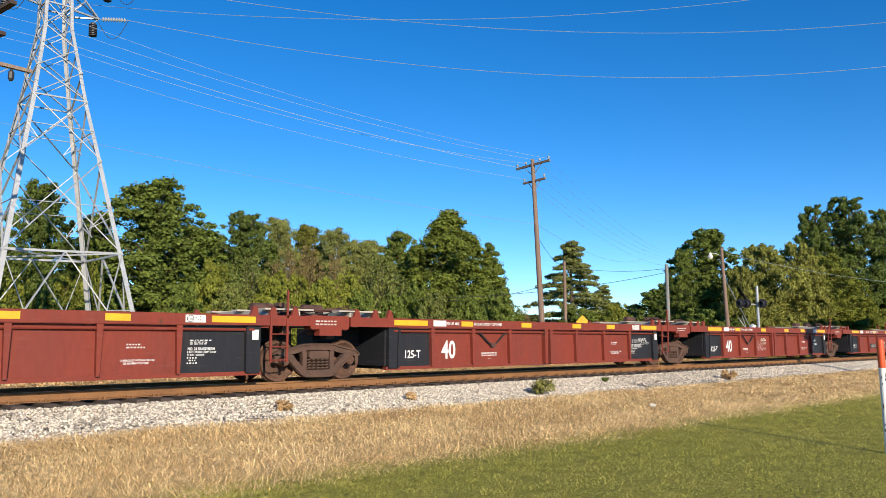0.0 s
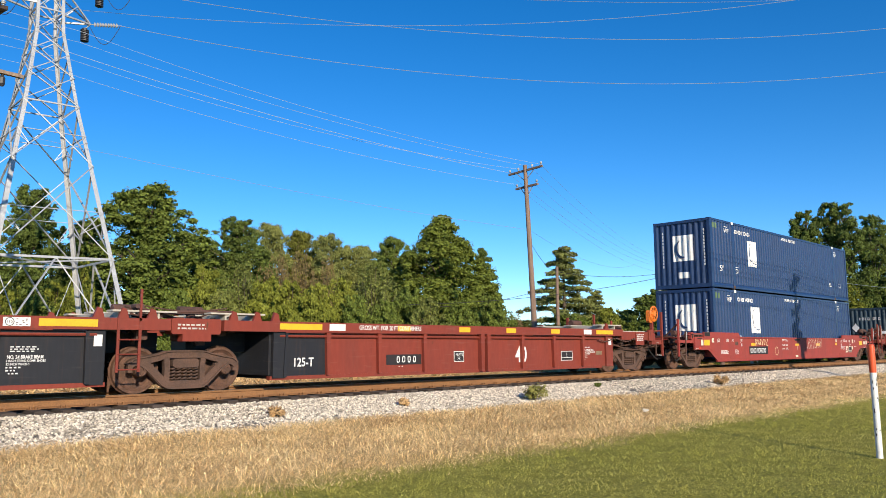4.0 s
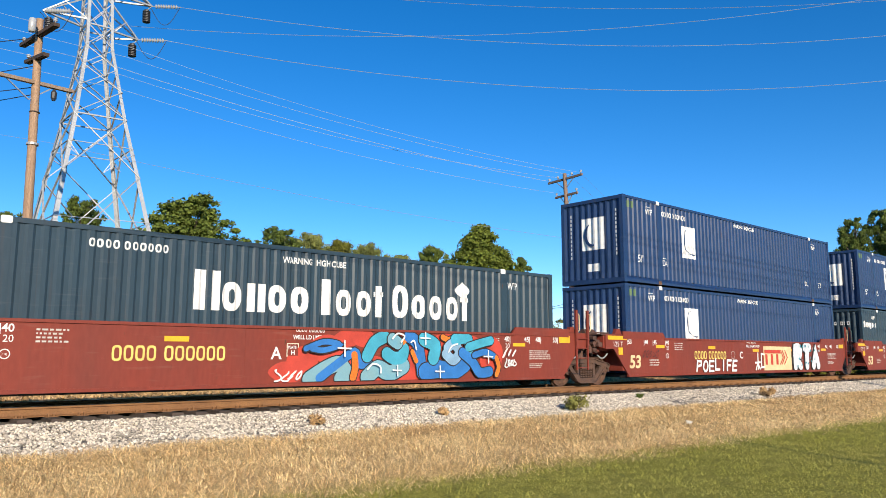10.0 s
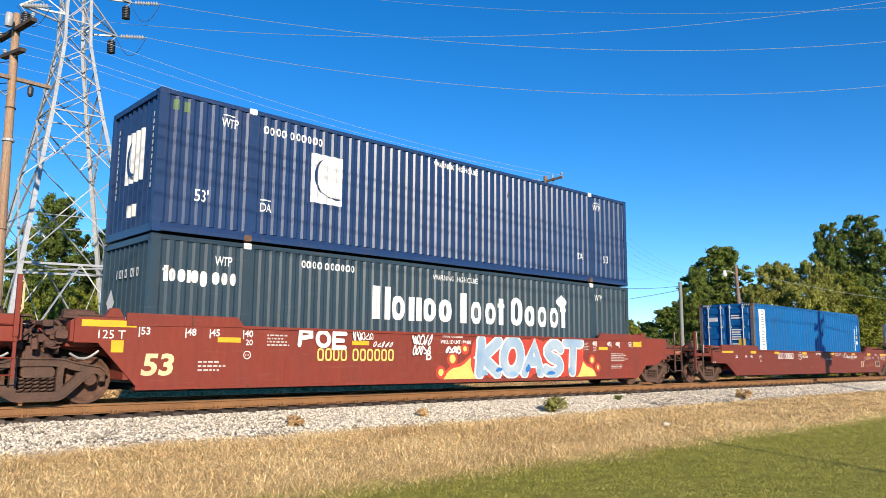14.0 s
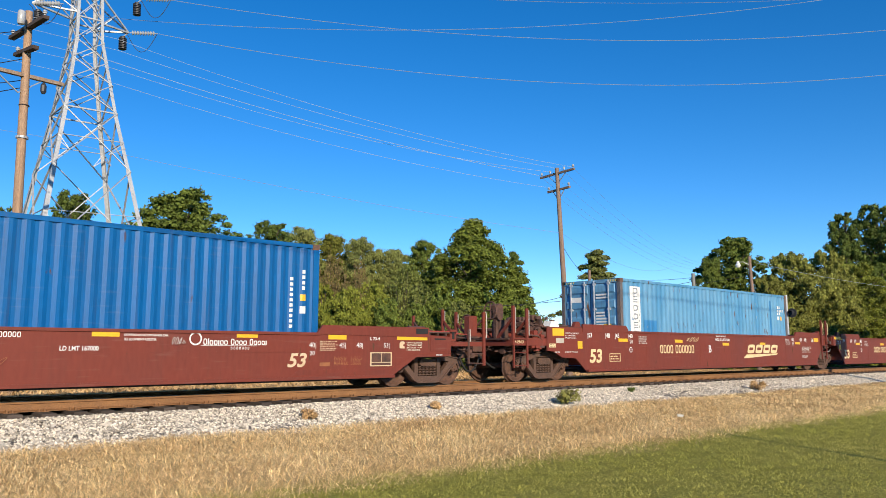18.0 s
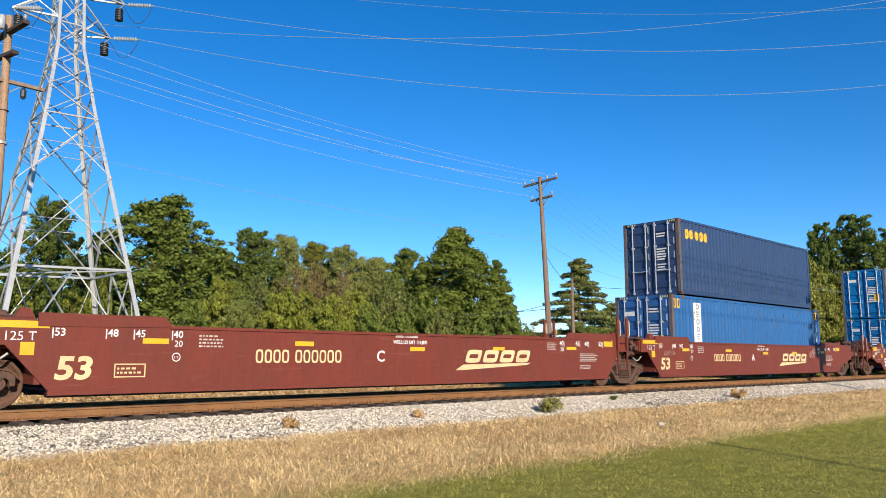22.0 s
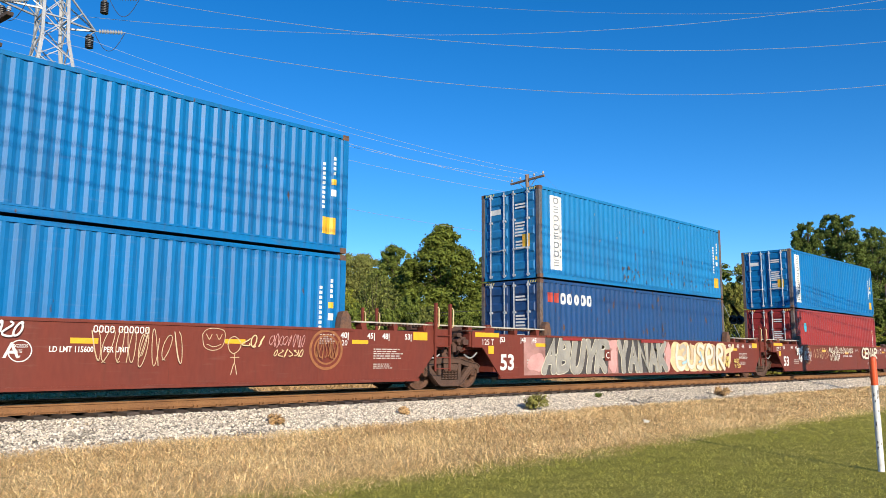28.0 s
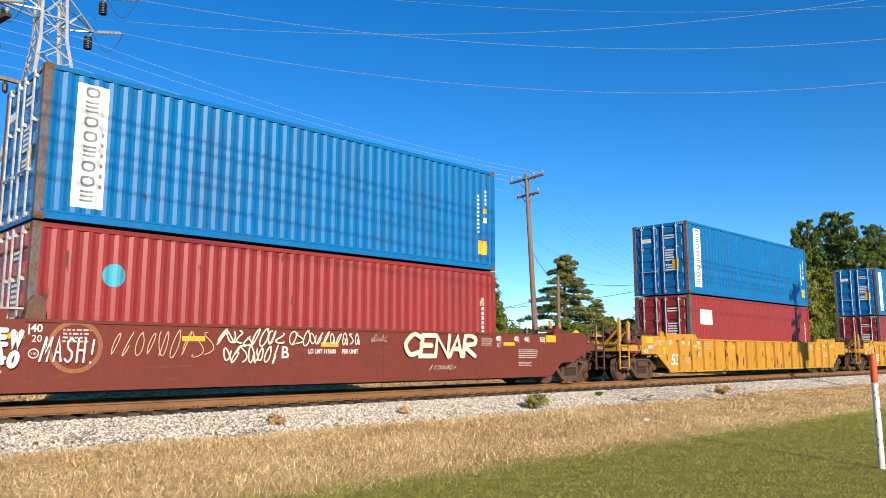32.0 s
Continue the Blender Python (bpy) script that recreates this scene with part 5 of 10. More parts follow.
    if end_unit:
        for sy in (-1, 1):
            part("end_rail", Acc().box(7.35, 9.3, sy * 1.41 - 0.06, sy * 1.41 + 0.06, 1.10, 1.385), car_red, car)
            part("end_beam", Acc().box(9.3, 10.06, sy * 1.41 - 0.055, sy * 1.41 + 0.055, 0.95, 1.11), car_red, car)
            part("corner_upright", Acc().box(9.97, 10.05, sy * 1.46 - 0.035, sy * 1.46 + 0.035, 0.54, 2.12), car_red, car)
            part("hand_rail", Acc().tube([(9.4, sy * 1.44, 1.42), (9.98, sy * 1.44, 1.44)], 0.022, 6), car_red, car)
            part("step_post", Acc().box(9.56, 9.60, sy * 1.46 - 0.02, sy * 1.46 + 0.02, 0.55, 1.0), grime, car)
            part("rung", Acc().tube([(9.58, sy * 1.46, 0.58), (10.0, sy * 1.46, 0.56)], 0.015, 5), dim_white, car)
        part("draft_sill", Acc().box(7.3, 10.2, -0.35, 0.35, 0.78, 1.09), grime, car)
        part("cross_beam", Acc().box(9.92, 10.02, -1.34, 1.34, 0.98, 1.12), car_red, car)
        part("cross_deck", Acc().box(7.36, 10.0, -1.33, 1.33, 1.385, 1.415), cream_grey, car, "pale grating deck over the truck")
        part("far_upright", Acc().box(8.2, 8.28, 1.38, 1.46, 1.02, 1.95), car_red, car)
        part("brake_stand", Acc().prism([(9.02, 1.08), (9.46, 1.08), (9.44, 1.28), (9.36, 1.32), (9.36, 1.78), (9.27, 1.78), (9.27, 1.48), (9.06, 1.46)], -1.52, -1.42), car_red, car, "red stand of the hand brake")
        part("brake_rigging", tangle(Acc(), 1, 7.2, 9.9, -1.2, -0.6, 0.9, 1.3, 18, 11, 77), grime, car, "grimy brake pipes and brackets")
        part("end_tank", Acc().bevel_box(10.08, 10.3, 0.4, 0.8, 1.13, 1.70, 0.03), grime, car, "grimy dark brake box")
        wh = Acc().lathe([(-1.60, 0.235), (-1.57, 0.285), (-1.54, 0.235), (-1.57, 0.215), (-1.60, 0.235)], 24, "y", (9.33, 0, 2.04))
        wheel = part("brake_wheel", wh, orange_paint, car, "bright orange hand brake wheel")
        part("hub", Acc().lathe([(-1.61, 0.0), (-1.61, 0.10), (-1.54, 0.14), (-1.54, 0.0)], 14, "y", (9.33, 0, 2.04)), orange_paint, wheel)
        for k in range(8):
            an = 2 * math.pi * k / 8
            part("spoke", Acc().beam((9.33, -1.57, 2.04), (9.33 + 0.235 * math.cos(an), -1.57, 2.04 + 0.235 * math.sin(an)), 0.05, 0.03), orange_paint, wheel)
        part("brake_housing", Acc().bevel_box(9.04, 9.30, -1.54, -1.42, 1.72, 2.16, 0.06), orange_paint, car, "bright orange hand brake housing")
        part("notice_panel", Acc().box(8.22, 8.76, -1.485, -1.475, 0.93, 1.36), car_red, car)
        for k, words in enumerate(("CAR EQUIPPED WITH TWO", "HANDBRAKES RELEASE /", "APPLY HANDBRAKE", "BOTH ENDS OF CAR")):
            lettering(words, 8.25 + (0.0, 0.03, 0.07, 0.05)[k], -1.488, 1.27 - 0.063 * k, 0.055, car, white_paint, 0.002, 0.75)
        lettering("B END", 9.62, -1.468, 1.0, 0.055, car, white_paint, 0.001, 0.85)
        coupler(car, 9.4, 10.3, 1)
        ch = Acc()
        for u in range(16):
            xx = 5.95 + u * 0.14
            ch.box(xx, xx + 0.1, -1.52, -1.49, 1.08 - 0.05 * math.sin(u * 0.7), 1.12 - 0.05 * math.sin(u * 0.7))
        part("chain", ch, grime, car, "rusty chain hung under the sill")
    if not end_unit:
        for s in (-1, 1):
            part("crossover_box", shared(("xb40", s), lambda: Acc().bevel_box(7.38, 8.42, min(s * 1.2, s * 1.5), max(s * 1.2, s * 1.5), 1.16, 1.47, 0.03).box(7.6, 8.2, min(s * 1.3, s * 1.52), max(s * 1.3, s * 1.52), 1.02, 1.16).mesh("crossover_box", car_red)), None, car, "red box between the sills over the truck")
        bars(car, 7.5, -1.506, 1.24, 0.7, 0.14, 2, seed=int(x) + 6)
        part("brake_rigging", shared("rig40", lambda: tangle(Acc(), 1, 6.9, 8.9, -1.2, -0.5, 1.0, 1.75, 20, 10, 5).mesh("brake_rigging", grime)), None, car, "grimy brake pipes and brackets")
    if truck_right:
        truck(car, 8.43 if end_unit else 7.9)
    # plates and stencils
    yy = -1.545
    for xx, w in ((-6.05, 1.1), (-2.7, 0.42), (-0.55, 0.42), (1.35, 0.42), (3.4, 0.42), (5.77, 0.95)) if end_unit else ((-6.05, 1.1), (-3.74, 0.44), (-1.31, 0.44), (1.1, 0.44), (2.93, 0.46), (5.0, 0.98)):
        plate("reflector", car, xx, xx + w, 1.28, 1.41, yy - 0.004, yellow_reflector, "yellow reflective plate")
    for xx, w in ((-4.75, 0.45), (5.08 if end_unit else 4.45, 0.42)):
        plate("notice", car, xx, xx + w, 1.27, 1.42, yy - 0.004, white_paint, "white stencilled notice")
    lettering("40", 1.9 if end_unit else -4.33, -1.404, 0.46, 0.63, car, white_paint, 0.016, 0.80)
    for dx in (-0.17, 0.08):
        part("middle_post", shared(("mid", dx), lambda: Acc().prism([(-0.06, 0.24), (0.06, 0.24), (0.07, 1.23), (-0.07, 1.23)], -1.54, -1.38).mesh("middle_post", car_red)), None, car, at=(dx + (0.55 if end_unit else 0.0), 0, 0))
    if end_unit:
        part("side_end", Acc().box(4.75, 6.72, -1.40, -1.36, 0.26, 1.22), car_red, car)
        part("end_post", Acc().box(6.42, 6.80, -1.47, -1.402, 0.24, 1.225), car_red, car)
        plate("maker_plate", car, 5.91, 6.25, 0.62, 0.74, -1.408, tan_dull, "tarnished metal plate")
        bars(car, 5.24, -1.404, 0.84, 0.44, 0.045, 1, white_paint, seed=81)
        lettering("NO. 24 BRAKE BEAM", 5.23, -1.404, 0.745, 0.075, car, white_paint, 0.002, 0.8)
        lettering("2 INCH TREAD COMP. SHOES", 5.23, -1.404, 0.69, 0.055, car, white_paint, 0.001, 0.85)
        lettering("33 INCH WHEELS", 5.23, -1.404, 0.635, 0.055, car, white_paint, 0.001, 0.85)
        bars(car, 5.23, -1.404, 0.46, 0.26, 0.15, 3, white_paint, seed=82)
        part("far_side_end", Acc().box(4.75, 6.72, 1.36, 1.40, 0.26, 1.22), car_red, car)
        plate("number_plate", car, -2.95, -1.79, 0.46, 0.71, -1.408, black_graffiti, "black panel with white number")
        glyph_bars(car, -2.62, -1.413, 0.51, 0.16, "TTTT", white_paint, 0.5, 0, "number")
        plate("plate_board", car, -0.62, -0.24, 0.50, 0.78, -1.408, white_paint)
        plate("plate_panel", car, -0.60, -0.26, 0.52, 0.76, -1.412, black_graffiti, "small black panel")
        lettering("PLATE", -0.56, -1.4165, 0.66, 0.1, car)
        lettering("H", -0.49, -1.4165, 0.54, 0.14, car)
        lettering("GROSS WT. FOR 20 FT CONTAINERS", -3.9, -1.5505, 1.30, 0.15, car, white_paint, 0.002, 0.8)
        plate("data_panel", car, 4.05, 4.64, 0.46, 0.75, -1.408, white_paint, "two-part stencil panel with a white border")
        for u0, u1, v0, v1 in ((4.07, 4.33, 0.56, 0.735), (4.35, 4.62, 0.56, 0.735), (4.07, 4.62, 0.475, 0.545)):
            plate("panel_field", car, u0, u1, v0, v1, -1.413, black_graffiti)
    lettering("125-T", -5.62, -1.408, 0.48, 0.27, car, white_paint, 0.005, 0.84)
    if not end_unit:
        lettering("52,900 LBS. MAX.", -4.36, yy - 0.003, 1.31, 0.105, car, white_paint, 0.002, 0.72)
        lettering("GROSS WT. FOR 20 FT CONTAINERS", -3.26, yy - 0.003, 1.31, 0.105, car, white_paint, 0.002, 0.64)
        lettering("110", 4.497, yy - 0.0065, 1.32, 0.065, car, black_graffiti)
    if not end_unit:
        bars(car, 4.62, -1.408, 0.83, 0.46, 0.11, 3, white_paint, seed=int(x))
        lettering("NO. 24 BRAKE BEAM", 4.58, -1.408, 0.725, 0.08, car, white_paint, 0.002, 0.78)
        lettering("2 INCH TREAD COMP. SHOES", 4.57, -1.408, 0.668, 0.055, car, white_paint, 0.001, 0.85)
        lettering("33 INCH WHEELS", 4.57, -1.408, 0.612, 0.055, car, white_paint, 0.001, 0.85)
        bars(car, 4.57, -1.408, 0.45, 0.26, 0.15, 3, white_paint, seed=int(x) + 1)
        hose = Acc().tube([(-3.02 + 1.17 * u, -1.46, 1.13 - 0.33 * math.sin(math.pi * u) ** 1.6) for u in [i / 14 for i in range(15)]], 0.026, 6)
        part("air_hose", hose, under_black, car, "black hose hanging in a loop from the pipe", smooth=True)
        part("hose_coupling", Acc().bevel_box(-2.53, -2.34, -1.50, -1.42, 0.74, 0.84, 0.03), grime, car)
        part("round_mark", Acc().lathe([(yy - 0.006, 0.072), (yy - 0.006, 0.060)], 18, "y", (4.55, 0, 1.345)), black_graffiti, car)
        bars(car, 4.65, yy - 0.006, 1.285, 0.2, 0.12, 4, grime, seed=int(x) + 7)
        bars(car, 3.39, -1.404, 0.76, 0.37, 0.11, 2, white_paint, seed=int(x) + 2)
        lettering("CONTROLLED INTERCHANGE CAR", 3.28, -1.404, 0.53, 0.05, car, white_paint, 0.001, 0.82)
        lettering("SEE EQUIPMENT REGISTER", 3.34, -1.404, 0.475, 0.05, car, white_paint, 0.001, 0.82)
    bars(car, -2.83, -1.404, 0.48, 0.62, 0.12, 2, white_paint, seed=int(x) + 3)
    bars(car, -2.55, -1.404, 0.39, 0.18, 0.05, 1, white_paint, seed=int(x) + 4)
    plate("notice", car, *((6.55, 6.71) if end_unit else (5.95, 6.1)), 0.93, 1.14, -1.476, white_paint, "white and yellow notice")
    return car


# ---- containers ----
def corrugation(x0, x1, pitch, depth, slope=0.27):
    """Break points (x, inward offset) of a corrugated wall between x0 and x1."""
    n = max(1, round((x1 - x0) / pitch))
    p = (x1 - x0) / n
    pts = []
    for k in range(n):
        b = x0 + k * p
        pts += [(b, 0.0), (b + (0.5 - slope) * p, 0.0), (b + 0.50 * p, depth), (b + (1 - slope) * p, depth)]
    return pts + [(x1, 0.0)]


def decal(rects, walls, y, mat, parent, name="lettering", label=""):
    """Painted patches that follow the corrugated wall, each a part of its own: rects of (x0, x1, z0, z1)."""
    xs, off = [p[0] for p in walls], [p[1] for p in walls]
    joined = Acc() if name == "round_sticker" else None
    for x0, x1, z0, z1 in rects:
        a = joined or Acc()
        cut = [x0] + [v for v in xs if x0 + 1e-4 < v < x1 - 1e-4] + [x1]
        k = len(a.v)
        for v in cut:
            o = float(np.interp(v, xs, off))
            a.v += [(v, y + o - 0.004, z0), (v, y + o - 0.004, z1)]
        a.f += [(k + 2 * i, k + 2 * i + 2, k + 2 * i + 3, k + 2 * i + 1) for i in range(len(cut) - 1)]
        if joined is None:
            part(name, a, mat, parent, label)
    if joined:
        part(name, joined, mat, parent, label)


def container(x, z, length, mat, label, doors=True, width=2.438, group="stacked containers", seed=0, rusty=True):
    """A shipping container: corrugated walls, rails, posts, corner castings, and doors with locking bars at the near end."""
    H = 2.896
    box = new("shipping_container")
    tagged(box, label, "container", group)
    rolling(box, x)
    box.location.z = z
    hw, l = width / 2, length / 2
    long53 = length > 14
    inner = 6.096 if length > 12.5 else None
    pitch = 0.255 if long53 else 0.278
    ends = [-l + 0.12, l - 0.12]
    key = (length, width, mat.name)
    if inner:
        segs = [(-l + 0.12, -inner - 0.02), (-inner + 0.16, inner - 0.16), (inner + 0.02, l - 0.12)]
    else:
        segs = [(-l + 0.13, l - 0.13)]
    walls = []
    for s in segs:
        walls += corrugation(s[0], s[1], pitch, 0.031, 0.19 if long53 else 0.27)
    zt, zb = H - 0.08, 0.17 if not long53 else 0.20
    for sgn in (-1, 1):
        def wall(sgn=sgn):
            a = Acc()
            for sg in segs:
                pts = corrugation(sg[0], sg[1], pitch, 0.031, 0.19 if long53 else 0.27)
                k = len(a.v)
                for px, o in pts:
                    a.v += [(px, sgn * (hw - 0.012 - o), zb), (px, sgn * (hw - 0.012 - o), zt)]
                a.f += [(k + 2 * i, k + 2 * i + 2, k + 2 * i + 3, k + 2 * i + 1)[::-sgn] for i in range(len(pts) - 1)]
            return a.mesh("side_wall", mat)
        sw = part("side_wall", shared(("wall", sgn) + key, wall), None, box)
        def rails(sgn=sgn):
            y0, y1 = sorted((sgn * (hw - 0.06), sgn * hw))
            if long53:
                a = Acc().box(-l + 0.1, l - 0.1, y0, y1, 0.016, 0.09)
                h, i, o = sgn * (hw - 0.06), sgn * (hw - 0.05), sgn * hw
                a.add([(-l + 0.1, o, 0.09), (l - 0.1, o, 0.09), (l - 0.1, i, 0.235), (-l + 0.1, i, 0.235), (-l + 0.1, h, 0.09), (l - 0.1, h, 0.09)], [(0, 1, 2, 3)[::-sgn], (4, 5, 2, 3)[::sgn]])
                return a.mesh("bottom_rail", mat)
            a = Acc().box(-l + 0.1, l - 0.1, y0, y1, 0.014, 0.034)
            a.box(-l + 0.1, l - 0.1, y0 + (0.012 if sgn < 0 else 0), y1 - (0.012 if sgn > 0 else 0), 0.034, zb)
            a.box(-l + 0.1, l - 0.1, y0, y1, zb - 0.025, zb + 0.01)
            return a.mesh("bottom_rail", mat)
        part("bottom_rail", shared(("rail", sgn) + key, rails), None, box)
        part("top_rail", shared(("trail", sgn) + key, lambda: Acc().box(-l + 0.1, l - 0.1, min(sgn * (hw - 0.06), sgn * hw), max(sgn * (hw - 0.06), sgn * hw), H - 0.095, H - 0.008).mesh("top_rail", mat)), None, box)
        for q in (-1, 1):
            def post(sgn=sgn, q=q):
                a = Acc().box(min(q * l, q * (l - 0.15)), max(q * l, q * (l - 0.15)), min(sgn * hw, sgn * (hw - 0.13)), max(sgn * hw, sgn * (hw - 0.13)), 0.12, H - 0.12)
                return a.mesh("corner_post", worn_post if not long53 and (q < 0 or mat in (pale_blue, chalky_blue, dull_blue)) else mat)
            part("corner_post", shared(("post", sgn, q) + key, post), None, box)
            cx = q * l
            for zz in (0, H - 0.12):
                def casting(sgn=sgn, q=q, zz=zz):
                    return Acc().bevel_box(min(cx, cx - q * 0.178), max(cx, cx - q * 0.178), min(sgn * (hw + 0.003), sgn * (hw - 0.16)), max(sgn * (hw + 0.003), sgn * (hw - 0.16)), zz - 0.004, zz + 0.122, 0.012).mesh("corner_casting", mat if long53 else rust_steel)
                part("corner_casting", shared(("cast", sgn, q, zz) + key, casting), None, box)
            if inner:
                def ipost(sgn=sgn, q=q):
                    a = Acc().box(q * inner - 0.16 if q > 0 else -inner - 0.02, q * inner + 0.02 if q > 0 else -inner + 0.16, min(sgn * hw, sgn * (hw - 0.1)), max(sgn * hw, sgn * (hw - 0.1)), 0.06, H - 0.1)
                    return a.mesh("stacking_post", mat)
                part("stacking_post", shared(("ipost", sgn, q) + key, ipost), None, box)
                for zz in (H - 0.125, 0.0):
                    def icast(sgn=sgn, q=q, zz=zz):
                        return Acc().bevel_box(q * inner - 0.09 - q * 0.07, q * inner + 0.09 - q * 0.07, min(sgn * (hw + 0.012), sgn * (hw - 0.1)), max(sgn * (hw + 0.012), sgn * (hw - 0.1)), zz, zz + 0.13, 0.02).box(q * inner - 0.03 - q * 0.07, q * inner + 0.03 - q * 0.07, min(sgn * (hw + 0.016), sgn * hw), max(sgn * (hw + 0.016), sgn * hw), zz + 0.03, zz + 0.09).mesh("stacking_casting", white_paint if zz > 1 and long53 else rust_steel)
                    part("stacking_casting", shared(("icast", sgn, q, zz) + key, icast), None, box)
    def roof():
        a = Acc()
        n = 40
        for k in range(n):
            b = -l + 0.05 + k * (length - 0.1) / n
            p = (length - 0.1) / n
            for u0, u1, z0, z1 in ((0, .3, 0, 0), (.3, .5, 0, -.02), (.5, .8, -.02, -.02), (.8, 1, -.02, 0)):
                a.add([(b + u0 * p, -hw + 0.05, H - 0.02 + z0), (b + u1 * p, -hw + 0.05, H - 0.02 + z1), (b + u1 * p, hw - 0.05, H - 0.02 + z1), (b + u0 * p, hw - 0.05, H - 0.02 + z0)], [(0, 1, 2, 3)])
        return a.mesh("roof", mat)
    part("roof", shared(("roof",) + key, roof), None, box)
    def base():
        return Acc().box(-l + 0.1, l - 0.1, -hw + 0.12, hw - 0.12, 0.04, 0.15).mesh("floor", under_black)
    part("floor", shared(("base",) + key, base), None, box)
    # far end: a plain corrugated wall
    def endwall(q):
        pts = corrugation(-hw + 0.12, hw - 0.12, 0.25, 0.045)
        a = Acc()
        for py, o in pts:
            a.v += [(q * (l - 0.03 - o), py, 0.14), (q * (l - 0.03 - o), py, H - 0.12)]
        a.f = [(2 * i, 2 * i + 2, 2 * i + 3, 2 * i + 1)[::q] for i in range(len(pts) - 1)]
        a.box(min(q * l, q * (l - 0.1)), max(q * l, q * (l - 0.1)), -hw + 0.1, hw - 0.1, H - 0.13, H - 0.01)
        a.box(min(q * l, q * (l - 0.1)), max(q * l, q * (l - 0.1)), -hw + 0.1, hw - 0.1, 0.0, 0.16)
        return a.mesh("end_wall", mat)
    part("end_wall", shared(("end", 1) + key, lambda: endwall(1)), None, box)
    if not doors:
        ew = part("end_wall", shared(("end", -1) + key, lambda: endwall(-1)), None, box)
        return box, walls, -hw + 0.012
    part("door_header", shared(("dhead",) + key, lambda: Acc().box(-l, -l + 0.1, -hw + 0.1, hw - 0.1, H - 0.13, H - 0.01).mesh("door_header", mat)), None, box)
    part("door_sill", shared(("dsill",) + key, lambda: Acc().box(-l, -l + 0.1, -hw + 0.1, hw - 0.1, 0.0, 0.14).mesh("door_sill", mat)), None, box)
    hazard = Acc()
    for k in range(4):
        for c in (-1, 1):
            hazard.add([(-l - 0.004, c * (hw - 0.2 - k * 0.1), H - 0.1), (-l - 0.004, c * (hw - 0.2 - k * 0.1) - 0.05, H - 0.1), (-l - 0.004, c * (hw - 0.2 - k * 0.1) - 0.08, H - 0.03), (-l - 0.004, c * (hw - 0.2 - k * 0.1) - 0.03, H - 0.03)], [(0, 1, 2, 3)])
    part("warning_stripe", shared(("haz", length), lambda: hazard.mesh("warning_stripe", yellow_graffiti)), None, box)
    for c in (-1, 1):
        def leaf_mesh(c=c):
            y0, y1 = sorted((c * 0.012, c * (hw - 0.13)))
            a = Acc().box(-l + 0.03, -l + 0.08, y0, y1, 0.15, H - 0.14)
            for z0 in (0.25, 0.80, 1.35, 1.90, 2.42):
                a.add([(-l + 0.03, y0 + 0.08, z0), (-l + 0.03, y1 - 0.08, z0), (-l + 0.03, y1 - 0.08, z0 + 0.32), (-l + 0.03, y0 + 0.08, z0 + 0.32),
                       (-l - 0.005, y0 + 0.11, z0 + 0.06), (-l - 0.005, y1 - 0.11, z0 + 0.06), (-l - 0.005, y1 - 0.11, z0 + 0.26), (-l - 0.005, y0 + 0.11, z0 + 0.26)],
                      [(4, 7, 6, 5), (0, 4, 5, 1), (1, 5, 6, 2), (2, 6, 7, 3), (3, 7, 4, 0)])
            return a.mesh("door", mat)
        d = part("door", shared(("door", c) + key, leaf_mesh), None, box, "ribbed steel door leaf, shut")
        for yy in (0.2, 0.78):
            def lock(c=c, yy=yy):
                a = Acc().tube([(-l - 0.035, c * yy, 0.06), (-l - 0.035, c * yy, H - 0.05)], 0.024, 6)
                for zz in (0.12, 0.95, 1.9, H - 0.16):
                    a.box(-l - 0.05, -l + 0.03, c * yy - 0.05, c * yy + 0.05, zz - 0.035, zz + 0.035)
                a.beam((-l - 0.06, c * yy, 0.95), (-l - 0.06, c * (yy - 0.42 if yy > 0.5 else yy + 0.36), 0.93), 0.03)
                return a.mesh("locking_bar", bar_steel, True)
            part("locking_bar", shared(("lock", c, yy, length), lock), None, d, "pale galvanised locking bar with handle")
    # stencils on the doors
    rng = random.Random(seed)
    st = Acc()
    for yy0, zz, n, w in ((-0.75, 2.35, 2, 0.5), (-0.75, 1.75, 5, 0.5), (-0.72, 1.15, 3, 0.45)):
        for k in range(n):
            lw = w * rng.uniform(0.7, 1.0)
            st.add([(-l - 0.012, yy0 + w, zz - k * 0.1), (-l - 0.012, yy0 + w - lw, zz - k * 0.1), (-l - 0.012, yy0 + w - lw, zz - k * 0.1 + 0.055), (-l - 0.012, yy0 + w, zz - k * 0.1 + 0.055)], [(0, 1, 2, 3)])
    tagged(part("stencil", st, white_paint, box), kind="stuff")
    return box, walls, -hw + 0.012


# ---- the train, from its head to its tail ----
WELL = 0.36      # floor of the well above the rail
TOP = WELL + 2.945


FITTED = {}


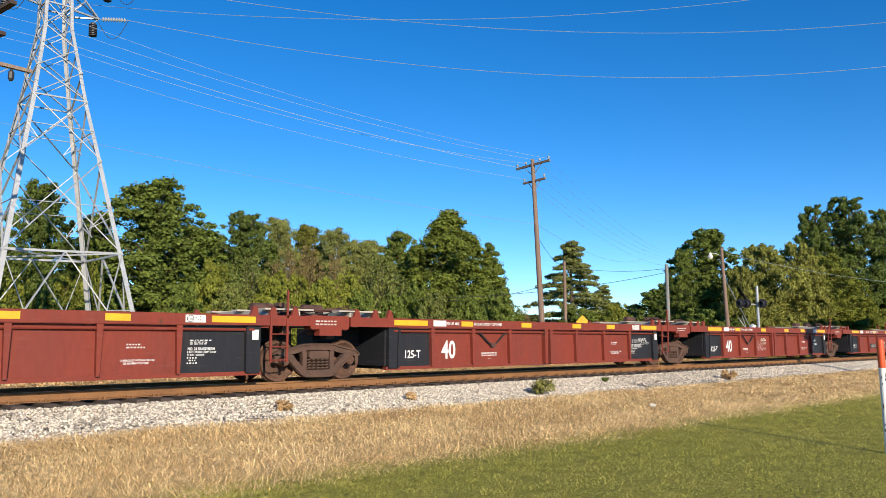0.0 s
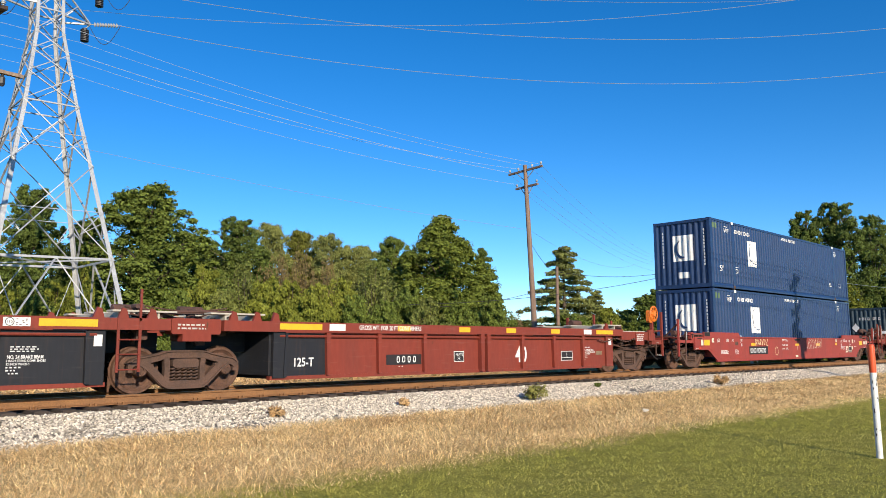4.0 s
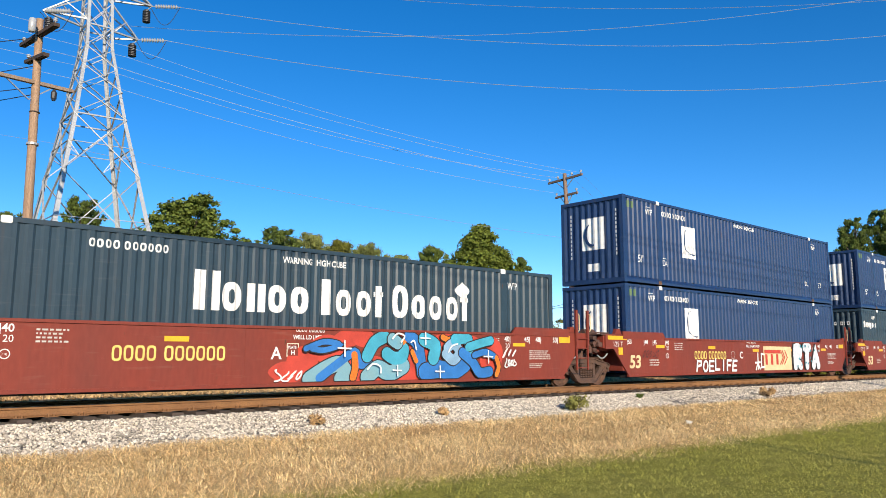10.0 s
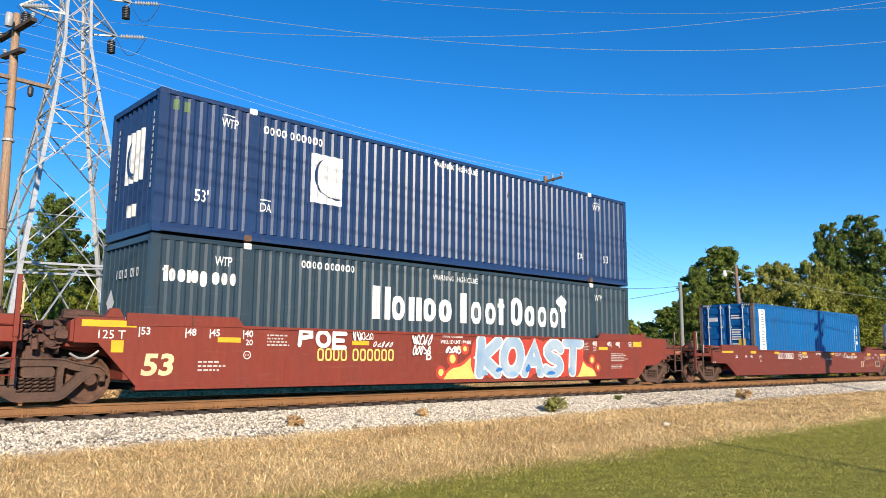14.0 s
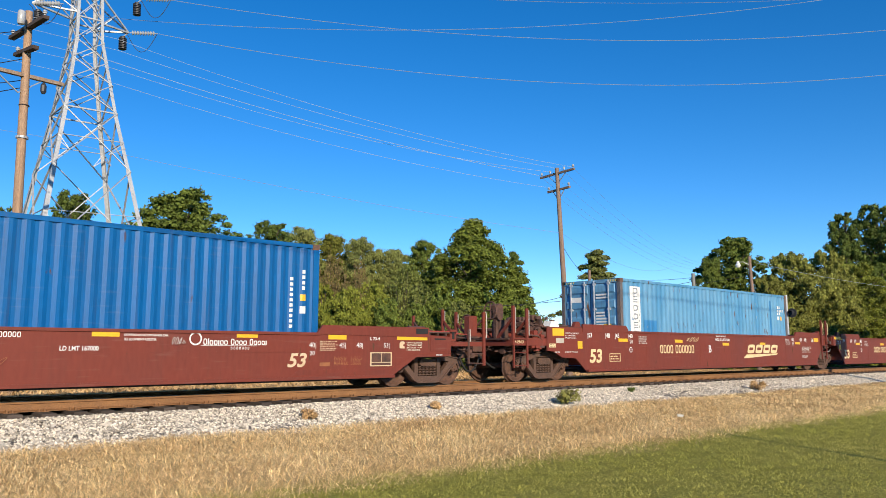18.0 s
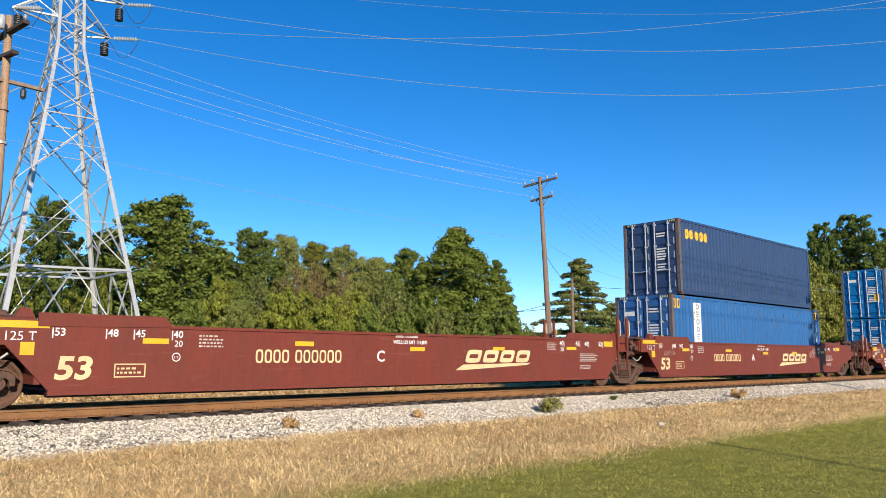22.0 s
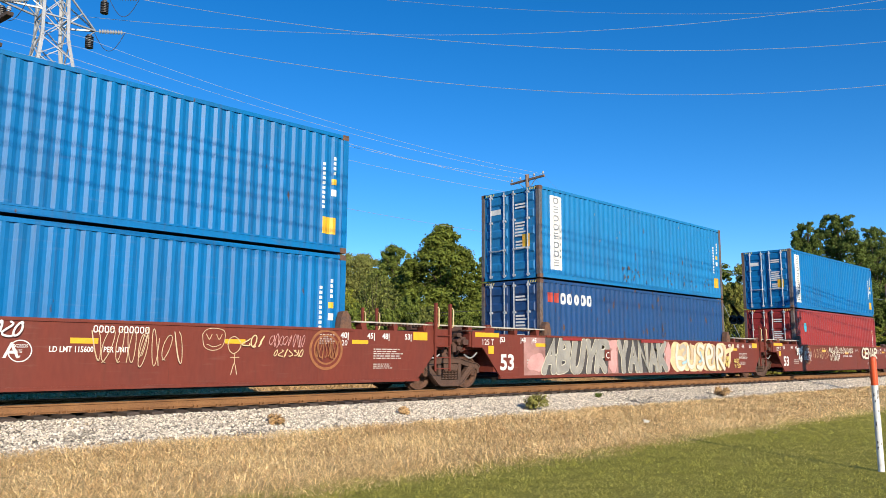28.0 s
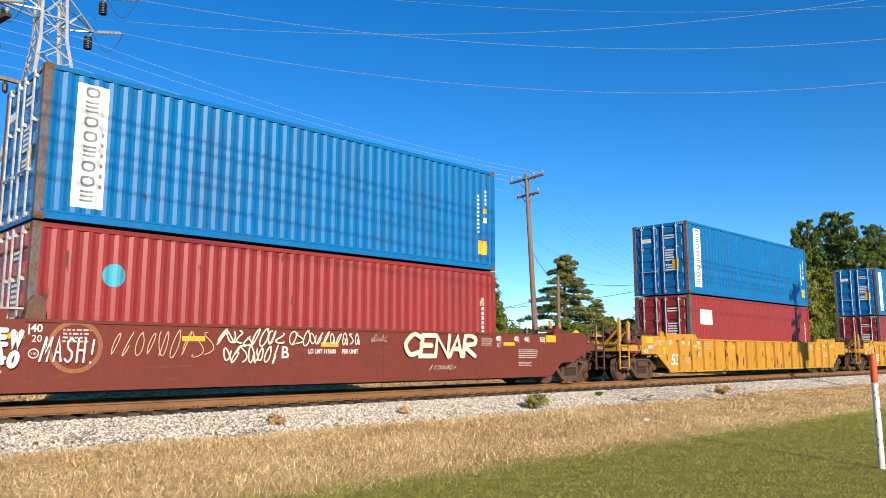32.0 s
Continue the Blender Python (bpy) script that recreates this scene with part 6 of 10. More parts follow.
def decal_text(words, x, z, size, walls, y, parent, mat=None, squeeze=1.0):
    """Built-in font painted on a corrugated wall: cut at the folds and laid on them."""
    mat = mat or white_paint
    key = (words, round(x, 2), round(size, 2), mat.name, len(walls), squeeze)
    if key not in FITTED:
        bm = bmesh.new()
        bm.from_mesh(text_mesh(words, size, mat, 0.004))
        for v in bm.verts:
            v.co.x = v.co.x * squeeze + x
        lo, hi = min(v.co.x for v in bm.verts), max(v.co.x for v in bm.verts)
        xs, off = [p[0] for p in walls], [p[1] for p in walls]
        for c in xs:
            if lo < c < hi:
                bmesh.ops.bisect_plane(bm, geom=bm.verts[:] + bm.edges[:] + bm.faces[:], plane_co=(c, 0, 0), plane_no=(1, 0, 0))
        for v in bm.verts:
            v.co.y = float(np.interp(v.co.x, xs, off)) - 0.004
        me = bpy.data.meshes.new("lettering")
        bm.to_mesh(me)
        bm.free()
        me.materials.append(mat)
        FITTED[key] = me
    return part("lettering", FITTED[key], None, parent, at=(0, y, z))


def laid(a, walls, y, parent, mat, name, label="", key=None):
    """Flat shapes cut at the folds of a corrugated wall and laid on them."""
    if key is None or key not in FITTED:
        bm = bmesh.new()
        vs = [bm.verts.new((p[0], 0, p[2])) for p in a.v]
        for f in a.f:
            bm.faces.new([vs[i] for i in f])
        lo, hi = min(p[0] for p in a.v), max(p[0] for p in a.v)
        xs, off = [p[0] for p in walls], [p[1] for p in walls]
        for c in xs:
            if lo < c < hi:
                bmesh.ops.bisect_plane(bm, geom=bm.verts[:] + bm.edges[:] + bm.faces[:], plane_co=(c, 0, 0), plane_no=(1, 0, 0))
        for v in bm.verts:
            v.co.y = float(np.interp(v.co.x, xs, off)) - 0.004
        me = bpy.data.meshes.new(name)
        bm.to_mesh(me)
        bm.free()
        me.materials.append(mat)
        if key is None:
            return part(name, me, None, parent, label, at=(0, y, 0))
        FITTED[key] = me
    return part(name, FITTED[key], None, parent, label, at=(0, y, 0))


WIDTHS = {"I": 0.40, "l": 0.24, "o": 0.60, "i": 0.26, "O": 0.66, "t": 0.30, "p": 0.58, "j": 0.22, " ": 0.24}


def shape_row(word, x0, x1, z, h, weight, walls, y, parent, mat, name, label=""):
    """A row of plain loops and bars of the size and weight of painted letters, from x0 to x1: O and I stand tall, o and i are low, p hangs below."""
    k = (x1 - x0) / sum(WIDTHS[c] for c in word)
    x = x0
    for c in word:
        w = WIDTHS[c] * k
        a, g = Acc(), 0.07 * k
        if c in "Oop":
            ring_shape(a, x + g, x + w - g, z - (0.2 * h if c == "p" else 0), z + h * (1.0 if c == "O" else 0.74), weight, 0, 0, 24, 0.8)
        elif c != " ":
            bar_shape(a, x + g, x + g + (weight * 1.15 if c != "I" else w - 2 * g), z, z + h * (0.74 if c == "i" else 0.92 if c == "t" else 1.0), 0)
            if c == "t":
                bar_shape(a, x, x + w, z + h * 0.6, z + h * 0.74, 0)
        if a.v:
            laid(a, walls, y, parent, mat, name, label, (c, round(x, 2), round(z, 2), round(h, 2), mat.name, len(walls)))
        x += w


def logo_53(box, walls, y, end_logo=True):
    """White square with a dark hook on side and end, and small white stencils."""
    decal([(-4.5, -3.65, 1.08, 2.23)], walls, y, white_paint, box, "logo", "white square logo panel")
    hook = Acc()
    pts = [(-3.98 + 0.40 * math.cos(radians(d)), 1.72 + 0.46 * math.sin(radians(d)), 0.012 + 0.075 * math.sin(math.pi * min(1.0, k / 13))) for k, d in enumerate(range(118, 262, 10))] + [(-3.85, 1.22, 0.045), (-3.68, 1.235, 0.04)]
    for i, (px, pz, w) in enumerate(pts):
        dx, dz = px + 3.98, pz - 1.72
        n = math.hypot(dx, dz)
        hook.v += [(px + dx / n * w * 0.5, 0, pz + dz / n * w * 0.5), (px - dx / n * w * 0.5, 0, pz - dz / n * w * 0.5)]
    hook.f = [(2 * i, 2 * i + 1, 2 * i + 3, 2 * i + 2) for i in range(len(pts) - 1)]
    laid(hook, walls, y - 0.004, box, navy, "logo_mark", "dark blue curved stroke on the white square", ("hook", len(walls)))
    shape_row("oooo oooooo", -5.76, -4.2, 2.42, 0.24, 0.035, walls, y, box, white_paint, "number")
    decal_text("WARNING  HIGH CUBE", -0.72, 2.60, 0.19, walls, y, box, None, 0.8)
    for words, px, pz, size, sq in (("53'", -7.25, 0.70, 0.36, 0.75), ("DA", -5.77, 0.69, 0.27, 0.75), ("WTP", -6.72, 2.38, 0.27, 0.62), ("WTP", 6.25, 2.36, 0.27, 0.62), ("53'", 6.75, 0.68, 0.33, 0.75), ("DA", 5.38, 0.69, 0.27, 0.75)):
        decal_text(words, px, pz, size, walls, y, box, None, sq)
    decal([(-5.76, -5.5, 0.93, 0.955), (-6.7, -6.43, 2.62, 2.645), (6.27, 6.6, 2.6, 2.625)], walls, y, white_paint, box, "stencil")
    for px in (-7.78, -7.55):
        decal([(px, px + 0.11, 2.5, 2.72)], walls, y, green_notice, box, "notice", "small green notice")
    if end_logo:
        l = 16.15 / 2
        pts = corrugation(-1.295 + 0.12, 1.295 - 0.12, 0.25, 0.045)
        xs, of = [p[0] for p in pts], [p[1] for p in pts]
        for a0, a1, z0, z1 in ((-0.5, 0.42, 1.15, 2.25), (-0.28, 0.2, 0.42, 0.68)):
            e = Acc()
            cut = [a0] + [v for v in xs if a0 < v < a1] + [a1]
            for v in cut:
                o = float(np.interp(v, xs, of))
                e.v += [(-l + 0.03 + o - 0.005, v, z0), (-l + 0.03 + o - 0.005, v, z1)]
            e.f += [(2 * i + 2, 2 * i, 2 * i + 1, 2 * i + 3) for i in range(len(cut) - 1)]
            part("end_logo", shared(("el", z0), lambda: e.mesh("end_logo", white_paint)), None, box, "white panel on the end wall")
        st = Acc()
        for k in range(11):
            for yy in (-0.98, 0.9):
                zz = 2.35 - k * 0.145
                st.add([(-l + 0.022, yy, zz), (-l + 0.022, yy - 0.055, zz), (-l + 0.022, yy - 0.055, zz + 0.1), (-l + 0.022, yy, zz + 0.1)], [(0, 1, 2, 3)])
        tagged(part("end_stencil", shared("est", lambda: st.mesh("end_stencil", white_paint)), None, box), kind="stuff")
        h = Acc()
        for k, dg in enumerate(range(115, 295, 12)):
            c, sn, t = math.cos(radians(dg)), math.sin(radians(dg)), 0.015 + 0.045 * math.sin(math.pi * k / 15)
            h.v += [(-l + 0.012, -0.04 - (0.3 + t) * c, 1.68 + (0.38 + t) * sn), (-l + 0.012, -0.04 - (0.3 - t) * c, 1.68 + (0.38 - t) * sn)]
        h.f = [(2 * i, 2 * i + 1, 2 * i + 3, 2 * i + 2) for i in range(14)]
        part("end_logo_mark", shared("elm", lambda: h.mesh("end_logo_mark", navy)), None, box)


def navy_box(x, z):
    b, w, y = container(x, z, 16.15, navy, "dark navy corrugated steel container with white square logo", False, 2.59, "navy containers")
    logo_53(b, w, y)
    return b


def slate_box(x, z):
    b, w, y = container(x, z, 16.15, slate, "dark slate-grey corrugated container with large white lettering", False, 2.59, "slate containers")
    shape_row("Iloiioo Ioot Oooot", -2.74, 4.72, 1.44, 0.80, 0.15, w, y, b, white_paint, "large_lettering", "large white painted shape")
    shape_row("tooiop ooo", -7.8, -6.22, 1.98, 0.34, 0.07, w, y, b, white_paint, "address_lettering")
    shape_row("oooo oooooo", -4.7, -3.2, 2.50, 0.22, 0.033, w, y, b, white_paint, "number")
    decal_text("WARNING  HIGH CUBE", -0.72, 2.53, 0.19, w, y, b, None, 0.8)
    decal_text("WTP", -6.72, 2.38, 0.27, w, y, b, None, 0.62)
    decal_text("WTP", 6.25, 2.36, 0.27, w, y, b, None, 0.62)
    laid(Acc().add([(4.25, 0, 2.22), (4.53, 0, 1.98), (4.81, 0, 2.22), (4.53, 0, 2.46)], [(0, 1, 2, 3)]), w, y, b, white_paint, "diamond", "small white diamond", "diamond")
    l = 16.15 / 2
    for yy, zz, word, h in ((0.5, 2.1, "ioio oio", 0.24), (0.45, 1.05, "Ioiioo", 0.34), (0.45, 0.6, "Ioot Ooot", 0.34)):
        for k, c in enumerate(word):
            a0, top = yy - k * 0.155, zz + h * (1.0 if c in "IOl" else 0.74)
            if c == " ":
                continue
            e = Acc()
            for u0, u1, z0, z1 in (((0.0, 0.05, zz, top),) if c in "iIt" else ((0.0, 0.035, zz, top), (0.085, 0.12, zz, top), (0.035, 0.085, zz, zz + 0.045), (0.035, 0.085, top - 0.045, top))):
                e.add([(-l + 0.02, a0 - u0, z0), (-l + 0.02, a0 - u1, z0), (-l + 0.02, a0 - u1, z1), (-l + 0.02, a0 - u0, z1)], [(0, 1, 2, 3)])
            part("end_lettering", e, white_paint, b)
    part("end_diamond", Acc().add([(-l + 0.015, 0.75, 1.35), (-l + 0.015, 0.52, 1.62), (-l + 0.015, 0.75, 1.92), (-l + 0.015, 0.98, 1.62)], [(0, 1, 2, 3)]), white_paint, b, "white diamond on the end wall")
    return b


green_notice = surface("dull_green_notice", (0.10, 0.17, 0.07), 0.6, bump=0.05)
grey_letter = surface("grey_lettering", (0.22, 0.24, 0.27), 0.6, bump=0)


def tall_panel(b, w, y, x0, letters=8, z0=0.29, z1=2.66, width=0.58):
    decal([(x0, x0 + width, z0, z1)], w, y, white_paint, b, "name_panel", "tall white name panel on the side")
    st = (z1 - z0) / (letters + 0.3)
    decal([(x0 + width - 0.1, x0 + width - 0.05, z0 + 0.4 + 0.2 * k, z0 + 0.47 + 0.2 * k) for k in range(6)], w, y - 0.003, grey_letter, b, "name_letters")
    for k in range(letters):
        zz = z1 - (k + 0.95) * st
        a = Acc()
        if k % 3 == 1:
            for dz in (0.08, 0.38, 0.68):
                bar_shape(a, x0 + 0.15, x0 + width - 0.20, zz + st * dz, zz + st * (dz + 0.12), 0)
        else:
            ring_shape(a, x0 + 0.14, x0 + width - 0.18, zz + st * 0.08, zz + st * 0.80, 0.042, 0, 0, 18, 0.8)
        laid(a, w, y - 0.003, b, grey_letter, "name_letters", "", ("tall", k, round(x0, 2), len(w)))


def sea_box(x, z, mat, label, seed, length=12.192, panel=True, rows=False):
    b, w, y = container(x, z, length, mat, label, True, 2.438, "blue containers", seed)
    l = length / 2
    if panel:
        tall_panel(b, w, y, -l + 0.60 + (1.02 if length > 13 else 0))
    r = []
    if rows:
        for row, (z0, n) in enumerate(((2.30, 4), (2.16, 6), (2.04, 4))):
            r += [(l - 0.90 + 0.1 * k, l - 0.835 + 0.1 * k, z0, z0 + 0.1) for k in range(n)]
        decal([(l - 0.86, l - 0.70, 1.82, 1.97)], w, y, white_paint, b, "notice", "white square sticker")
        decal([(l - 0.58, l - 0.45, 1.81, 1.97)], w, y, yellow_reflector, b, "notice", "yellow square sticker")
    else:
        decal([(l - 0.70, l - 0.32, 0.42, 0.82)], w, y, yellow_reflector, b, "notice", "yellow notice near the corner")
        decal([(l - 0.46, l - 0.32, 1.62, 1.76)], w, y, yellow_reflector, b, "notice", "small yellow sticker")
        decal([(l - 0.46, l - 0.32, 1.34, 1.50)], w, y, white_paint, b, "notice", "small white sticker")
        r += [(l - 0.72, l - 0.65, 1.02 + k * 0.115, 1.09 + k * 0.115) for k in range(10)]
        r += [(l - 0.42, l - 0.35, 1.86 + k * 0.12, 1.94 + k * 0.12) for k in range(4)]
    decal(r, w, y, white_paint, b, "number")
    n = Acc()
    for y0, y1, z0, z1, kind in ((0.35, 0.82, 2.15, 2.32, 0),):
        n.add([(-l - 0.012, y1, z0), (-l - 0.012, y0, z0), (-l - 0.012, y0, z1), (-l - 0.012, y1, z1)], [(0, 1, 2, 3)])
    part("door_plate", n, white_paint, b)
    m = Acc().add([(-l - 0.013, -0.55, 1.0), (-l - 0.013, -0.85, 1.0), (-l - 0.013, -0.85, 1.4), (-l - 0.013, -0.55, 1.4)], [(0, 1, 2, 3)])
    part("door_notice", m, yellow_reflector, b, "orange-yellow notice on the door")
    return b, w, y


def red_box(x, z, seed):
    b, w, y = container(x, z, 12.192, box_red, "brick-red corrugated container with shut doors", True, 2.438, "red containers", seed)
    r = []
    for k in range(9):
        r.append((5.55, 5.63, 1.0 + k * 0.13, 1.09 + k * 0.13))
    decal(r, w, y, white_paint, b, "number")
    decal([(5.45, 5.6, 1.9, 2.05)], w, y, yellow_graffiti, b, "notice")
    return b, w, y


SHORT = "empty brick-red short well car with black ends on the track"
well_car_40(-13.73, SHORT)
well_car_40(2.07, SHORT)
s40 = well_car_40(17.87, "empty brick-red short well car, white tag on its black end")
scrawl(s40, 4.95, 5.5, 0.86, 0.99, white_paint, 5, 0.014, 91, y=-1.409)
scrawl(s40, 5.1, 5.65, 0.77, 0.85, white_paint, 5, 0.008, 92, y=-1.409)
s41 = well_car_40(33.68, "empty brick-red short well car with chalky tags on one panel")
for k, (a0, a1, z0, z1, w) in enumerate(((-1.6, -1.1, 0.5, 0.98, 0.014), (-1.45, -0.95, 0.42, 0.75, 0.010), (-1.1, -0.55, 0.86, 1.0, 0.016), (-1.05, -0.6, 0.72, 0.84, 0.012), (-1.0, -0.6, 0.5, 0.6, 0.009))):
    scrawl(s41, a0, a1, z0, z1, pink_graffiti if k < 2 else cream_white, 5, w, 93 + k, y=-1.406)
well_car_40(49.5, "empty brick-red short well car with an orange brake wheel", True, True)

c890 = well_car_53(71.96, car_orange_red, "faded orange-red well car loaded with two navy containers", "free", "free", (-9.56, 9.65), truck_right=True, low=0.25, style="far")
navy_box(72.05, WELL)
navy_box(72.05, TOP)

c888a = well_car_53(95.75, car_red, "brown-red well car with a blue graffiti piece and one slate container", "free", "joint", letter="A")
slate_box(95.68, WELL)
c888c = well_car_53(115.35, car_red, "brown-red well car with white graffiti letters and two navy containers", letter="C")
navy_box(115.4, WELL)
navy_box(115.4, TOP)
c888b = well_car_53(134.95, car_red, "brown-red well car with yellow and white graffiti", "joint", "free", truck_right=True, letter="B")
slate_box(134.98, WELL)
navy_box(134.98, TOP)

c727 = well_car_53(158.3, car_brown, "low mineral-brown well car loaded with one deep blue container", "free", "free", (-9.56, 9.65), truck_right=True, low=0.23, style="right")
sea_box(158.48, WELL, deep_blue, "deep blue container with a tall white name panel", 1)

B1 = "dark brown-red well car with cream lettering"
c255b = well_car_53(182.2, car_brown, B1 + " and a pale blue container", "free", "joint", letter="B")
pb, pw, py = sea_box(182.17, WELL, pale_blue, "sun-faded pale blue container with a white name panel", 2, rows=True)
decal([(-4.75, -4.0, 0.62, 1.55)], pw, py, faded_patch, pb, "repainted_patch", "darker blue repainted patch")
decal([(4.55, 4.72, 0.5, 2.6)], pw, py, faded_patch, pb, "repainted_patch", "darker blue repainted strip")
c255c = well_car_53(201.78, car_brown, B1 + ", empty", letter="C")
c255a = well_car_53(221.35, car_brown, B1 + " and two stacked containers", "joint", "free", truck_right=True, letter="A")
lb, lw, ly = sea_box(221.4, WELL, mid_blue, "worn rust-spotted blue container longer than the one above", 3, 13.716)
for lx in (-6.72, 6.3):
    decal([(lx, lx + 0.2, 2.40, 2.76), (lx + 0.26, lx + 0.48, 2.40, 2.76)], lw, ly, yellow_reflector, lb, "height_notice", "yellow height notice")
    decal_text("45", lx - 0.05 + (0.02 if lx > 0 else 0), 1.55, 0.42, lw, ly, lb, None, 0.8) if lx > 0 else None
    decal([(lx + 0.06, lx + 0.13, 2.46, 2.7), (lx + 0.33, lx + 0.41, 2.46, 2.7)], lw, ly - 0.003, black_graffiti, lb, "notice_mark")
sb, sw, sy = container(221.35, TOP, 12.192, indigo, "dull indigo container with yellow lettering and shut doors", True, 2.438, "blue containers", 7)
shape_row("ooooo", -5.66, -3.80, 2.16, 0.50, 0.125, sw, sy, sb, yellow_reflector, "name", "yellow painted loop")

c211a = well_car_53(244.74, car_brown, "dark brown-red well car with a cream graffiti block", "free", "joint", letter="A", slant=0.0)
sea_box(244.74, WELL, sea_blue, "bright blue container with a tall white name panel", 4)
sea_box(244.74, TOP, sea_blue, "bright blue container with a tall white name panel", 5)
c211c = well_car_53(264.3, car_brown, "dark brown-red well car covered in grey and cream graffiti", letter="C", slant=0.0)
qb, qw, qy = container(264.3, WELL, 12.192, dull_blue, "dull dark blue container with red and white name lettering", True, 2.438, "blue containers", 8)
shape_row("ooooo", -5.08, -3.3, 2.16, 0.48, 0.10, qw, qy, qb, white_paint, "name", "white painted loop")
decal([(-5.7, -5.43, 2.2, 2.5), (-5.38, -5.14, 2.2, 2.5)], qw, qy, red_graffiti, qb, "name_mark")
ub, _, uy = sea_box(264.3, TOP, chalky_blue, "bright blue container with a tall white name panel", 6)
c211b = well_car_53(283.86, car_brown, "dark brown-red well car scrawled with white graffiti tags", "joint", "free", truck_right=True, letter="B", slant=0.0)
rb, rw, ry = red_box(283.86, WELL, 9)
decal([(-4.63 + 0.22 * math.sin(a0), -4.63 + 0.22 * math.sin(a0 + 0.157), 2.02 - 0.22 * math.cos(a0 + 0.078), 2.02 + 0.22 * math.cos(a0 + 0.078)) for a0 in [-1.57 + 0.157 * k for k in range(20)]], rw, ry, cyan_graffiti, rb, "round_sticker", "round sky-blue sticker on the side")
sea_box(283.86, TOP, sea_blue, "bright blue container with a tall white name panel", 10)

well_car_53(307.4, car_yellow, "yellow ribbed well car loaded with blue over red containers", "free", "free", (-9.5, 9.5), True, "", True, True)
rb2, rw2, ry2 = red_box(307.4, WELL, 11)
decal([(-5.2, -4.2, 1.75, 2.35)], rw2, ry2, white_paint, rb2, "name_plate")
sea_box(307.4, TOP, sea_blue, "bright blue container with a tall white name panel", 12)
well_car_53(330.75, car_yellow, "yellow ribbed well car loaded with blue over red containers", "free", "free", (-9.5, 9.5), True, "", True, True)
red_box(330.75, WELL, 13)
sea_box(330.75, TOP, sea_blue, "bright blue container with a tall white name panel", 14)


# ---- car names, numbers and graffiti ----
MY = SIDE_Y - 0.005
tan_graffiti = surface("tan_spray_paint", (0.56, 0.40, 0.24), 0.6, second=(0.66, 0.52, 0.36), scale=3.0, bump=0.05)
pale_cyan = surface("pale_cyan_spray_paint", (0.36, 0.56, 0.62), 0.6, bump=0.05)
steel_graffiti = surface("grey_blue_spray_paint", (0.40, 0.48, 0.54), 0.6, second=(0.16, 0.30, 0.48), scale=1.4, bump=0.05)
teal_grey = surface("teal_grey_spray_paint", (0.20, 0.36, 0.40), 0.6, second=(0.12, 0.34, 0.46), scale=2.0, bump=0.05)
teal_paint = surface("teal_spray_paint", (0.05, 0.30, 0.36), 0.6, bump=0.05)
silver_white = surface("silver_white_spray_paint", (0.70, 0.72, 0.74), 0.5, second=(0.50, 0.53, 0.57), scale=5.0, bump=0.05)
charcoal_graffiti = surface("charcoal_spray_paint", (0.055, 0.05, 0.048), 0.6, second=(0.10, 0.09, 0.085), scale=2.0, bump=0.05)
grey_fill = surface("warm_grey_spray_paint", (0.36, 0.34, 0.29), 0.6, second=(0.22, 0.21, 0.19), scale=2.0, bump=0.05)
NUMBER = "TTTT TTTTTT"


def car_number(car, mat):
    glyph_bars(car, -4.3, MY, 0.80, 0.285, NUMBER, mat, 0.11, 0.0, "number")


for c in (c888a, c888c, c888b):
    car_number(c, yellow_graffiti)
for c in (c255b, c255c, c255a):
    car_number(c, cream_paint)
    for k in range(4):
        lx = 1.80 + 0.66 * k
        part("logo_block", ring_shape(Acc(), lx, lx + 0.56, 0.79, 1.13, 0.115, MY, 0.42, 16, 0.4), cream_paint, c)
    part("logo_swoosh", Acc().add([(1.48, MY, 0.60), (1.75, MY, 0.60), (4.3, MY, 0.72), (4.45, MY, 0.78), (1.75, MY, 0.74)], [(0, 1, 2, 3, 4)]), cream_paint, c, "cream slanting swoosh")
glyph_bars(c211a, 0.3, MY, 1.28, 0.13, NUMBER, white_paint, 0.14, 0, "number")
# the two low cars
HAND = [(0.0, 0.02), (0.04, 0.0), (0.17, 0.0), (0.17, 0.05), (0.12, 0.07), (0.12, 0.10), (0.17, 0.12), (0.17, 0.17), (0.13, 0.19), (0.04, 0.18), (0.0, 0.15)]


def low_marks(c, size, rows):
    """Load lines, and the two-part data panel, of a low car."""
    for words, xx in (("|53", -8.18), ("|48", -7.39), ("|45", -6.90), ("|40", -6.12), ("40|", 5.90), ("45|", 6.68), ("48|", 7.15), ("53|", 7.92)):
        lettering(words, xx, MY, rows, size, c)
    for xx in (-6.06, 5.92):
        lettering("20", xx, MY, rows - 0.17, size * 0.85, c)
    part("crease", Acc().box(-8.0, 8.0, MY + 0.001, SIDE_Y, 0.850, 0.858), car_orange_red if c is c890 else car_brown, c)


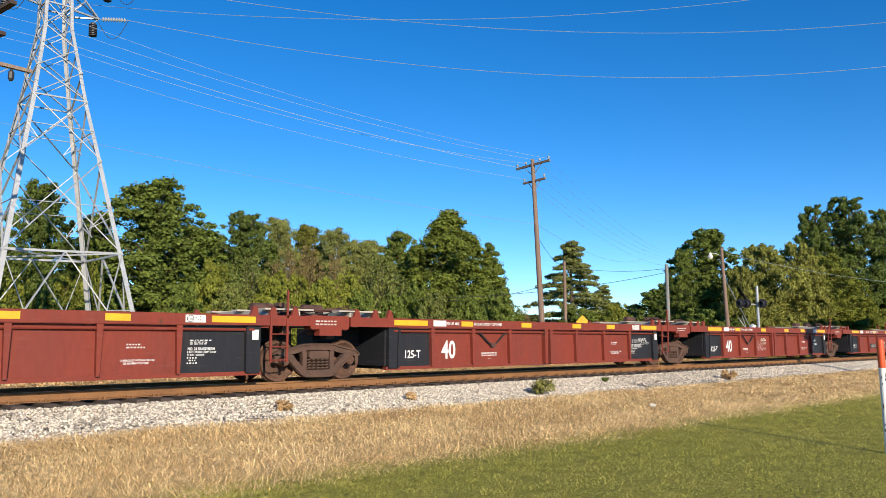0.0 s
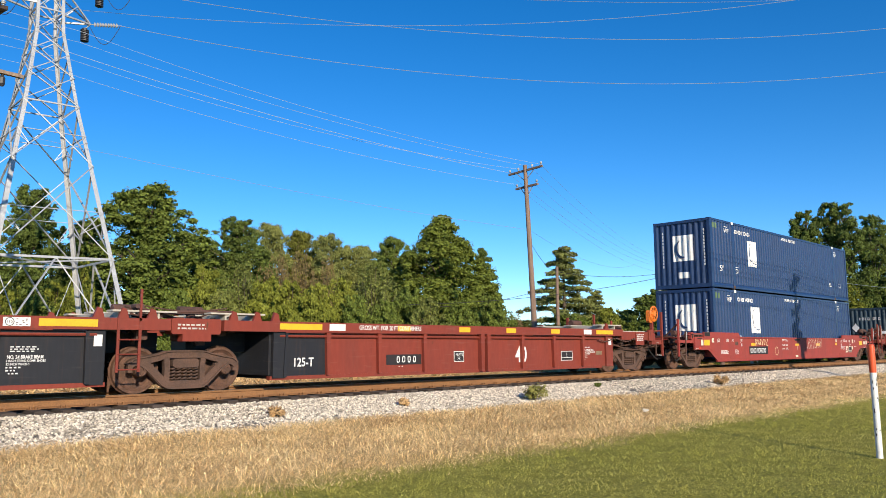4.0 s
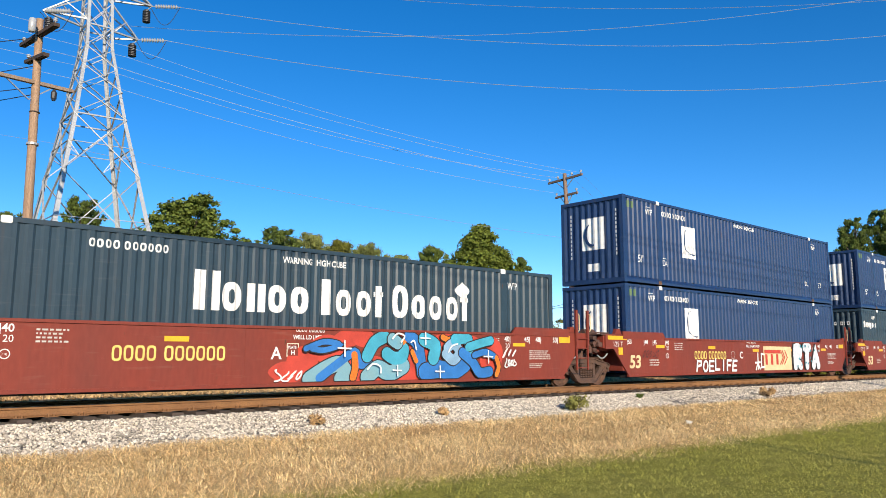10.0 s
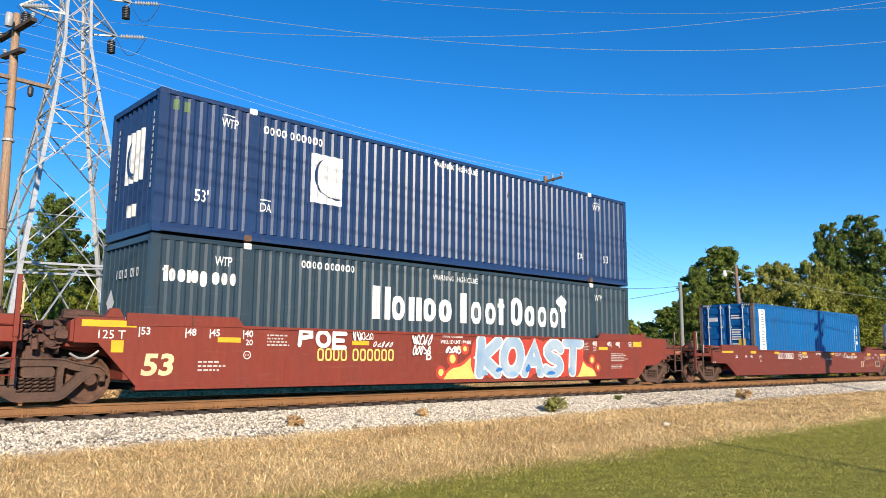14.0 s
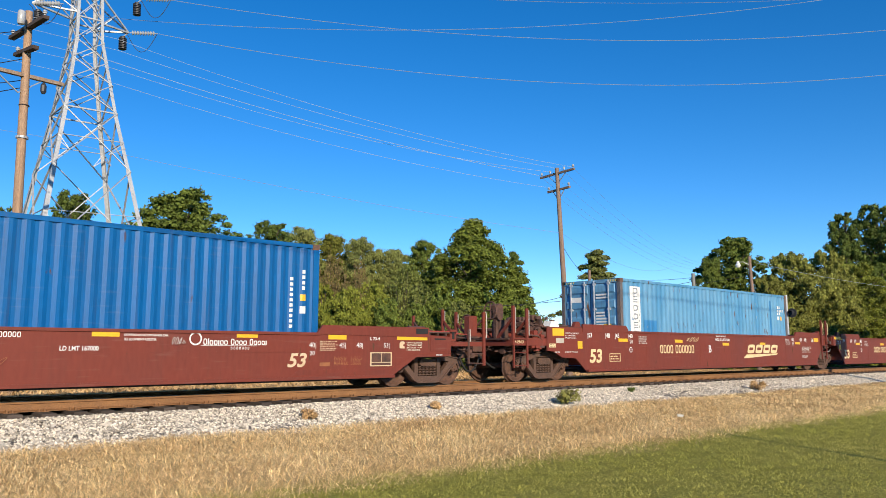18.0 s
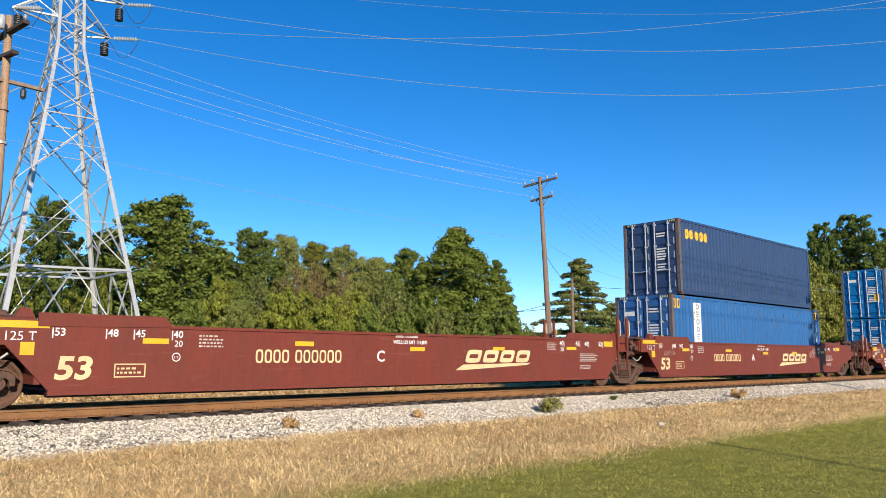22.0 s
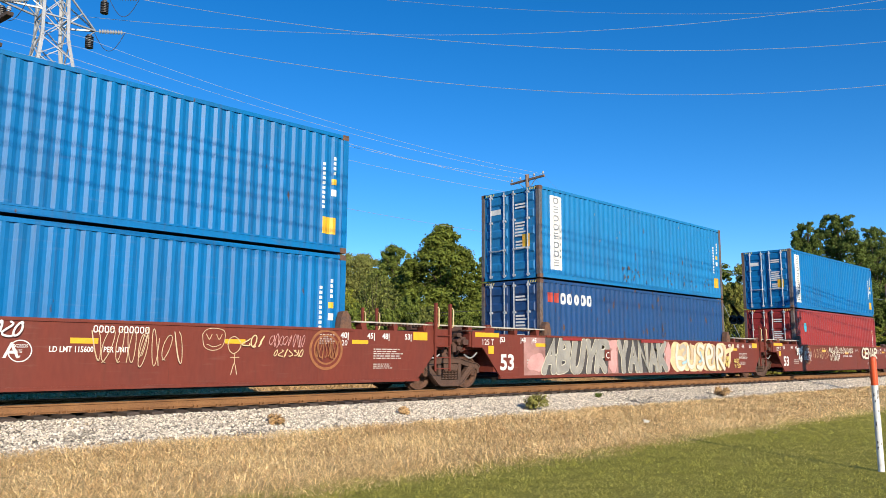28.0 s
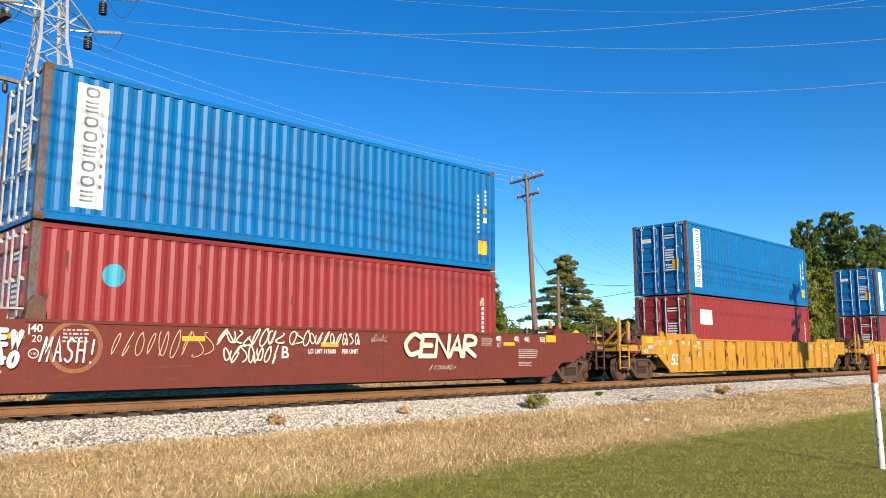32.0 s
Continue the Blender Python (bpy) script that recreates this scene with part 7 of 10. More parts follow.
low_marks(c890, 0.18, 1.05)
low_marks(c727, 0.15, 0.96)
for x0, x1, z0, z1 in ((8.80, 9.30, 0.90, 1.12), (-9.30, -8.82, 0.91, 1.13), (-5.05, -4.57, 0.89, 1.01), (-0.24, 0.22, 0.88, 0.98), (2.38, 2.87, 0.88, 0.99), (5.08, 5.32, 0.91, 1.02)):
    plate("reflector", c890, x0, x1, z0, z1, MY - 0.002, yellow_reflector, "yellow reflective plate")
for x0, x1, z0, z1 in ((-9.27, -8.35, 1.14, 1.235), (-6.87, -6.39, 1.13, 1.235), (-4.67, -4.2, 1.14, 1.24), (-1.80, -1.33, 1.125, 1.235), (1.42, 1.90, 1.14, 1.245), (4.20, 4.67, 1.15, 1.25), (6.39, 6.87, 1.135, 1.235), (8.32, 9.27, 1.14, 1.235)):
    plate("reflector", c727, x0, x1, z0, z1, MY - 0.002, yellow_reflector, "yellow reflective plate")
for c, x0, x1, z0, z1, rim in ((c890, 7.09, 7.54, 0.52, 0.83, cream_white), (c727, 7.54, 8.17, 0.53, 0.85, tan_graffiti)):
    frame_plate = plate("data_panel", c, x0, x1, z0, z1, MY - 0.001, rim, "two-part stencil panel with a pale border")
    for u0, u1, v0, v1 in ((0.06, 0.49, 0.3, 0.93), (0.52, 0.94, 0.3, 0.93), (0.06, 0.94, 0.07, 0.25)):
        plate("panel_field", frame_plate, x0 + u0 * (x1 - x0), x0 + u1 * (x1 - x0), z0 + v0 * (z1 - z0), z0 + v1 * (z1 - z0), MY - 0.005, black_graffiti if c is c890 else grime)
lettering("53", 6.62, MY, 0.53, 0.42, c890, cream_white, 0.018, 0.95, 0.08)
lettering("53", 5.36, MY, 0.55, 0.40, c727, tan_graffiti, 0.010, 1.15, 0.25)
lettering("L 73-4", 7.14, MY, 0.89, 0.11, c890, white_paint, 0.003, 1.1)
lettering("L 73-4", 7.53, MY, 1.13, 0.10, c727, white_paint, 0.002, 1.1)
for c, x0, z0, k, mat in ((c890, 7.64, 1.02, 1.05, cream_white), (c890, -8.64, 1.02, 1.05, cream_white), (c727, 8.40, 0.94, 0.9, tan_graffiti)):
    part("strap_mark", Acc().prism([(x0 + k * u, z0 + k * v) for u, v in HAND], MY - 0.002, MY), mat, c, "pale stencilled strap mark")
for x0, x1, z0, z1, mat in ((8.88, 9.28, 1.27, 1.425, under_black), (-9.26, -8.80, 1.27, 1.425, under_black)):
    plate("black_patch", c890, x0, x1, z0, z1, SIDE_Y - 0.025, mat, "black painted patch on the raised corner")
plate("black_patch", c890, -0.27, 0.37, 1.12, 1.235, MY - 0.001, under_black, "black painted patch")
plate("black_patch", c727, 8.90, 9.28, 1.29, 1.42, SIDE_Y - 0.025, under_black, "black painted patch on the raised corner")
for x0, x1, z0, z1 in ((9.42, 9.79, 0.95, 1.10), (9.86, 10.02, 0.94, 1.14), (-9.58, -9.40, 0.91, 1.13), (-0.24, 0.03, 0.345, 0.44), (5.15, 5.32, 1.07, 1.21), (7.60, 7.76, 0.67, 0.84)):
    plate("notice", c890, x0, x1, z0, z1, MY - 0.024 if abs(x0) > 9 else MY - 0.001, cream_white, "small cream notice")
    bars(c890, x0 + 0.02, MY - 0.026 if abs(x0) > 9 else MY - 0.003, z0 + 0.02, x1 - x0 - 0.04, z1 - z0 - 0.04, 3, grime, int(x0 * 10) + 200)
plate("notice", c890, -9.72, -9.57, 0.77, 0.86, MY - 0.012, red_graffiti, "small red notice")
for c in (c890, c727):
    lettering("JACK HERE", 9.55, MY - 0.01, 0.765, 0.045, c, white_paint, 0.001, 0.95)
    lettering("JACK HERE", -10.0, MY - 0.01, 0.765, 0.045, c, white_paint, 0.001, 0.95)
for words, xx, z in (("LD LMT", -1.76, 0.87), ("162800", -1.36, 0.87), ("LT WT", -1.77, 0.71), ("57100", -1.32, 0.71)):
    lettering(words, xx, MY, z, 0.105, c890, white_paint, 0.003, 0.85)
bars(c890, -1.76, MY, 1.08, 0.68, 0.11, 2, white_paint, 301)
bars(c890, 5.88, MY, 0.67, 0.72, 0.18, 4, white_paint, 302)
bars(c890, 6.28, MY, 1.06, 0.45, 0.18, 4, white_paint, 303)
bars(c890, -7.89, MY, 0.56, 0.75, 0.16, 4, white_paint, 304)
bars(c890, -6.64, MY, 0.54, 0.37, 0.2, 5, white_paint, 305)
bars(c890, 8.0, MY, 0.80, 0.4, 0.05, 1, white_paint, 306)
plate("notice", c890, -6.58, -6.30, 0.91, 1.06, MY - 0.001, grime, "dark framed notice")
plate("number_plate", c890, -5.26, -3.36, 0.52, 0.86, MY, black_graffiti, "black panel with white number")
glyph_bars(c890, -5.16, MY - 0.004, 0.59, 0.2, NUMBER, white_paint, 0.13, 0, "number")
part("round_mark", Acc().lathe([(MY, 0.19), (MY, 0.165)], 20, "y", (-2.41, 0, 0.65)), cream_paint, c890)
scrawl(c890, -4.77, -3.46, 0.88, 1.2, cream_paint, 6, 0.03, 3)
tag_word(c890, "KAYUNA", 1.3, 3.1, 0.74, 1.22, 0.022, cream_white, None, 0, (0, 0), 0.0, 0.05, 0.3, "thin pale brushed tag letter", 8)
bar_mark = Acc()
bar_shape(bar_mark, -0.08, -0.03, 0.68, 0.84, MY - 0.001, 0.2)
part("tally_mark", bar_mark, cream_white, c890)
# the mineral-brown low car
for k, words in enumerate(("2 INCH HF COMP SHOES", "TM-22029 BRAKE BEAMS", "SPRG 7 OC D-5 3 IC O-5", "2 OC B-432 2 IC B-433")):
    lettering(words, 8.62, MY, 1.06 - 0.058 * k, 0.048, c727, cream_white, 0.001, 0.92)
part("round_mark", Acc().lathe([(MY, 0.175), (MY, 0.158)], 22, "y", (-2.07, 0, 1.06)), white_paint, c727)
for k, words in enumerate(("EXCEEDS", "PLATE", "H")):
    lettering(words, (-2.20, -2.16, -2.095)[k], MY - 0.002, (1.085, 1.02, 0.945)[k], 0.062, c727, white_paint, 0.001, 0.85)
plate("name_plate", c727, -1.81, -1.22, 0.99, 1.075, MY - 0.001, cream_white, "narrow cream name panel")
bars(c727, -1.78, MY - 0.003, 1.0, 0.55, 0.065, 1, grime, 311)
glyph_bars(c727, -4.35, MY, 0.92, 0.255, "TTT TTTTT", white_paint, 0.11, 0, "number")
glyph_bars(c727, -0.29, MY, 1.11, 0.095, "TTT TTTTT", white_paint, 0.11, 0, "number")
lettering("LD LMT 167000", 0.90, MY, 0.89, 0.115, c727, white_paint, 0.002, 0.85)
lettering("CONTROLLED INTERCHANGE CAR", 1.98, MY, 1.155, 0.06, c727, white_paint, 0.001, 0.85)
lettering("SEE EQUIPMENT REGISTER", 1.98, MY, 1.075, 0.06, c727, white_paint, 0.001, 0.85)
part("round_mark", Acc().lathe([(MY, 0.13), (MY, 0.10)], 20, "y", (3.34, 0, 1.12)), white_paint, c727)
glyph_bars(c727, 3.50, MY, 1.0, 0.125, "Tlaaiaa Taaa Taaai", white_paint, 0.1, 0, "name")
glyph_bars(c727, 4.08, MY, 0.91, 0.055, "TTTTTTT", white_paint, 0.5, 0, "name")
plate("name_rule", c727, 3.45, 4.66, 0.982, 0.990, MY, white_paint)
bars(c727, 6.18, MY, 0.88, 0.48, 0.23, 6, tan_graffiti, 312)
bars(c727, 6.55, MY, 0.56, 0.4, 0.2, 7, rust_tag, 313)
bars(c727, 7.0, MY, 0.56, 0.36, 0.2, 7, rust_tag, 314)
plate("notice", c727, 6.18, 6.44, 0.55, 0.63, MY - 0.001, rust_tag, "small faded orange notice")
scrawl(c727, 2.85, 3.12, 1.0, 1.15, dim_white, 4, 0.01, 61)
scrawl(c727, -1.2, 0.1, 0.48, 0.82, rust_tag, 5, 0.006, 62)
# blue and red piece
cloud = random.Random(5)
for k, (cx, cz, rx, rz) in enumerate(((-0.75, 0.55, 0.42, 0.22), (-0.35, 0.8, 0.4, 0.3), (0.75, 1.28, 0.36, 0.2), (1.2, 1.3, 0.34, 0.2), (1.3, 0.6, 0.7, 0.35), (2.6, 0.8, 0.8, 0.55), (4.0, 1.2, 0.9, 0.28), (5.3, 0.9, 0.42, 0.5), (0.3, 1.05, 0.5, 0.3))):
    c = Acc()
    blob(c, cx, cz, rx, rz, MY - 0.002 - 0.0004 * k, cloud, 24, 0.1)
    part("red_cloud", clip_z(c, 0.34, 1.46), red_graffiti, c888a, "bright red sprayed cloud")


def fat_strokes(car, rows, layer=0.012, rim=None):
    """Overlapping fat painted strokes, each with a dark outline: colour, width, points."""
    for k, (mat, w, pts) in enumerate(rows):
        y = SIDE_Y - layer - 0.0045 * k
        line = smooth_line(pts, 5)
        out = part("letter_outline", brush([line], w + 0.05, y, 0.335, 1.465), rim or black_graffiti, car)
        part("letter_fill", brush([line], w, y - 0.005, 0.35, 1.45), mat, out, "fat sprayed letter stroke with an outline")


fat_strokes(c888a, (
    (teal_grey, 0.34, [(-0.2, 0.40), (0.2, 0.62), (0.55, 0.72), (0.75, 0.5), (0.6, 0.40)]),
    (blue_graffiti, 0.20, [(0.05, 0.42), (0.5, 0.72), (0.95, 0.98), (1.1, 0.72), (1.35, 0.75)]),
    (orange_paint, 0.17, [(0.95, 0.92), (0.98, 0.65), (0.92, 0.42)]),
    (cyan_graffiti, 0.30, [(1.3, 0.9), (1.5, 1.2), (1.78, 1.34)]),
    (teal_grey, 0.36, [(1.3, 0.42), (1.6, 0.62), (1.95, 0.5), (2.35, 0.66)]),
    (cyan_graffiti, 0.30, [(1.85, 0.95), (2.05, 0.85), (2.3, 0.88), (2.35, 1.06)]),
    (orange_paint, 0.14, [(2.15, 1.34), (2.3, 1.22), (2.45, 1.38)]),
    (blue_graffiti, 0.30, [(2.5, 1.36), (2.75, 1.2), (2.85, 0.85), (2.9, 0.5)]),
    (orange_paint, 0.12, [(2.6, 1.0), (2.72, 0.78)]),
    (teal_grey, 0.30, [(2.0, 1.28), (2.15, 1.2)]),
    (blue_graffiti, 0.42, [(3.0, 0.52), (3.45, 0.58), (3.9, 0.52), (4.3, 0.7)]),
    (cyan_graffiti, 0.34, [(2.95, 1.3), (3.3, 1.15), (3.25, 0.85)]),
    (orange_paint, 0.14, [(3.55, 1.36), (3.75, 1.3), (3.95, 1.38)]),
    (blue_wash, 0.26, [(3.65, 0.95), (3.9, 0.8), (4.1, 1.0), (3.9, 1.2), (3.7, 1.1)]),
    (cyan_graffiti, 0.30, [(3.95, 1.3), (4.35, 1.36), (4.45, 1.1)]),
    (blue_graffiti, 0.26, [(4.2, 0.98), (4.55, 0.75), (4.8, 0.48), (5.15, 0.5)]),
    (cyan_graffiti, 0.22, [(4.4, 1.12), (4.8, 1.22), (5.2, 1.3)]),
    (blue_graffiti, 0.16, [(4.6, 0.92), (5.0, 1.0), (5.3, 0.9)]),
    (orange_paint, 0.14, [(5.4, 0.85), (5.48, 0.62), (5.4, 0.42)]),
    (blue_graffiti, 0.12, [(-0.35, 1.05), (0.1, 1.2), (0.5, 1.14), (0.1, 1.02), (-0.2, 1.05)])))
for cx, cz, d in ((0.62, 1.06, 0.17), (2.95, 1.32, 0.15), (2.1, 0.56, 0.12), (3.42, 0.52, 0.14), (5.08, 0.88, 0.16)):
    for q, ln in enumerate(([(cx - d, cz + 0.01), (cx + d, cz)], [(cx + 0.01, cz - d), (cx, cz + d)])):
        part("cross", brush([ln], 0.035, MY - 0.115 - 0.003 * q), white_paint, c888a, "white painted cross")
for pts in ([(1.25, 0.6), (1.4, 0.72), (1.6, 0.66), (1.62, 0.52)], [(1.95, 1.3), (2.1, 1.42), (2.3, 1.36), (2.2, 1.22)], [(3.7, 1.0), (3.8, 1.14), (4.0, 1.2)], [(2.5, 1.22), (2.6, 1.25), (2.66, 1.05)]):
    part("white_stroke", brush([smooth_line(pts)], 0.04, MY - 0.12), white_paint, c888a, "white sprayed highlight stroke")
scrawl(c888a, -1.05, -0.4, 0.36, 0.62, white_paint, 4, 0.035, 5)
scrawl(c888a, 5.68, 6.2, 0.86, 1.1, white_paint, 3, 0.04, 6)
scrawl(c888a, 5.74, 6.2, 0.60, 0.84, white_paint, 4, 0.035, 8)
part("plate_frame", Acc().box(-0.76, -0.47, MY - 0.002, MY, 0.88, 1.16), cream_white, c888a)
part("plate_field", Acc().box(-0.74, -0.49, MY - 0.004, MY - 0.002, 0.90, 1.14), car_red, c888a)
lettering("PLATE", -0.73, MY - 0.006, 1.05, 0.08, c888a, white_paint, 0.002, 0.9)
lettering("H", -0.66, MY - 0.006, 0.92, 0.13, c888a, white_paint, 0.004)
scrawl(c888a, -7.6, -6.9, 1.26, 1.42, black_graffiti, 5, 0.015, 7)
# middle unit: cream panel with red shapes, white letters, a white line of blocks
plate("cream_panel", c888c, 0.78, 3.19, 0.36, 1.30, MY - 0.002, cream_paint, "cream painted panel with red shapes")
yy = MY - 0.009
for pts in ([(0.84, 1.02), (2.26, 1.02), (2.18, 1.16), (0.84, 1.16)], [(0.90, 0.58), (1.08, 0.58), (1.08, 0.99), (0.90, 0.99)], [(1.36, 0.58), (1.54, 0.58), (1.54, 0.99), (1.36, 0.99)], [(1.82, 0.58), (2.00, 0.58), (2.00, 0.99), (1.82, 0.99)],
            [(2.10, 0.58), (2.20, 0.58), (2.48, 0.86), (2.26, 1.16), (2.20, 1.16), (2.40, 0.86)], [(2.26, 0.58), (2.34, 0.58), (2.60, 0.86), (2.40, 1.16), (2.34, 1.16), (2.52, 0.86)], [(2.46, 0.58), (2.56, 0.58), (2.84, 0.86), (2.62, 1.16), (2.56, 1.16), (2.76, 0.86)]):
    part("red_shape", Acc().add([(px, yy, pz) for px, pz in pts], [tuple(range(len(pts)))]), red_graffiti, c888c)
tag_word(c888c, "RTA", 3.34, 5.92, 0.34, 1.47, 0.36, silver_white, black_graffiti, 0.04, (-0.06, -0.02), 0.0, 0.05, 0.05, "fat white graffiti letter with black shadow", 3)
spot = random.Random(4)
for k in range(16):
    c = Acc()
    blob(c, spot.uniform(3.5, 5.8), spot.uniform(0.45, 1.4), spot.uniform(0.03, 0.06), spot.uniform(0.03, 0.06), MY - 0.05 - 0.0006 * k, spot, 12, 0.3, 0.3)
    part("teal_spot", c, teal_paint, c888c, "small teal paint spot")
tag_word(c888c, "POELIFE", -4.25, -1.35, 0.36, 0.80, 0.085, white_paint, None, 0, (0, 0), 0.0, 0.16, 0.04, "small white graffiti letter", 8)
part("white_stroke", brush([[(0.05, 0.66), (0.45, 0.68)], [(0.28, 1.02), (0.25, 0.42)], [(0.08, 0.40), (0.25, 0.66), (0.40, 0.42)], [(0.52, 0.5), (0.55, 1.0), (0.78, 0.98)], [(0.48, 0.48), (0.78, 0.5)]], 0.075, MY - 0.012), white_paint, c888c, "white brushed graffiti strokes")
part("round_mark", Acc().lathe([(MY, 0.15), (MY, 0.135)], 20, "y", (-1.62, 0, 0.95)), dim_white, c888c)
scrawl(c888c, -7.5, -6.6, 0.85, 1.1, black_graffiti, 5, 0.015, 13)
# last unit: pale blue letters on red, yellow puddles with bubbles at both sides
cloud = random.Random(9)
for x0, x1, tip in ((-0.5, 0.75, 0.75), (4.95, 5.95, 4.95)):
    top = [(x0 + (x1 - x0) * u, 0.36 + 0.62 * abs((x0 + (x1 - x0) * u - (x0 if tip == x1 else x1)) / (x1 - x0)) ** 0.75 + 0.05 * math.sin(9 * u)) for u in [i / 12 for i in range(13)]]
    for grow, mat, y, nm in ((0.09, red_graffiti, MY - 0.002, "red_rim"), (0.0, yellow_graffiti, MY - 0.006, "yellow_puddle")):
        pts = [(x0 - grow, 0.345), (x1 + grow, 0.345)] + [(px, pz + grow) for px, pz in top[::-1]]
        part(nm, Acc().add([(px, y, pz) for px, pz in pts], [tuple(range(len(pts)))]), mat, c888b, "pale yellow painted puddle with red rim")
for k, (cx, cz, r) in enumerate(((-0.6, 0.52, 0.09), (-0.2, 0.86, 0.11), (0.25, 1.12, 0.07), (5.2, 1.1, 0.08), (5.75, 0.85, 0.09), (6.05, 0.62, 0.06))):
    for grow, mat, y in ((0.08, red_graffiti, MY - 0.003), (0.0, yellow_graffiti, MY - 0.009)):
        c = Acc()
        blob(c, cx, cz, r + grow, r + grow, y - 0.0004 * k, cloud, 18, 0.06)
        part("bubble", clip_z(c, 0.34, 1.46), mat, c888b)
for k in range(14):
    c = Acc()
    blob(c, 0.85 + 0.31 * k, 0.9 + 0.05 * math.sin(k * 2.1), 0.42, 0.55, MY - 0.011 - 0.0003 * k, cloud, 20, 0.12)
    part("red_cloud", clip_z(c, 0.345, 1.465), red_graffiti, c888b, "red sprayed ground of the piece")
tag_word(c888b, "KOAST", 0.68, 5.2, 0.35, 1.46, 0.27, steel_graffiti, white_paint, 0.055, (0, 0), 0.006, -0.1, 0.05, "fat pale blue and grey graffiti letter with white rim", 5)
for k, (cx, cz, rx, rz) in enumerate(((0.95, 0.5, 0.12, 0.07), (1.5, 0.58, 0.12, 0.06), (2.1, 0.46, 0.2, 0.06), (2.7, 0.6, 0.1, 0.1), (3.15, 0.5, 0.1, 0.08), (3.7, 0.47, 0.16, 0.06), (4.6, 0.55, 0.08, 0.1))):
    c = Acc()
    blob(c, cx, cz, rx, rz, MY - 0.055 - 0.0006 * k, cloud, 16, 0.3)
    part("blue_shade", clip_z(c, 0.36, 1.4), blue_graffiti if k % 2 else blue_wash, c888b, "blue sprayed patch")
tag_word(c888b, "POE", -4.82, -3.5, 1.08, 1.49, 0.10, white_paint, None, 0, (0, 0), 0.0, 0.1, 0.0, "white brushed graffiti letter", 6)
for k, (a0, a1, z0, z1, w) in enumerate(((-1.58, -1.0, 0.95, 1.18, 0.035), (-1.6, -0.95, 1.2, 1.45, 0.035), (-0.47, 0.05, 0.98, 1.2, 0.045), (-3.4, -2.8, 1.26, 1.48, 0.022), (-2.8, -2.2, 1.12, 1.26, 0.022))):
    scrawl(c888b, a0, a1, z0, z1, white_paint, 5, w, 40 + k)
# dark brown-red cars
scrawl(c255b, -2.7, -1.9, 1.2, 1.36, cream_paint, 4, 0.015, 50)
scrawl(c255a, -8.0, -7.3, 1.0, 1.2, dim_white, 5, 0.008, 51)
scrawl(c255a, 4.6, 5.2, 0.9, 1.3, pink_graffiti, 4, 0.02, 52)
# cream bubble block: four swollen lobes that touch, with dark seams
LOBES = [[(-3.95, 1.28), (-3.6, 1.28), (-3.7, 0.95), (-3.85, 0.62), (-3.65, 0.5)], [(-3.2, 1.32), (-3.15, 0.9), (-3.3, 0.5)], [(-2.8, 1.32), (-2.8, 0.9), (-2.85, 0.5)], [(-2.35, 1.3), (-2.3, 0.95), (-2.28, 0.62), (-2.4, 0.5)]]
for k, lobe in enumerate(LOBES):
    rim = part("bubble_outline", brush([smooth_line(lobe)], 0.58, MY - 0.002 - 0.0012 * k, 0.335, 1.47), black_graffiti, c211a, "black spray outline")
    part("bubble_letter", brush([smooth_line(lobe)], 0.44, MY - 0.010 - 0.0012 * k, 0.335, 1.47), cream_white, rim, "cream-white bubble graffiti letter")
part("seam", brush([smooth_line(l) for l in ([(-3.42, 1.42), (-3.38, 1.2), (-3.5, 1.02), (-3.75, 0.98)], [(-2.98, 1.44), (-2.98, 1.2), (-3.1, 1.02), (-3.35, 1.0)], [(-2.55, 1.42), (-2.58, 1.2), (-2.75, 0.95)], [(-3.68, 0.5), (-3.6, 0.7), (-3.45, 0.92)],
                                                        [(-3.4, 0.85), (-3.3, 0.68), (-3.1, 0.72), (-3.05, 0.88)], [(-3.05, 0.9), (-2.88, 0.75), (-2.95, 0.56), (-3.15, 0.52)], [(-2.62, 0.36), (-2.6, 0.65), (-2.58, 0.9)], [(-2.4, 1.0), (-2.3, 0.92), (-2.3, 0.8)], [(-3.4, 0.4), (-3.3, 0.55), (-3.2, 0.4)])], 0.035, MY - 0.03), black_graffiti, c211a, "thin dark painted seam lines")
tag_word(c211a, "40", -4.12, -3.78, 0.62, 0.82, 0.03, black_graffiti, None, 0, (0, 0), 0.03, 0.2)
for k, (a0, a1, z0, z1, m, n, w) in enumerate(((-1.82, -0.86, 1.15, 1.47, white_paint, 6, 0.035), (-7.1, -6.3, 0.85, 1.2, dim_white, 5, 0.012), (-5.9, -5.4, 1.0, 1.25, dim_white, 4, 0.016), (-5.3, -4.9, 1.0, 1.3, dim_white, 4, 0.016), (-4.85, -4.4, 1.05, 1.35, dim_white, 4, 0.016), (0.24, 1.3, 0.7, 1.4, tan_graffiti, 5, 0.014), (1.1, 2.0, 0.65, 1.4, tan_graffiti, 4, 0.014), (3.26, 3.8, 1.05, 1.3, cream_paint, 3, 0.024), (3.9, 4.8, 1.05, 1.35, pink_graffiti, 8, 0.012), (4.0, 4.75, 0.85, 1.02, cream_paint, 6, 0.018))):
    scrawl(c211a, a0, a1, z0, z1, m, n, w, 70 + k)
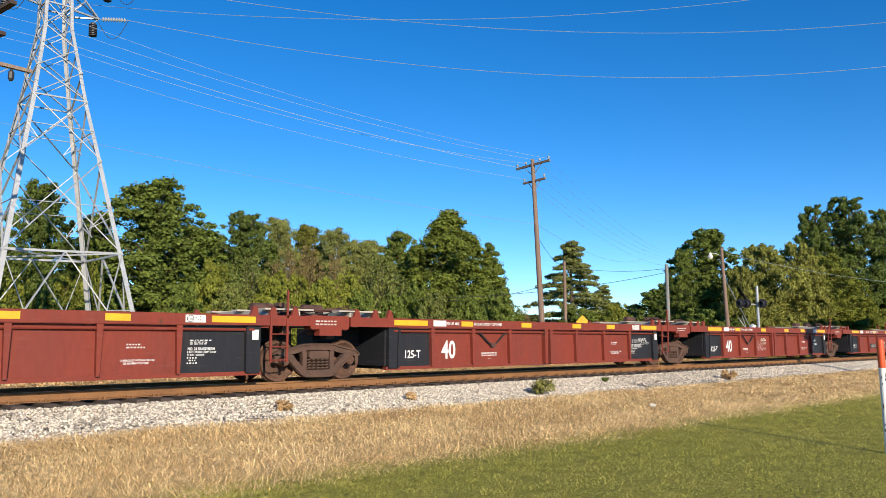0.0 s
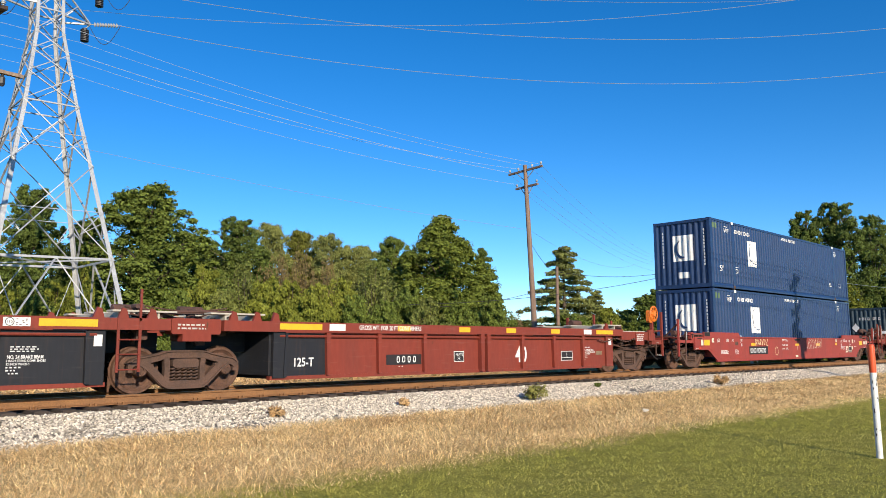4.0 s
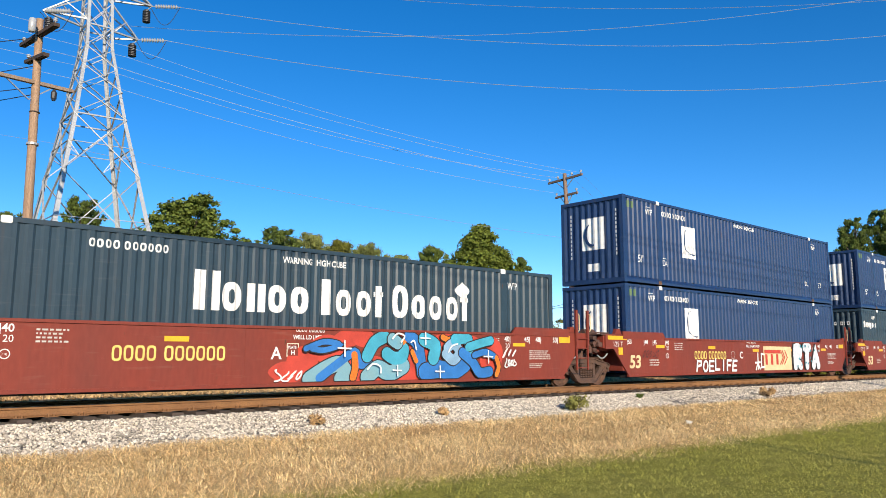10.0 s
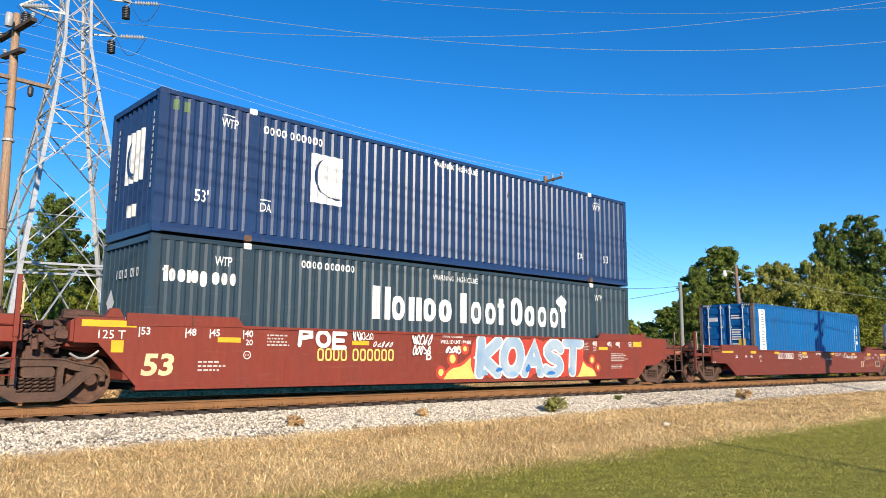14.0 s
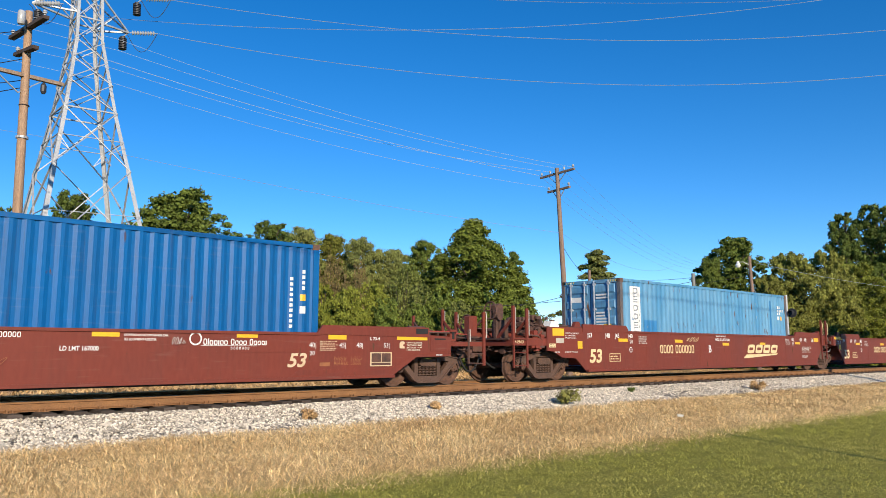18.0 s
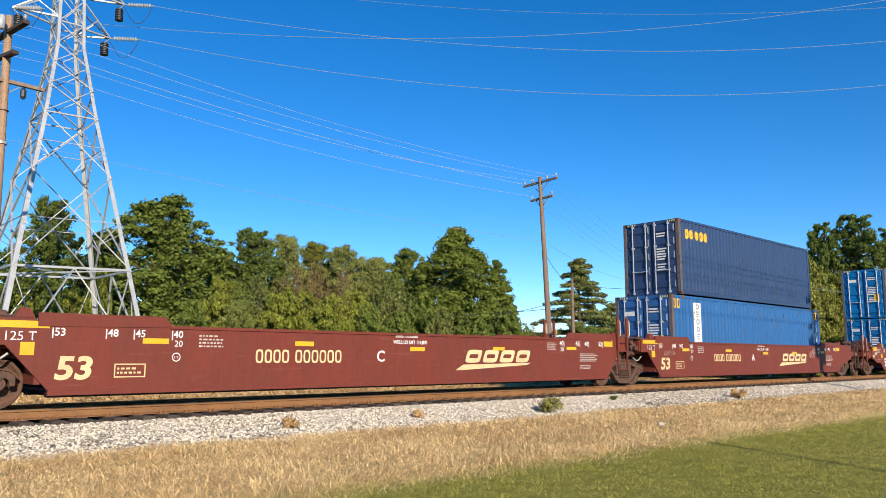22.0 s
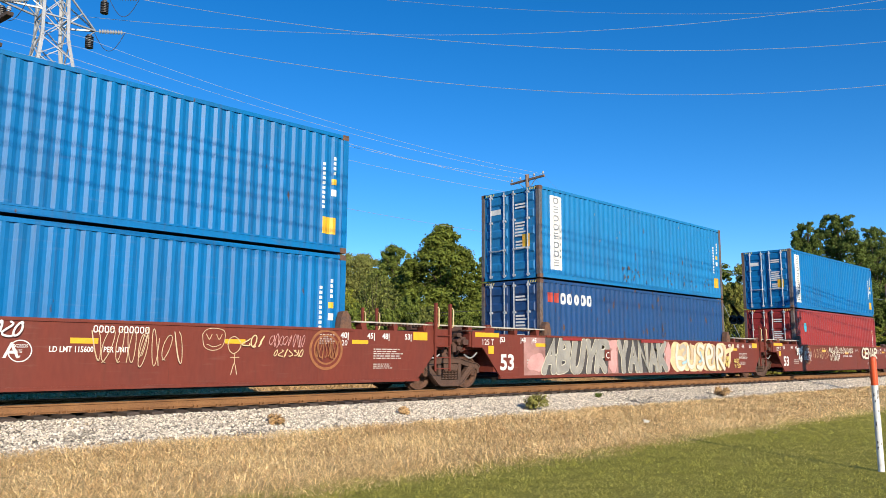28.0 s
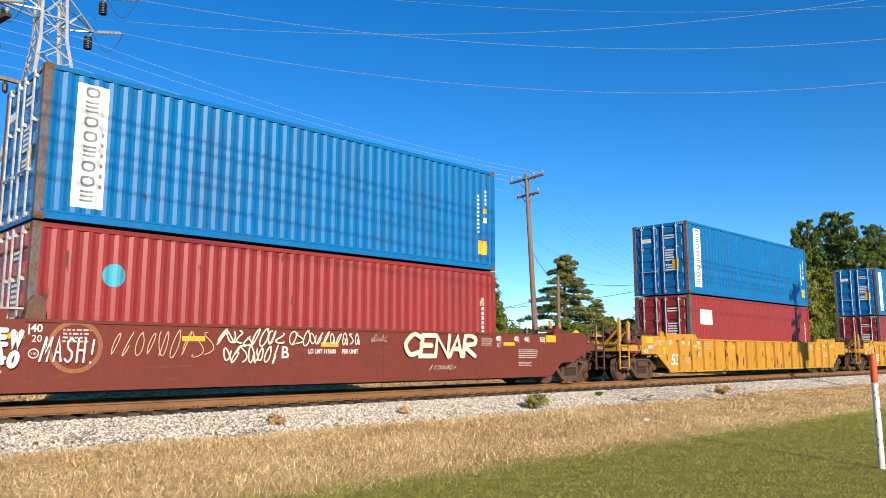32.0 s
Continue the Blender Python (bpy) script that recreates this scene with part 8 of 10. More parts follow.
part("line_drawing", brush([smooth_line(l) for l in ([(2.4, 1.3), (2.45, 1.05), (2.65, 0.98), (2.85, 1.08), (2.88, 1.35), (2.7, 1.42), (2.5, 1.4), (2.4, 1.3)], [(2.48, 1.3), (2.55, 1.2), (2.6, 1.3)], [(2.7, 1.3), (2.76, 1.2), (2.82, 1.3)], [(2.5, 1.1), (2.65, 1.05), (2.8, 1.1)])], 0.014, MY - 0.01), tan_graffiti, c211a, "thin chalky line drawing of a round head")
part("line_drawing", brush([smooth_line(l) for l in ([(2.96, 1.1), (3.0, 0.98), (3.1, 0.92), (3.22, 1.0), (3.25, 1.14), (3.12, 1.26), (3.0, 1.22), (2.96, 1.1)], [(3.12, 0.92), (3.12, 0.72)], [(3.05, 0.5), (3.12, 0.72), (3.18, 0.5)], [(3.02, 0.84), (3.22, 0.84)])], 0.016, MY - 0.01), tan_graffiti, c211a, "thin stick drawing")
part("round_mark", Acc().lathe([(MY, 0.19), (MY, 0.172)], 22, "y", (-0.87, 0, 0.94)), white_paint, c211a)
for k, wd in enumerate(("EXCEEDS", "PLATE", "H")):
    lettering(wd, -1.0 if k < 2 else -0.9, MY - 0.003, 1.0 - 0.09 * k, 0.075, c211a, white_paint, 0.001, 0.8)
part("round_tag", clip_z(Acc().lathe([(MY - 0.01, 0.40), (MY - 0.01, 0.46)], 30, "y", (5.40, 0, 1.02)).lathe([(MY - 0.01, 0.30), (MY - 0.01, 0.34)], 30, "y", (5.40, 0, 1.02)), 0.5, 1.46), rust_tag, c211a, "faded orange ring-shaped tag")
scrawl(c211a, 5.1, 5.7, 0.8, 1.25, rust_tag, 8, 0.022, 79)
# full-length grey letters
plate("pink_wash", c211c, -7.2, 1.0, 0.34, 1.44, MY + 0.0015, pink_wash, "pinkish painted ground")
plate("dark_ground", c211c, -6.2, -2.92, 0.345, 1.462, MY - 0.001, charcoal_graffiti, "charcoal sprayed ground behind the letters")
plate("dark_ground", c211c, -2.3, 0.7, 0.345, 1.462, MY - 0.001, charcoal_graffiti, "charcoal sprayed ground behind the letters")
tag_word(c211c, "ABUYR", -6.3, -2.9, 0.34, 1.47, 0.24, grey_fill, cream_white, 0.022, (0, 0), 0.0, -0.05, 0.22, "tall grey graffiti letter with pale outline", 12)
tag_word(c211c, "YANAK", -2.35, 0.85, 0.34, 1.47, 0.22, grey_fill, cream_white, 0.022, (0, 0), 0.0, -0.05, -0.05, "tall grey graffiti letter with pale outline", 13)
for k, (cx, cz, rx, rz) in enumerate(((-2.62, 0.75, 0.28, 0.38), (-2.6, 1.3, 0.3, 0.16), (0.95, 0.9, 0.2, 0.5), (-6.6, 0.7, 0.4, 0.3))):
    c = Acc()
    blob(c, cx, cz, rx, rz, MY - 0.012 - 0.0005 * k, random.Random(k), 18, 0.25)
    part("pink_cloud", clip_z(c, 0.345, 1.462), pink_graffiti, c211c, "pale pink sprayed cloud")
# cream bubble piece with tan outlines
puff = random.Random(81)
for k in range(7):
    c = Acc()
    blob(c, 1.62 + 0.58 * k, 0.88 + 0.06 * math.sin(2.3 * k), 0.52, 0.56, MY - 0.0015 - 0.0004 * k, puff, 22, 0.12)
    part("cream_cloud", clip_z(c, 0.345, 1.455), cream_paint, c211c, "pale cream-yellow sprayed cloud")
fat_strokes(c211c, (
    (cream_white, 0.15, [(1.65, 1.30), (1.55, 0.95), (1.62, 0.55), (1.95, 0.46), (2.15, 0.62), (2.0, 0.82), (1.68, 0.86)]),
    (cream_grey, 0.13, [(1.85, 1.22), (2.12, 1.30), (2.25, 1.12), (2.05, 0.98)]),
    (pale_cyan, 0.11, [(2.0, 0.66), (2.25, 0.72), (2.42, 0.90)]),
    (cream_white, 0.15, [(2.40, 1.25), (2.38, 0.75), (2.58, 0.52), (2.85, 0.62), (2.92, 1.15)]),
    (tan_graffiti, 0.12, [(2.62, 1.32), (2.72, 1.10), (2.66, 0.85)]),
    (cream_white, 0.15, [(3.62, 1.25), (3.30, 1.34), (3.15, 1.12), (3.42, 0.92), (3.58, 0.68), (3.38, 0.48), (3.10, 0.52)]),
    (pale_cyan, 0.09, [(3.22, 0.70), (3.42, 0.78), (3.35, 1.08)]),
    (cream_white, 0.15, [(3.85, 0.86), (4.25, 0.94), (4.28, 1.22), (4.02, 1.34), (3.82, 1.10), (3.85, 0.66), (4.10, 0.46), (4.38, 0.52)]),
    (cream_grey, 0.12, [(4.30, 0.70), (4.48, 0.98), (4.45, 1.28)]),
    (cream_white, 0.15, [(4.72, 0.46), (4.68, 0.92), (4.75, 1.30), (5.05, 1.28), (5.12, 1.02), (4.85, 0.90), (5.08, 0.62), (5.28, 0.44)]),
    (tan_graffiti, 0.10, [(5.22, 1.30), (5.34, 1.05), (5.28, 0.78)])), rim=tan_graffiti)
fat_strokes(c211c, ((cream_paint, 0.15, [(5.52, 1.10), (5.80, 1.16), (6.10, 1.22), (6.22, 1.34)]), (cream_paint, 0.15, [(5.92, 1.14), (5.86, 0.80), (5.74, 0.55)])), rim=tan_graffiti)
for k, (a0, a1, z0, z1) in enumerate(((5.45, 5.72, 0.72, 0.92), (5.42, 5.70, 0.52, 0.68), (6.15, 6.60, 0.66, 0.84), (6.20, 6.75, 0.46, 0.62))):
    scrawl(c211c, a0, a1, z0, z1, yellow_graffiti, 4, 0.026, 84 + k)
plate("red_patch", c211c, -5.4, -4.4, 1.38, 1.47, MY - 0.05, box_red)
plate("red_patch", c211c, -0.9, 0.6, 1.38, 1.47, MY - 0.05, box_red)
plate("letter_patch", c211c, -3.15, -2.82, 0.76, 1.12, MY - 0.05, car_brown)
lettering("C", -3.1, MY - 0.058, 0.83, 0.3, c211c)
# white tags
tag_word(c211b, "SEW", -6.84, -6.18, 1.02, 1.34, 0.085, white_paint, None, 0, (0, 0), 0.04, 0.1, 0.0, "fat white graffiti letter", 21)
tag_word(c211b, "40", -6.62, -6.22, 0.70, 1.0, 0.075, white_paint, None, 0, (0, 0), 0.04, 0.1, 0.0, "fat white graffiti letter", 22)
part("round_tag", clip_z(Acc().lathe([(MY - 0.01, 0.39), (MY - 0.01, 0.47)], 30, "y", (-5.33, 0, 1.04)), 0.54, 1.46), rust_tag, c211b, "faded orange ring-shaped tag")
tag_word(c211b, "MASH!", -5.9, -4.95, 0.75, 1.2, 0.035, white_paint, None, 0, (0, 0), 0.04, 0.3, 0.05, "white brushed graffiti letter", 23)
for k, (a0, a1, z0, z1, n, w, m) in enumerate(((-4.75, -4.1, 0.8, 1.4, 3, 0.014, cream_paint), (-4.1, -3.4, 0.82, 1.4, 3, 0.014, cream_paint), (-3.4, -2.7, 0.85, 1.4, 3, 0.014, cream_paint), (-2.63, -1.1, 1.08, 1.45, 8, 0.034, cream_white), (-2.5, -1.2, 0.72, 1.1, 7, 0.032, cream_white), (-0.95, 0.98, 1.08, 1.44, 11, 0.028, cream_white), (3.2, 4.2, 0.52, 0.64, 7, 0.014, dim_white), (1.3, 1.8, 1.2, 1.4, 5, 0.01, dim_white))):
    scrawl(c211b, a0, a1, z0, z1, m, n, w, 90 + k)
tag_word(c211b, "CENAR", 2.36, 4.95, 0.83, 1.47, 0.12, cream_white, None, 0, (0, 0), 0.04, -0.1, 0.06, "broad white roller-painted graffiti letter", 24)


# rust and scrapes on the older containers
def worn_patches(box, y, x0, x1, z0, z1, count, seed, mat, size=0.06):
    rng = random.Random(seed)
    for k in range(count):
        a = Acc()
        blob(a, rng.uniform(x0, x1), rng.uniform(z0, z1), size * rng.uniform(0.3, 1.0), size * rng.uniform(0.5, 2.2), y - 0.007 - 0.0003 * k, rng, 12, 0.6)
        part("worn_patch", a, mat, box, "rust-brown worn patch" if mat is rust_spot else "scraped pale patch")


rust_spot = surface("old_rust_spot", (0.10, 0.062, 0.045), 0.9, second=(0.15, 0.10, 0.08), scale=9.0, bump=0.3)
scrape = surface("scraped_paint", (0.24, 0.32, 0.42), 0.7, second=(0.12, 0.22, 0.36), scale=6.0, bump=0.1)
worn_patches(ub, uy, -1.5, 5.0, 0.22, 0.75, 46, 1, rust_spot, 0.035)
worn_patches(ub, uy, -5.0, 5.5, 0.3, 2.6, 12, 2, scrape, 0.028)
worn_patches(lb, ly, -6.0, 6.3, 0.9, 2.7, 24, 3, rust_spot, 0.03)
worn_patches(lb, ly, -6.0, 6.3, 0.9, 2.7, 14, 4, scrape, 0.028)
worn_patches(qb, qy, 0.2, 1.6, 1.2, 2.7, 12, 5, rust_spot, 0.04)
worn_patches(pb, py, -5.6, 5.6, 1.0, 2.7, 16, 6, scrape, 0.04)
worn_patches(sb, sy, -6.0, 6.0, 0.3, 2.6, 18, 7, scrape, 0.025)


# ---- lattice tower ----
def lattice_tower():
    X, Y, Z0 = 10.97, 22.79, -0.45
    t = new("transmission_tower")
    t.location = (X, Y, 0)
    t.rotation_euler.y = radians(-1.65)
    tagged(t, "tall galvanised steel lattice transmission tower beyond the track", "transmission tower")
    top = 24.5

    def half(z):
        return float(np.interp(z, [Z0, 4.88, 9.37, 12.28, 13.72, 14.88, 15.91, 17.05, 18.32, top], [3.42, 2.51, 1.73, 1.20, 1.0, 0.81, 0.66, 0.57, 0.52, 0.46]))

    levels = [Z0, 4.88, 9.37, 12.28, 13.72, 14.88, 15.91, 17.05, 18.32, 19.5, 20.6, 21.7, 22.8, top]
    corners = ((-1, -1), (1, -1), (1, 1), (-1, 1))
    for sx, sy in corners:
        for z0, z1, w in ((Z0, 4.88, 0.21), (4.88, 9.37, 0.20), (9.37, 12.28, 0.18), (12.28, 16.0, 0.16), (16.0, top, 0.14)):
            h0, h1 = half(z0), half(z1)
            # an angle section: two flanges that meet on the outer edge, one closed outline
            ring = [[Vector((sx * (h - p * w - q), sy * (h - r * w - o), z)) for p, q, r, o in ((0, 0, 0, 0), (1, 0, 0, 0), (1, 0, 0, 0.02), (0, 0.02, 0, 0.02), (0, 0.02, 1, 0), (0, 0, 1, 0))] for h, z in ((h0, z0), (h1, z1))]
            a = Acc().add(ring[0] + ring[1], [(k, (k + 1) % 6, 6 + (k + 1) % 6, 6 + k) for k in range(6)])
            part("leg", a, galv, t)
        part("footing", Acc().lathe([(Z0 - 0.4, 0.0), (Z0 - 0.4, 0.4), (Z0 + 0.25, 0.34), (Z0 + 0.25, 0.0)], 12, "z", (sx * half(Z0), sy * half(Z0), 0)), ballast_bed, t)
    for f in range(4):
        c0, c1 = corners[f], corners[(f + 1) % 4]

        def at(c, z):
            h = half(z)
            return Vector((c[0] * h, c[1] * h, z))
        for k in range(len(levels) - 1):
            z0, z1 = levels[k], levels[k + 1]
            a, b, c, d = at(c0, z0), at(c1, z0), at(c0, z1), at(c1, z1)
            w = 0.09 if k < 2 else 0.08 if k < 4 else 0.06
            if k == 0:
                m = (c + d) / 2
                for q, r in ((a, c), (b, d)):
                    part("brace", Acc().beam(q, m, w, 0.05), galv, t)
                    part("stay", Acc().beam((q + r) / 2, (q + m) / 2, 0.06, 0.03), galv, t)
                    part("stay", Acc().beam(r, (q + m) / 2, 0.06, 0.03), galv, t)
            else:
                for q, r in ((a, d), (b, c)):
                    part("brace", Acc().beam(q, r, w, 0.04), galv, t)
                if k < 3:
                    x = (a + d) / 2
                    for q, r in ((a, c), (b, d)):
                        part("stay", Acc().beam((q + r) / 2, (q + x) / 2, 0.055, 0.03), galv, t)
                        part("stay", Acc().beam(q * 0.6 + r * 0.4, (q + x) / 2, 0.055, 0.03), galv, t)
                        part("stay", Acc().beam((q + r) / 2, x, 0.055, 0.03), galv, t)
            if k in (0, 2, 6, 8, 10, 12):
                part("strut", Acc().beam(c, d, 0.1 if k == 0 else 0.065), galv, t)
    # inner cross bracing at the first level
    part("plan_brace", Acc().beam((-half(4.88), -half(4.88), 4.88), (half(4.88), half(4.88), 4.88), 0.06), galv, t)
    part("plan_brace", Acc().beam((half(4.88), -half(4.88), 4.88), (-half(4.88), half(4.88), 4.88), 0.06), galv, t)
    # cross arms with strain insulators and jumper loops
    tips = []
    for z, reach, sx in ((17.03, 2.03, 1), (19.05, 2.7, 1), (21.4, 2.1, 1), (17.35, 2.46, -1), (19.6, 2.6, -1)):
        h = half(z)
        tip = Vector((sx * reach, 0, z))
        for sy in (-1, 1):
            up = Vector((sx * half(z + 1.35), sy * half(z + 1.35), z + 1.35))
            arm = part("cross_arm", Acc().beam((sx * h, sy * h, z - 0.1), tip, 0.08), galv, t)
            part("arm_hanger", Acc().beam(up, tip, 0.07), galv, arm)
            part("arm_tie", Acc().beam((sx * h, sy * h, z - 0.1), (sx * (h + reach) / 2, sy * h / 2, z + 0.62), 0.045), galv, arm)
        rings = [(-0.98, 0.0), (-0.98, 0.12)] + [(-0.95 + 0.09 * k + dz, 0.2 if dz < 0.05 else 0.13) for k in range(7) for dz in (0.0, 0.04, 0.05)] + [(-0.28, 0.12), (-0.28, 0.0)]
        drop = part("arrester", Acc().lathe([(z + dz, r) for dz, r in rings], 12, "z", (tip.x - sx * 0.27, 0, 0)), dark_fitting, t, "dark ribbed hanging arrester")
        part("arrester_strap", Acc().tube([(tip.x - sx * 0.27, 0, z - 0.3), (tip.x, 0, z)], 0.025, 5), galv, drop)
        out = Vector((0.80, -0.60, -0.02)) if sx > 0 else Vector((0.75, -0.65, -0.05))
        rod = part("insulator_string", Acc().tube([tip, tip + out * 1.5], 0.022, 5), galv, t, "string of grey disc insulators")
        for k in range(9):
            c = tip + out * (0.22 + 0.13 * k)
            part("insulator_disc", Acc().tube([c, c + out * 0.035, c + out * 0.07], 0.13, 8, 0.05), ceramic, rod, smooth=True)
        e0 = tip + out * 1.45
        j = Acc().tube([e0 + Vector((-0.12, 0.09, -0.9)) * 0 + Vector((out.x * -1.6 * u, out.y * -1.6 * u, -1.0 * math.sin(math.pi * min(1, u * 1.05)))) for u in [i / 12 for i in range(13)]], 0.016, 5)
        part("jumper_loop", j, black_wire, t)
        tips.append(Vector((X, Y, 0)) + Matrix.Rotation(radians(-1.65), 3, "Y") @ e0)
    return tips


TIPS = lattice_tower()


def wire(a, b, sag, mat=None, r=0.013, name="overhead_wire", label="thin overhead power line wire", n=40):
    a, b = Vector(a), Vector(b)
    pts = [a.lerp(b, i / n) - Vector((0, 0, 4 * sag * (i / n) * (1 - i / n))) for i in range(n + 1)]
    ob = part(name, Acc().tube(pts, r, 4, cap=False), mat or wire_mat)
    return tagged(ob, label, "wire", "overhead wires")


# ---- wooden poles ----
def crossarm(p, z, along, length, mat, pins, w=0.10, braces=True, drop=False, at=(0, 0), rise=0.0):
    d = Vector((math.cos(along), math.sin(along), rise))
    o = Vector((at[0], at[1], z))
    a = Acc().beam(o - d * length / 2, o + d * length / 2, w, 0.12)
    arm = part("crossarm", a, mat, p)
    if braces:
        part("arm_brace", Acc().beam(o - Vector((0, 0, 0.65)), o + d * length * 0.28, 0.035).beam(o - Vector((0, 0, 0.65)), o - d * length * 0.28, 0.035), galv, p)
    for u in pins:
        c = o + d * u
        if drop:
            prof = [(c.z - 0.5, 0.0), (c.z - 0.5, 0.06), (c.z - 0.42, 0.1), (c.z - 0.2, 0.1), (c.z - 0.12, 0.05), (c.z - 0.05, 0.03), (c.z - 0.05, 0.0)]
        else:
            prof = [(c.z + 0.05, 0.0), (c.z + 0.05, 0.02), (c.z + 0.14, 0.025), (c.z + 0.15, 0.07), (c.z + 0.2, 0.06), (c.z + 0.22, 0.08), (c.z + 0.28, 0.04), (c.z + 0.28, 0.0)]
        part("insulator", Acc().lathe(prof, 8, "z", (c.x, c.y, 0)), dark_fitting if drop else ceramic, arm)
    return arm


def wood_pole(x, y, top, label, mat, r0=0.17, r1=0.11, lean=(0, 0)):
    p = new("utility_pole")
    z0 = ground_z(y)
    p.location = (x, y, 0)
    tagged(p, label, "utility pole", "wooden poles")
    a = Acc().tube([(lean[0] * (z - z0), lean[1] * (z - z0), z) for z in (z0 - 0.3, top * 0.25, top * 0.5, top * 0.75, top)], r0, 12, r1)
    part("shaft", a, mat, p, smooth=True)
    return p


ALONG = math.radians(-98)
# the big pole in front of the tower
tan_pole = surface("orange_brown_pole_wood", (0.42, 0.27, 0.17), 0.9, 0.0, (0.24, 0.15, 0.095), 0.5, 3.0, (5, 5, 0.2), 40.0, 0.45, 0.6)
tarred = surface("tarred_crossarm_wood", (0.05, 0.033, 0.027), 0.9, 0.0, (0.09, 0.06, 0.045), 0.5, 3.0, (1, 4, 4), 30.0, 0.3, 0.5)
p1 = wood_pole(6.03, 12.63, 12.6, "thick weathered wooden utility pole with long crossarms", tan_pole, 0.185, 0.125, (-0.0155, 0.0))
crossarm(p1, 12.0, math.radians(-84), 3.3, tarred, (-1.5, 0.0, 1.5), 0.2, False, at=(-0.2, 0), rise=-0.06)
crossarm(p1, 11.15, math.radians(-84), 1.9, tarred, (-0.8,), 0.2, False, at=(-0.22, 0), rise=-0.12)
crossarm(p1, 10.25, math.radians(24), 3.4, pole_wood, (-1.4, 0.95), 0.16, True, True, at=(-0.38, -0.1), rise=0.11)
part("top_switch", Acc().lathe([(12.0, 0.0), (12.0, 0.10), (12.05, 0.125), (12.42, 0.125), (12.48, 0.10), (12.48, 0.0)], 12, "z", (-0.52, -0.45, -0.1)), ceramic, p1, "grey cylinder fitting", smooth=True)
part("band", Acc().lathe([(8.04, 0.0), (8.04, 0.2), (8.12, 0.2), (8.12, 0.0)], 12, "z", (-0.125, 0, 0)), galv, p1)
for dz in (2.4, 5.0, 9.2):
    part("check_band", Acc().lathe([(dz, 0.0), (dz, 0.172), (dz + 0.03, 0.172), (dz + 0.03, 0.0)], 12, "z", (-0.0155 * dz, 0, 0)), tarred, p1)

# the pole beyond the middle of the track
p2 = wood_pole(34.1, 11.75, 11.5, "brown wooden utility pole with two short crossarms", dark_pole, 0.18, 0.115, (-0.026, 0.033))
crossarm(p2, 11.17, ALONG, 2.9, dark_pole, (-1.35, -0.6, 0.6, 1.35), at=(-0.31, 0.39))
crossarm(p2, 10.2, ALONG, 1.9, dark_pole, (-0.85, 0.85), at=(-0.26, 0.33))
wood_pole(47.0, 20.0, 7.0, "old dark wooden service pole", dark_pole, 0.16, 0.11)
wood_pole(51.5, 13.8, 6.6, "grey wooden pole with a cut top", grey_pole, 0.16, 0.13)
p5 = wood_pole(53.0, 9.8, 7.65, "leaning brown wooden pole with a small lamp", dark_pole, 0.16, 0.11, (-0.02, 0.03))
part("lamp_arm", Acc().tube([(-0.15, 0.2, 7.0), (-0.5, 0.55, 7.25), (-0.75, 0.8, 7.25)], 0.025, 5), galv, p5)
part("lamp_head", Acc().lathe([(6.85, 0.0), (6.85, 0.14), (7.0, 0.2), (7.15, 0.12), (7.3, 0.08), (7.3, 0.0)], 10, "z", (-0.78, 0.82, 0)), white_paint, p5, "white dusk lamp head", smooth=True)
part("guy_wire", Acc().tube([(-0.12, 0.2, 5.6), (2.4, -1.6, -0.5)], 0.02, 4), wire_mat, p5)

# the pole on the viewer's side, which throws its shadow on the train
p6 = wood_pole(33.1, -13.5, 8.85, "wooden utility pole on the near side of the track", pole_wood, 0.24, 0.18)
crossarm(p6, 8.45, math.radians(40), 2.6, pole_wood, (-1.2, -0.55, 0.55, 1.2), 0.2)
crossarm(p6, 7.15, math.radians(40), 2.2, pole_wood, (-1.0, 1.0), 0.2)
crossarm(p6, 6.55, math.radians(40), 1.5, pole_wood, (-0.7, 0.7), 0.2)
part("transformer", Acc().lathe([(5.05, 0.0), (5.05, 0.26), (5.95, 0.26), (5.95, 0.0)], 14, "z", (0.42, 0.3, 0)), galv, p6, "grey can transformer", smooth=True)
part("transformer", Acc().lathe([(5.45, 0.0), (5.45, 0.24), (6.35, 0.24), (6.35, 0.0)], 14, "z", (-0.38, 0.1, 0)), galv, p6, "grey can transformer", smooth=True)

# wires from the tower to the right, high over the track
for a, b, sag in ((TIPS[0], (75, -24, 26.0), 5.5), (TIPS[1], (75, -24, 28.0), 4.8), ((13.02, 28.44, 20.0), (60, -10, 26.0), 2.6), ((31.0, 35.7, 30.8), (75, -24, 27.0), 3.0)):
    wire(a, b, sag, r=0.014)
# wires of the pole line beyond the track, coming down past the tower
for a, q, sag in (((11.02, 19.64, 15.31), (35.05, 12.0, 11.75), 0.6), ((11.05, 19.63, 14.77), (34.03, 12.0, 11.45), 0.5), ((10.63, 19.76, 14.23), (32.04, 12.0, 10.75), 0.4), ((10.87, 19.69, 13.87), (32.94, 12.0, 11.1), 0.6), ((10.79, 19.71, 13.19), (32.62, 12.0, 10.15), 0.5)):
    a, q = Vector(a), Vector(q)
    wire(a + (a - q) * 0.5, a, 0.1, pale_wire, 0.008)
    wire(a, q, sag, pale_wire, 0.011 if sag < 0.45 else 0.008)
    wire(q, (95 + q.x - 33, 34 + (q.x - 33) * 0.4, q.z + 1.0), 2.2, r=0.008)
q = Vector((33.88, 12.0, 7.9))
wire((-2.0, 26.0, 11.9), (8.06, 20.43, 10.25), 0.1, r=0.008)
wire((8.06, 20.43, 10.25), (33.89, 12.0, 7.63), 0.3, r=0.009)
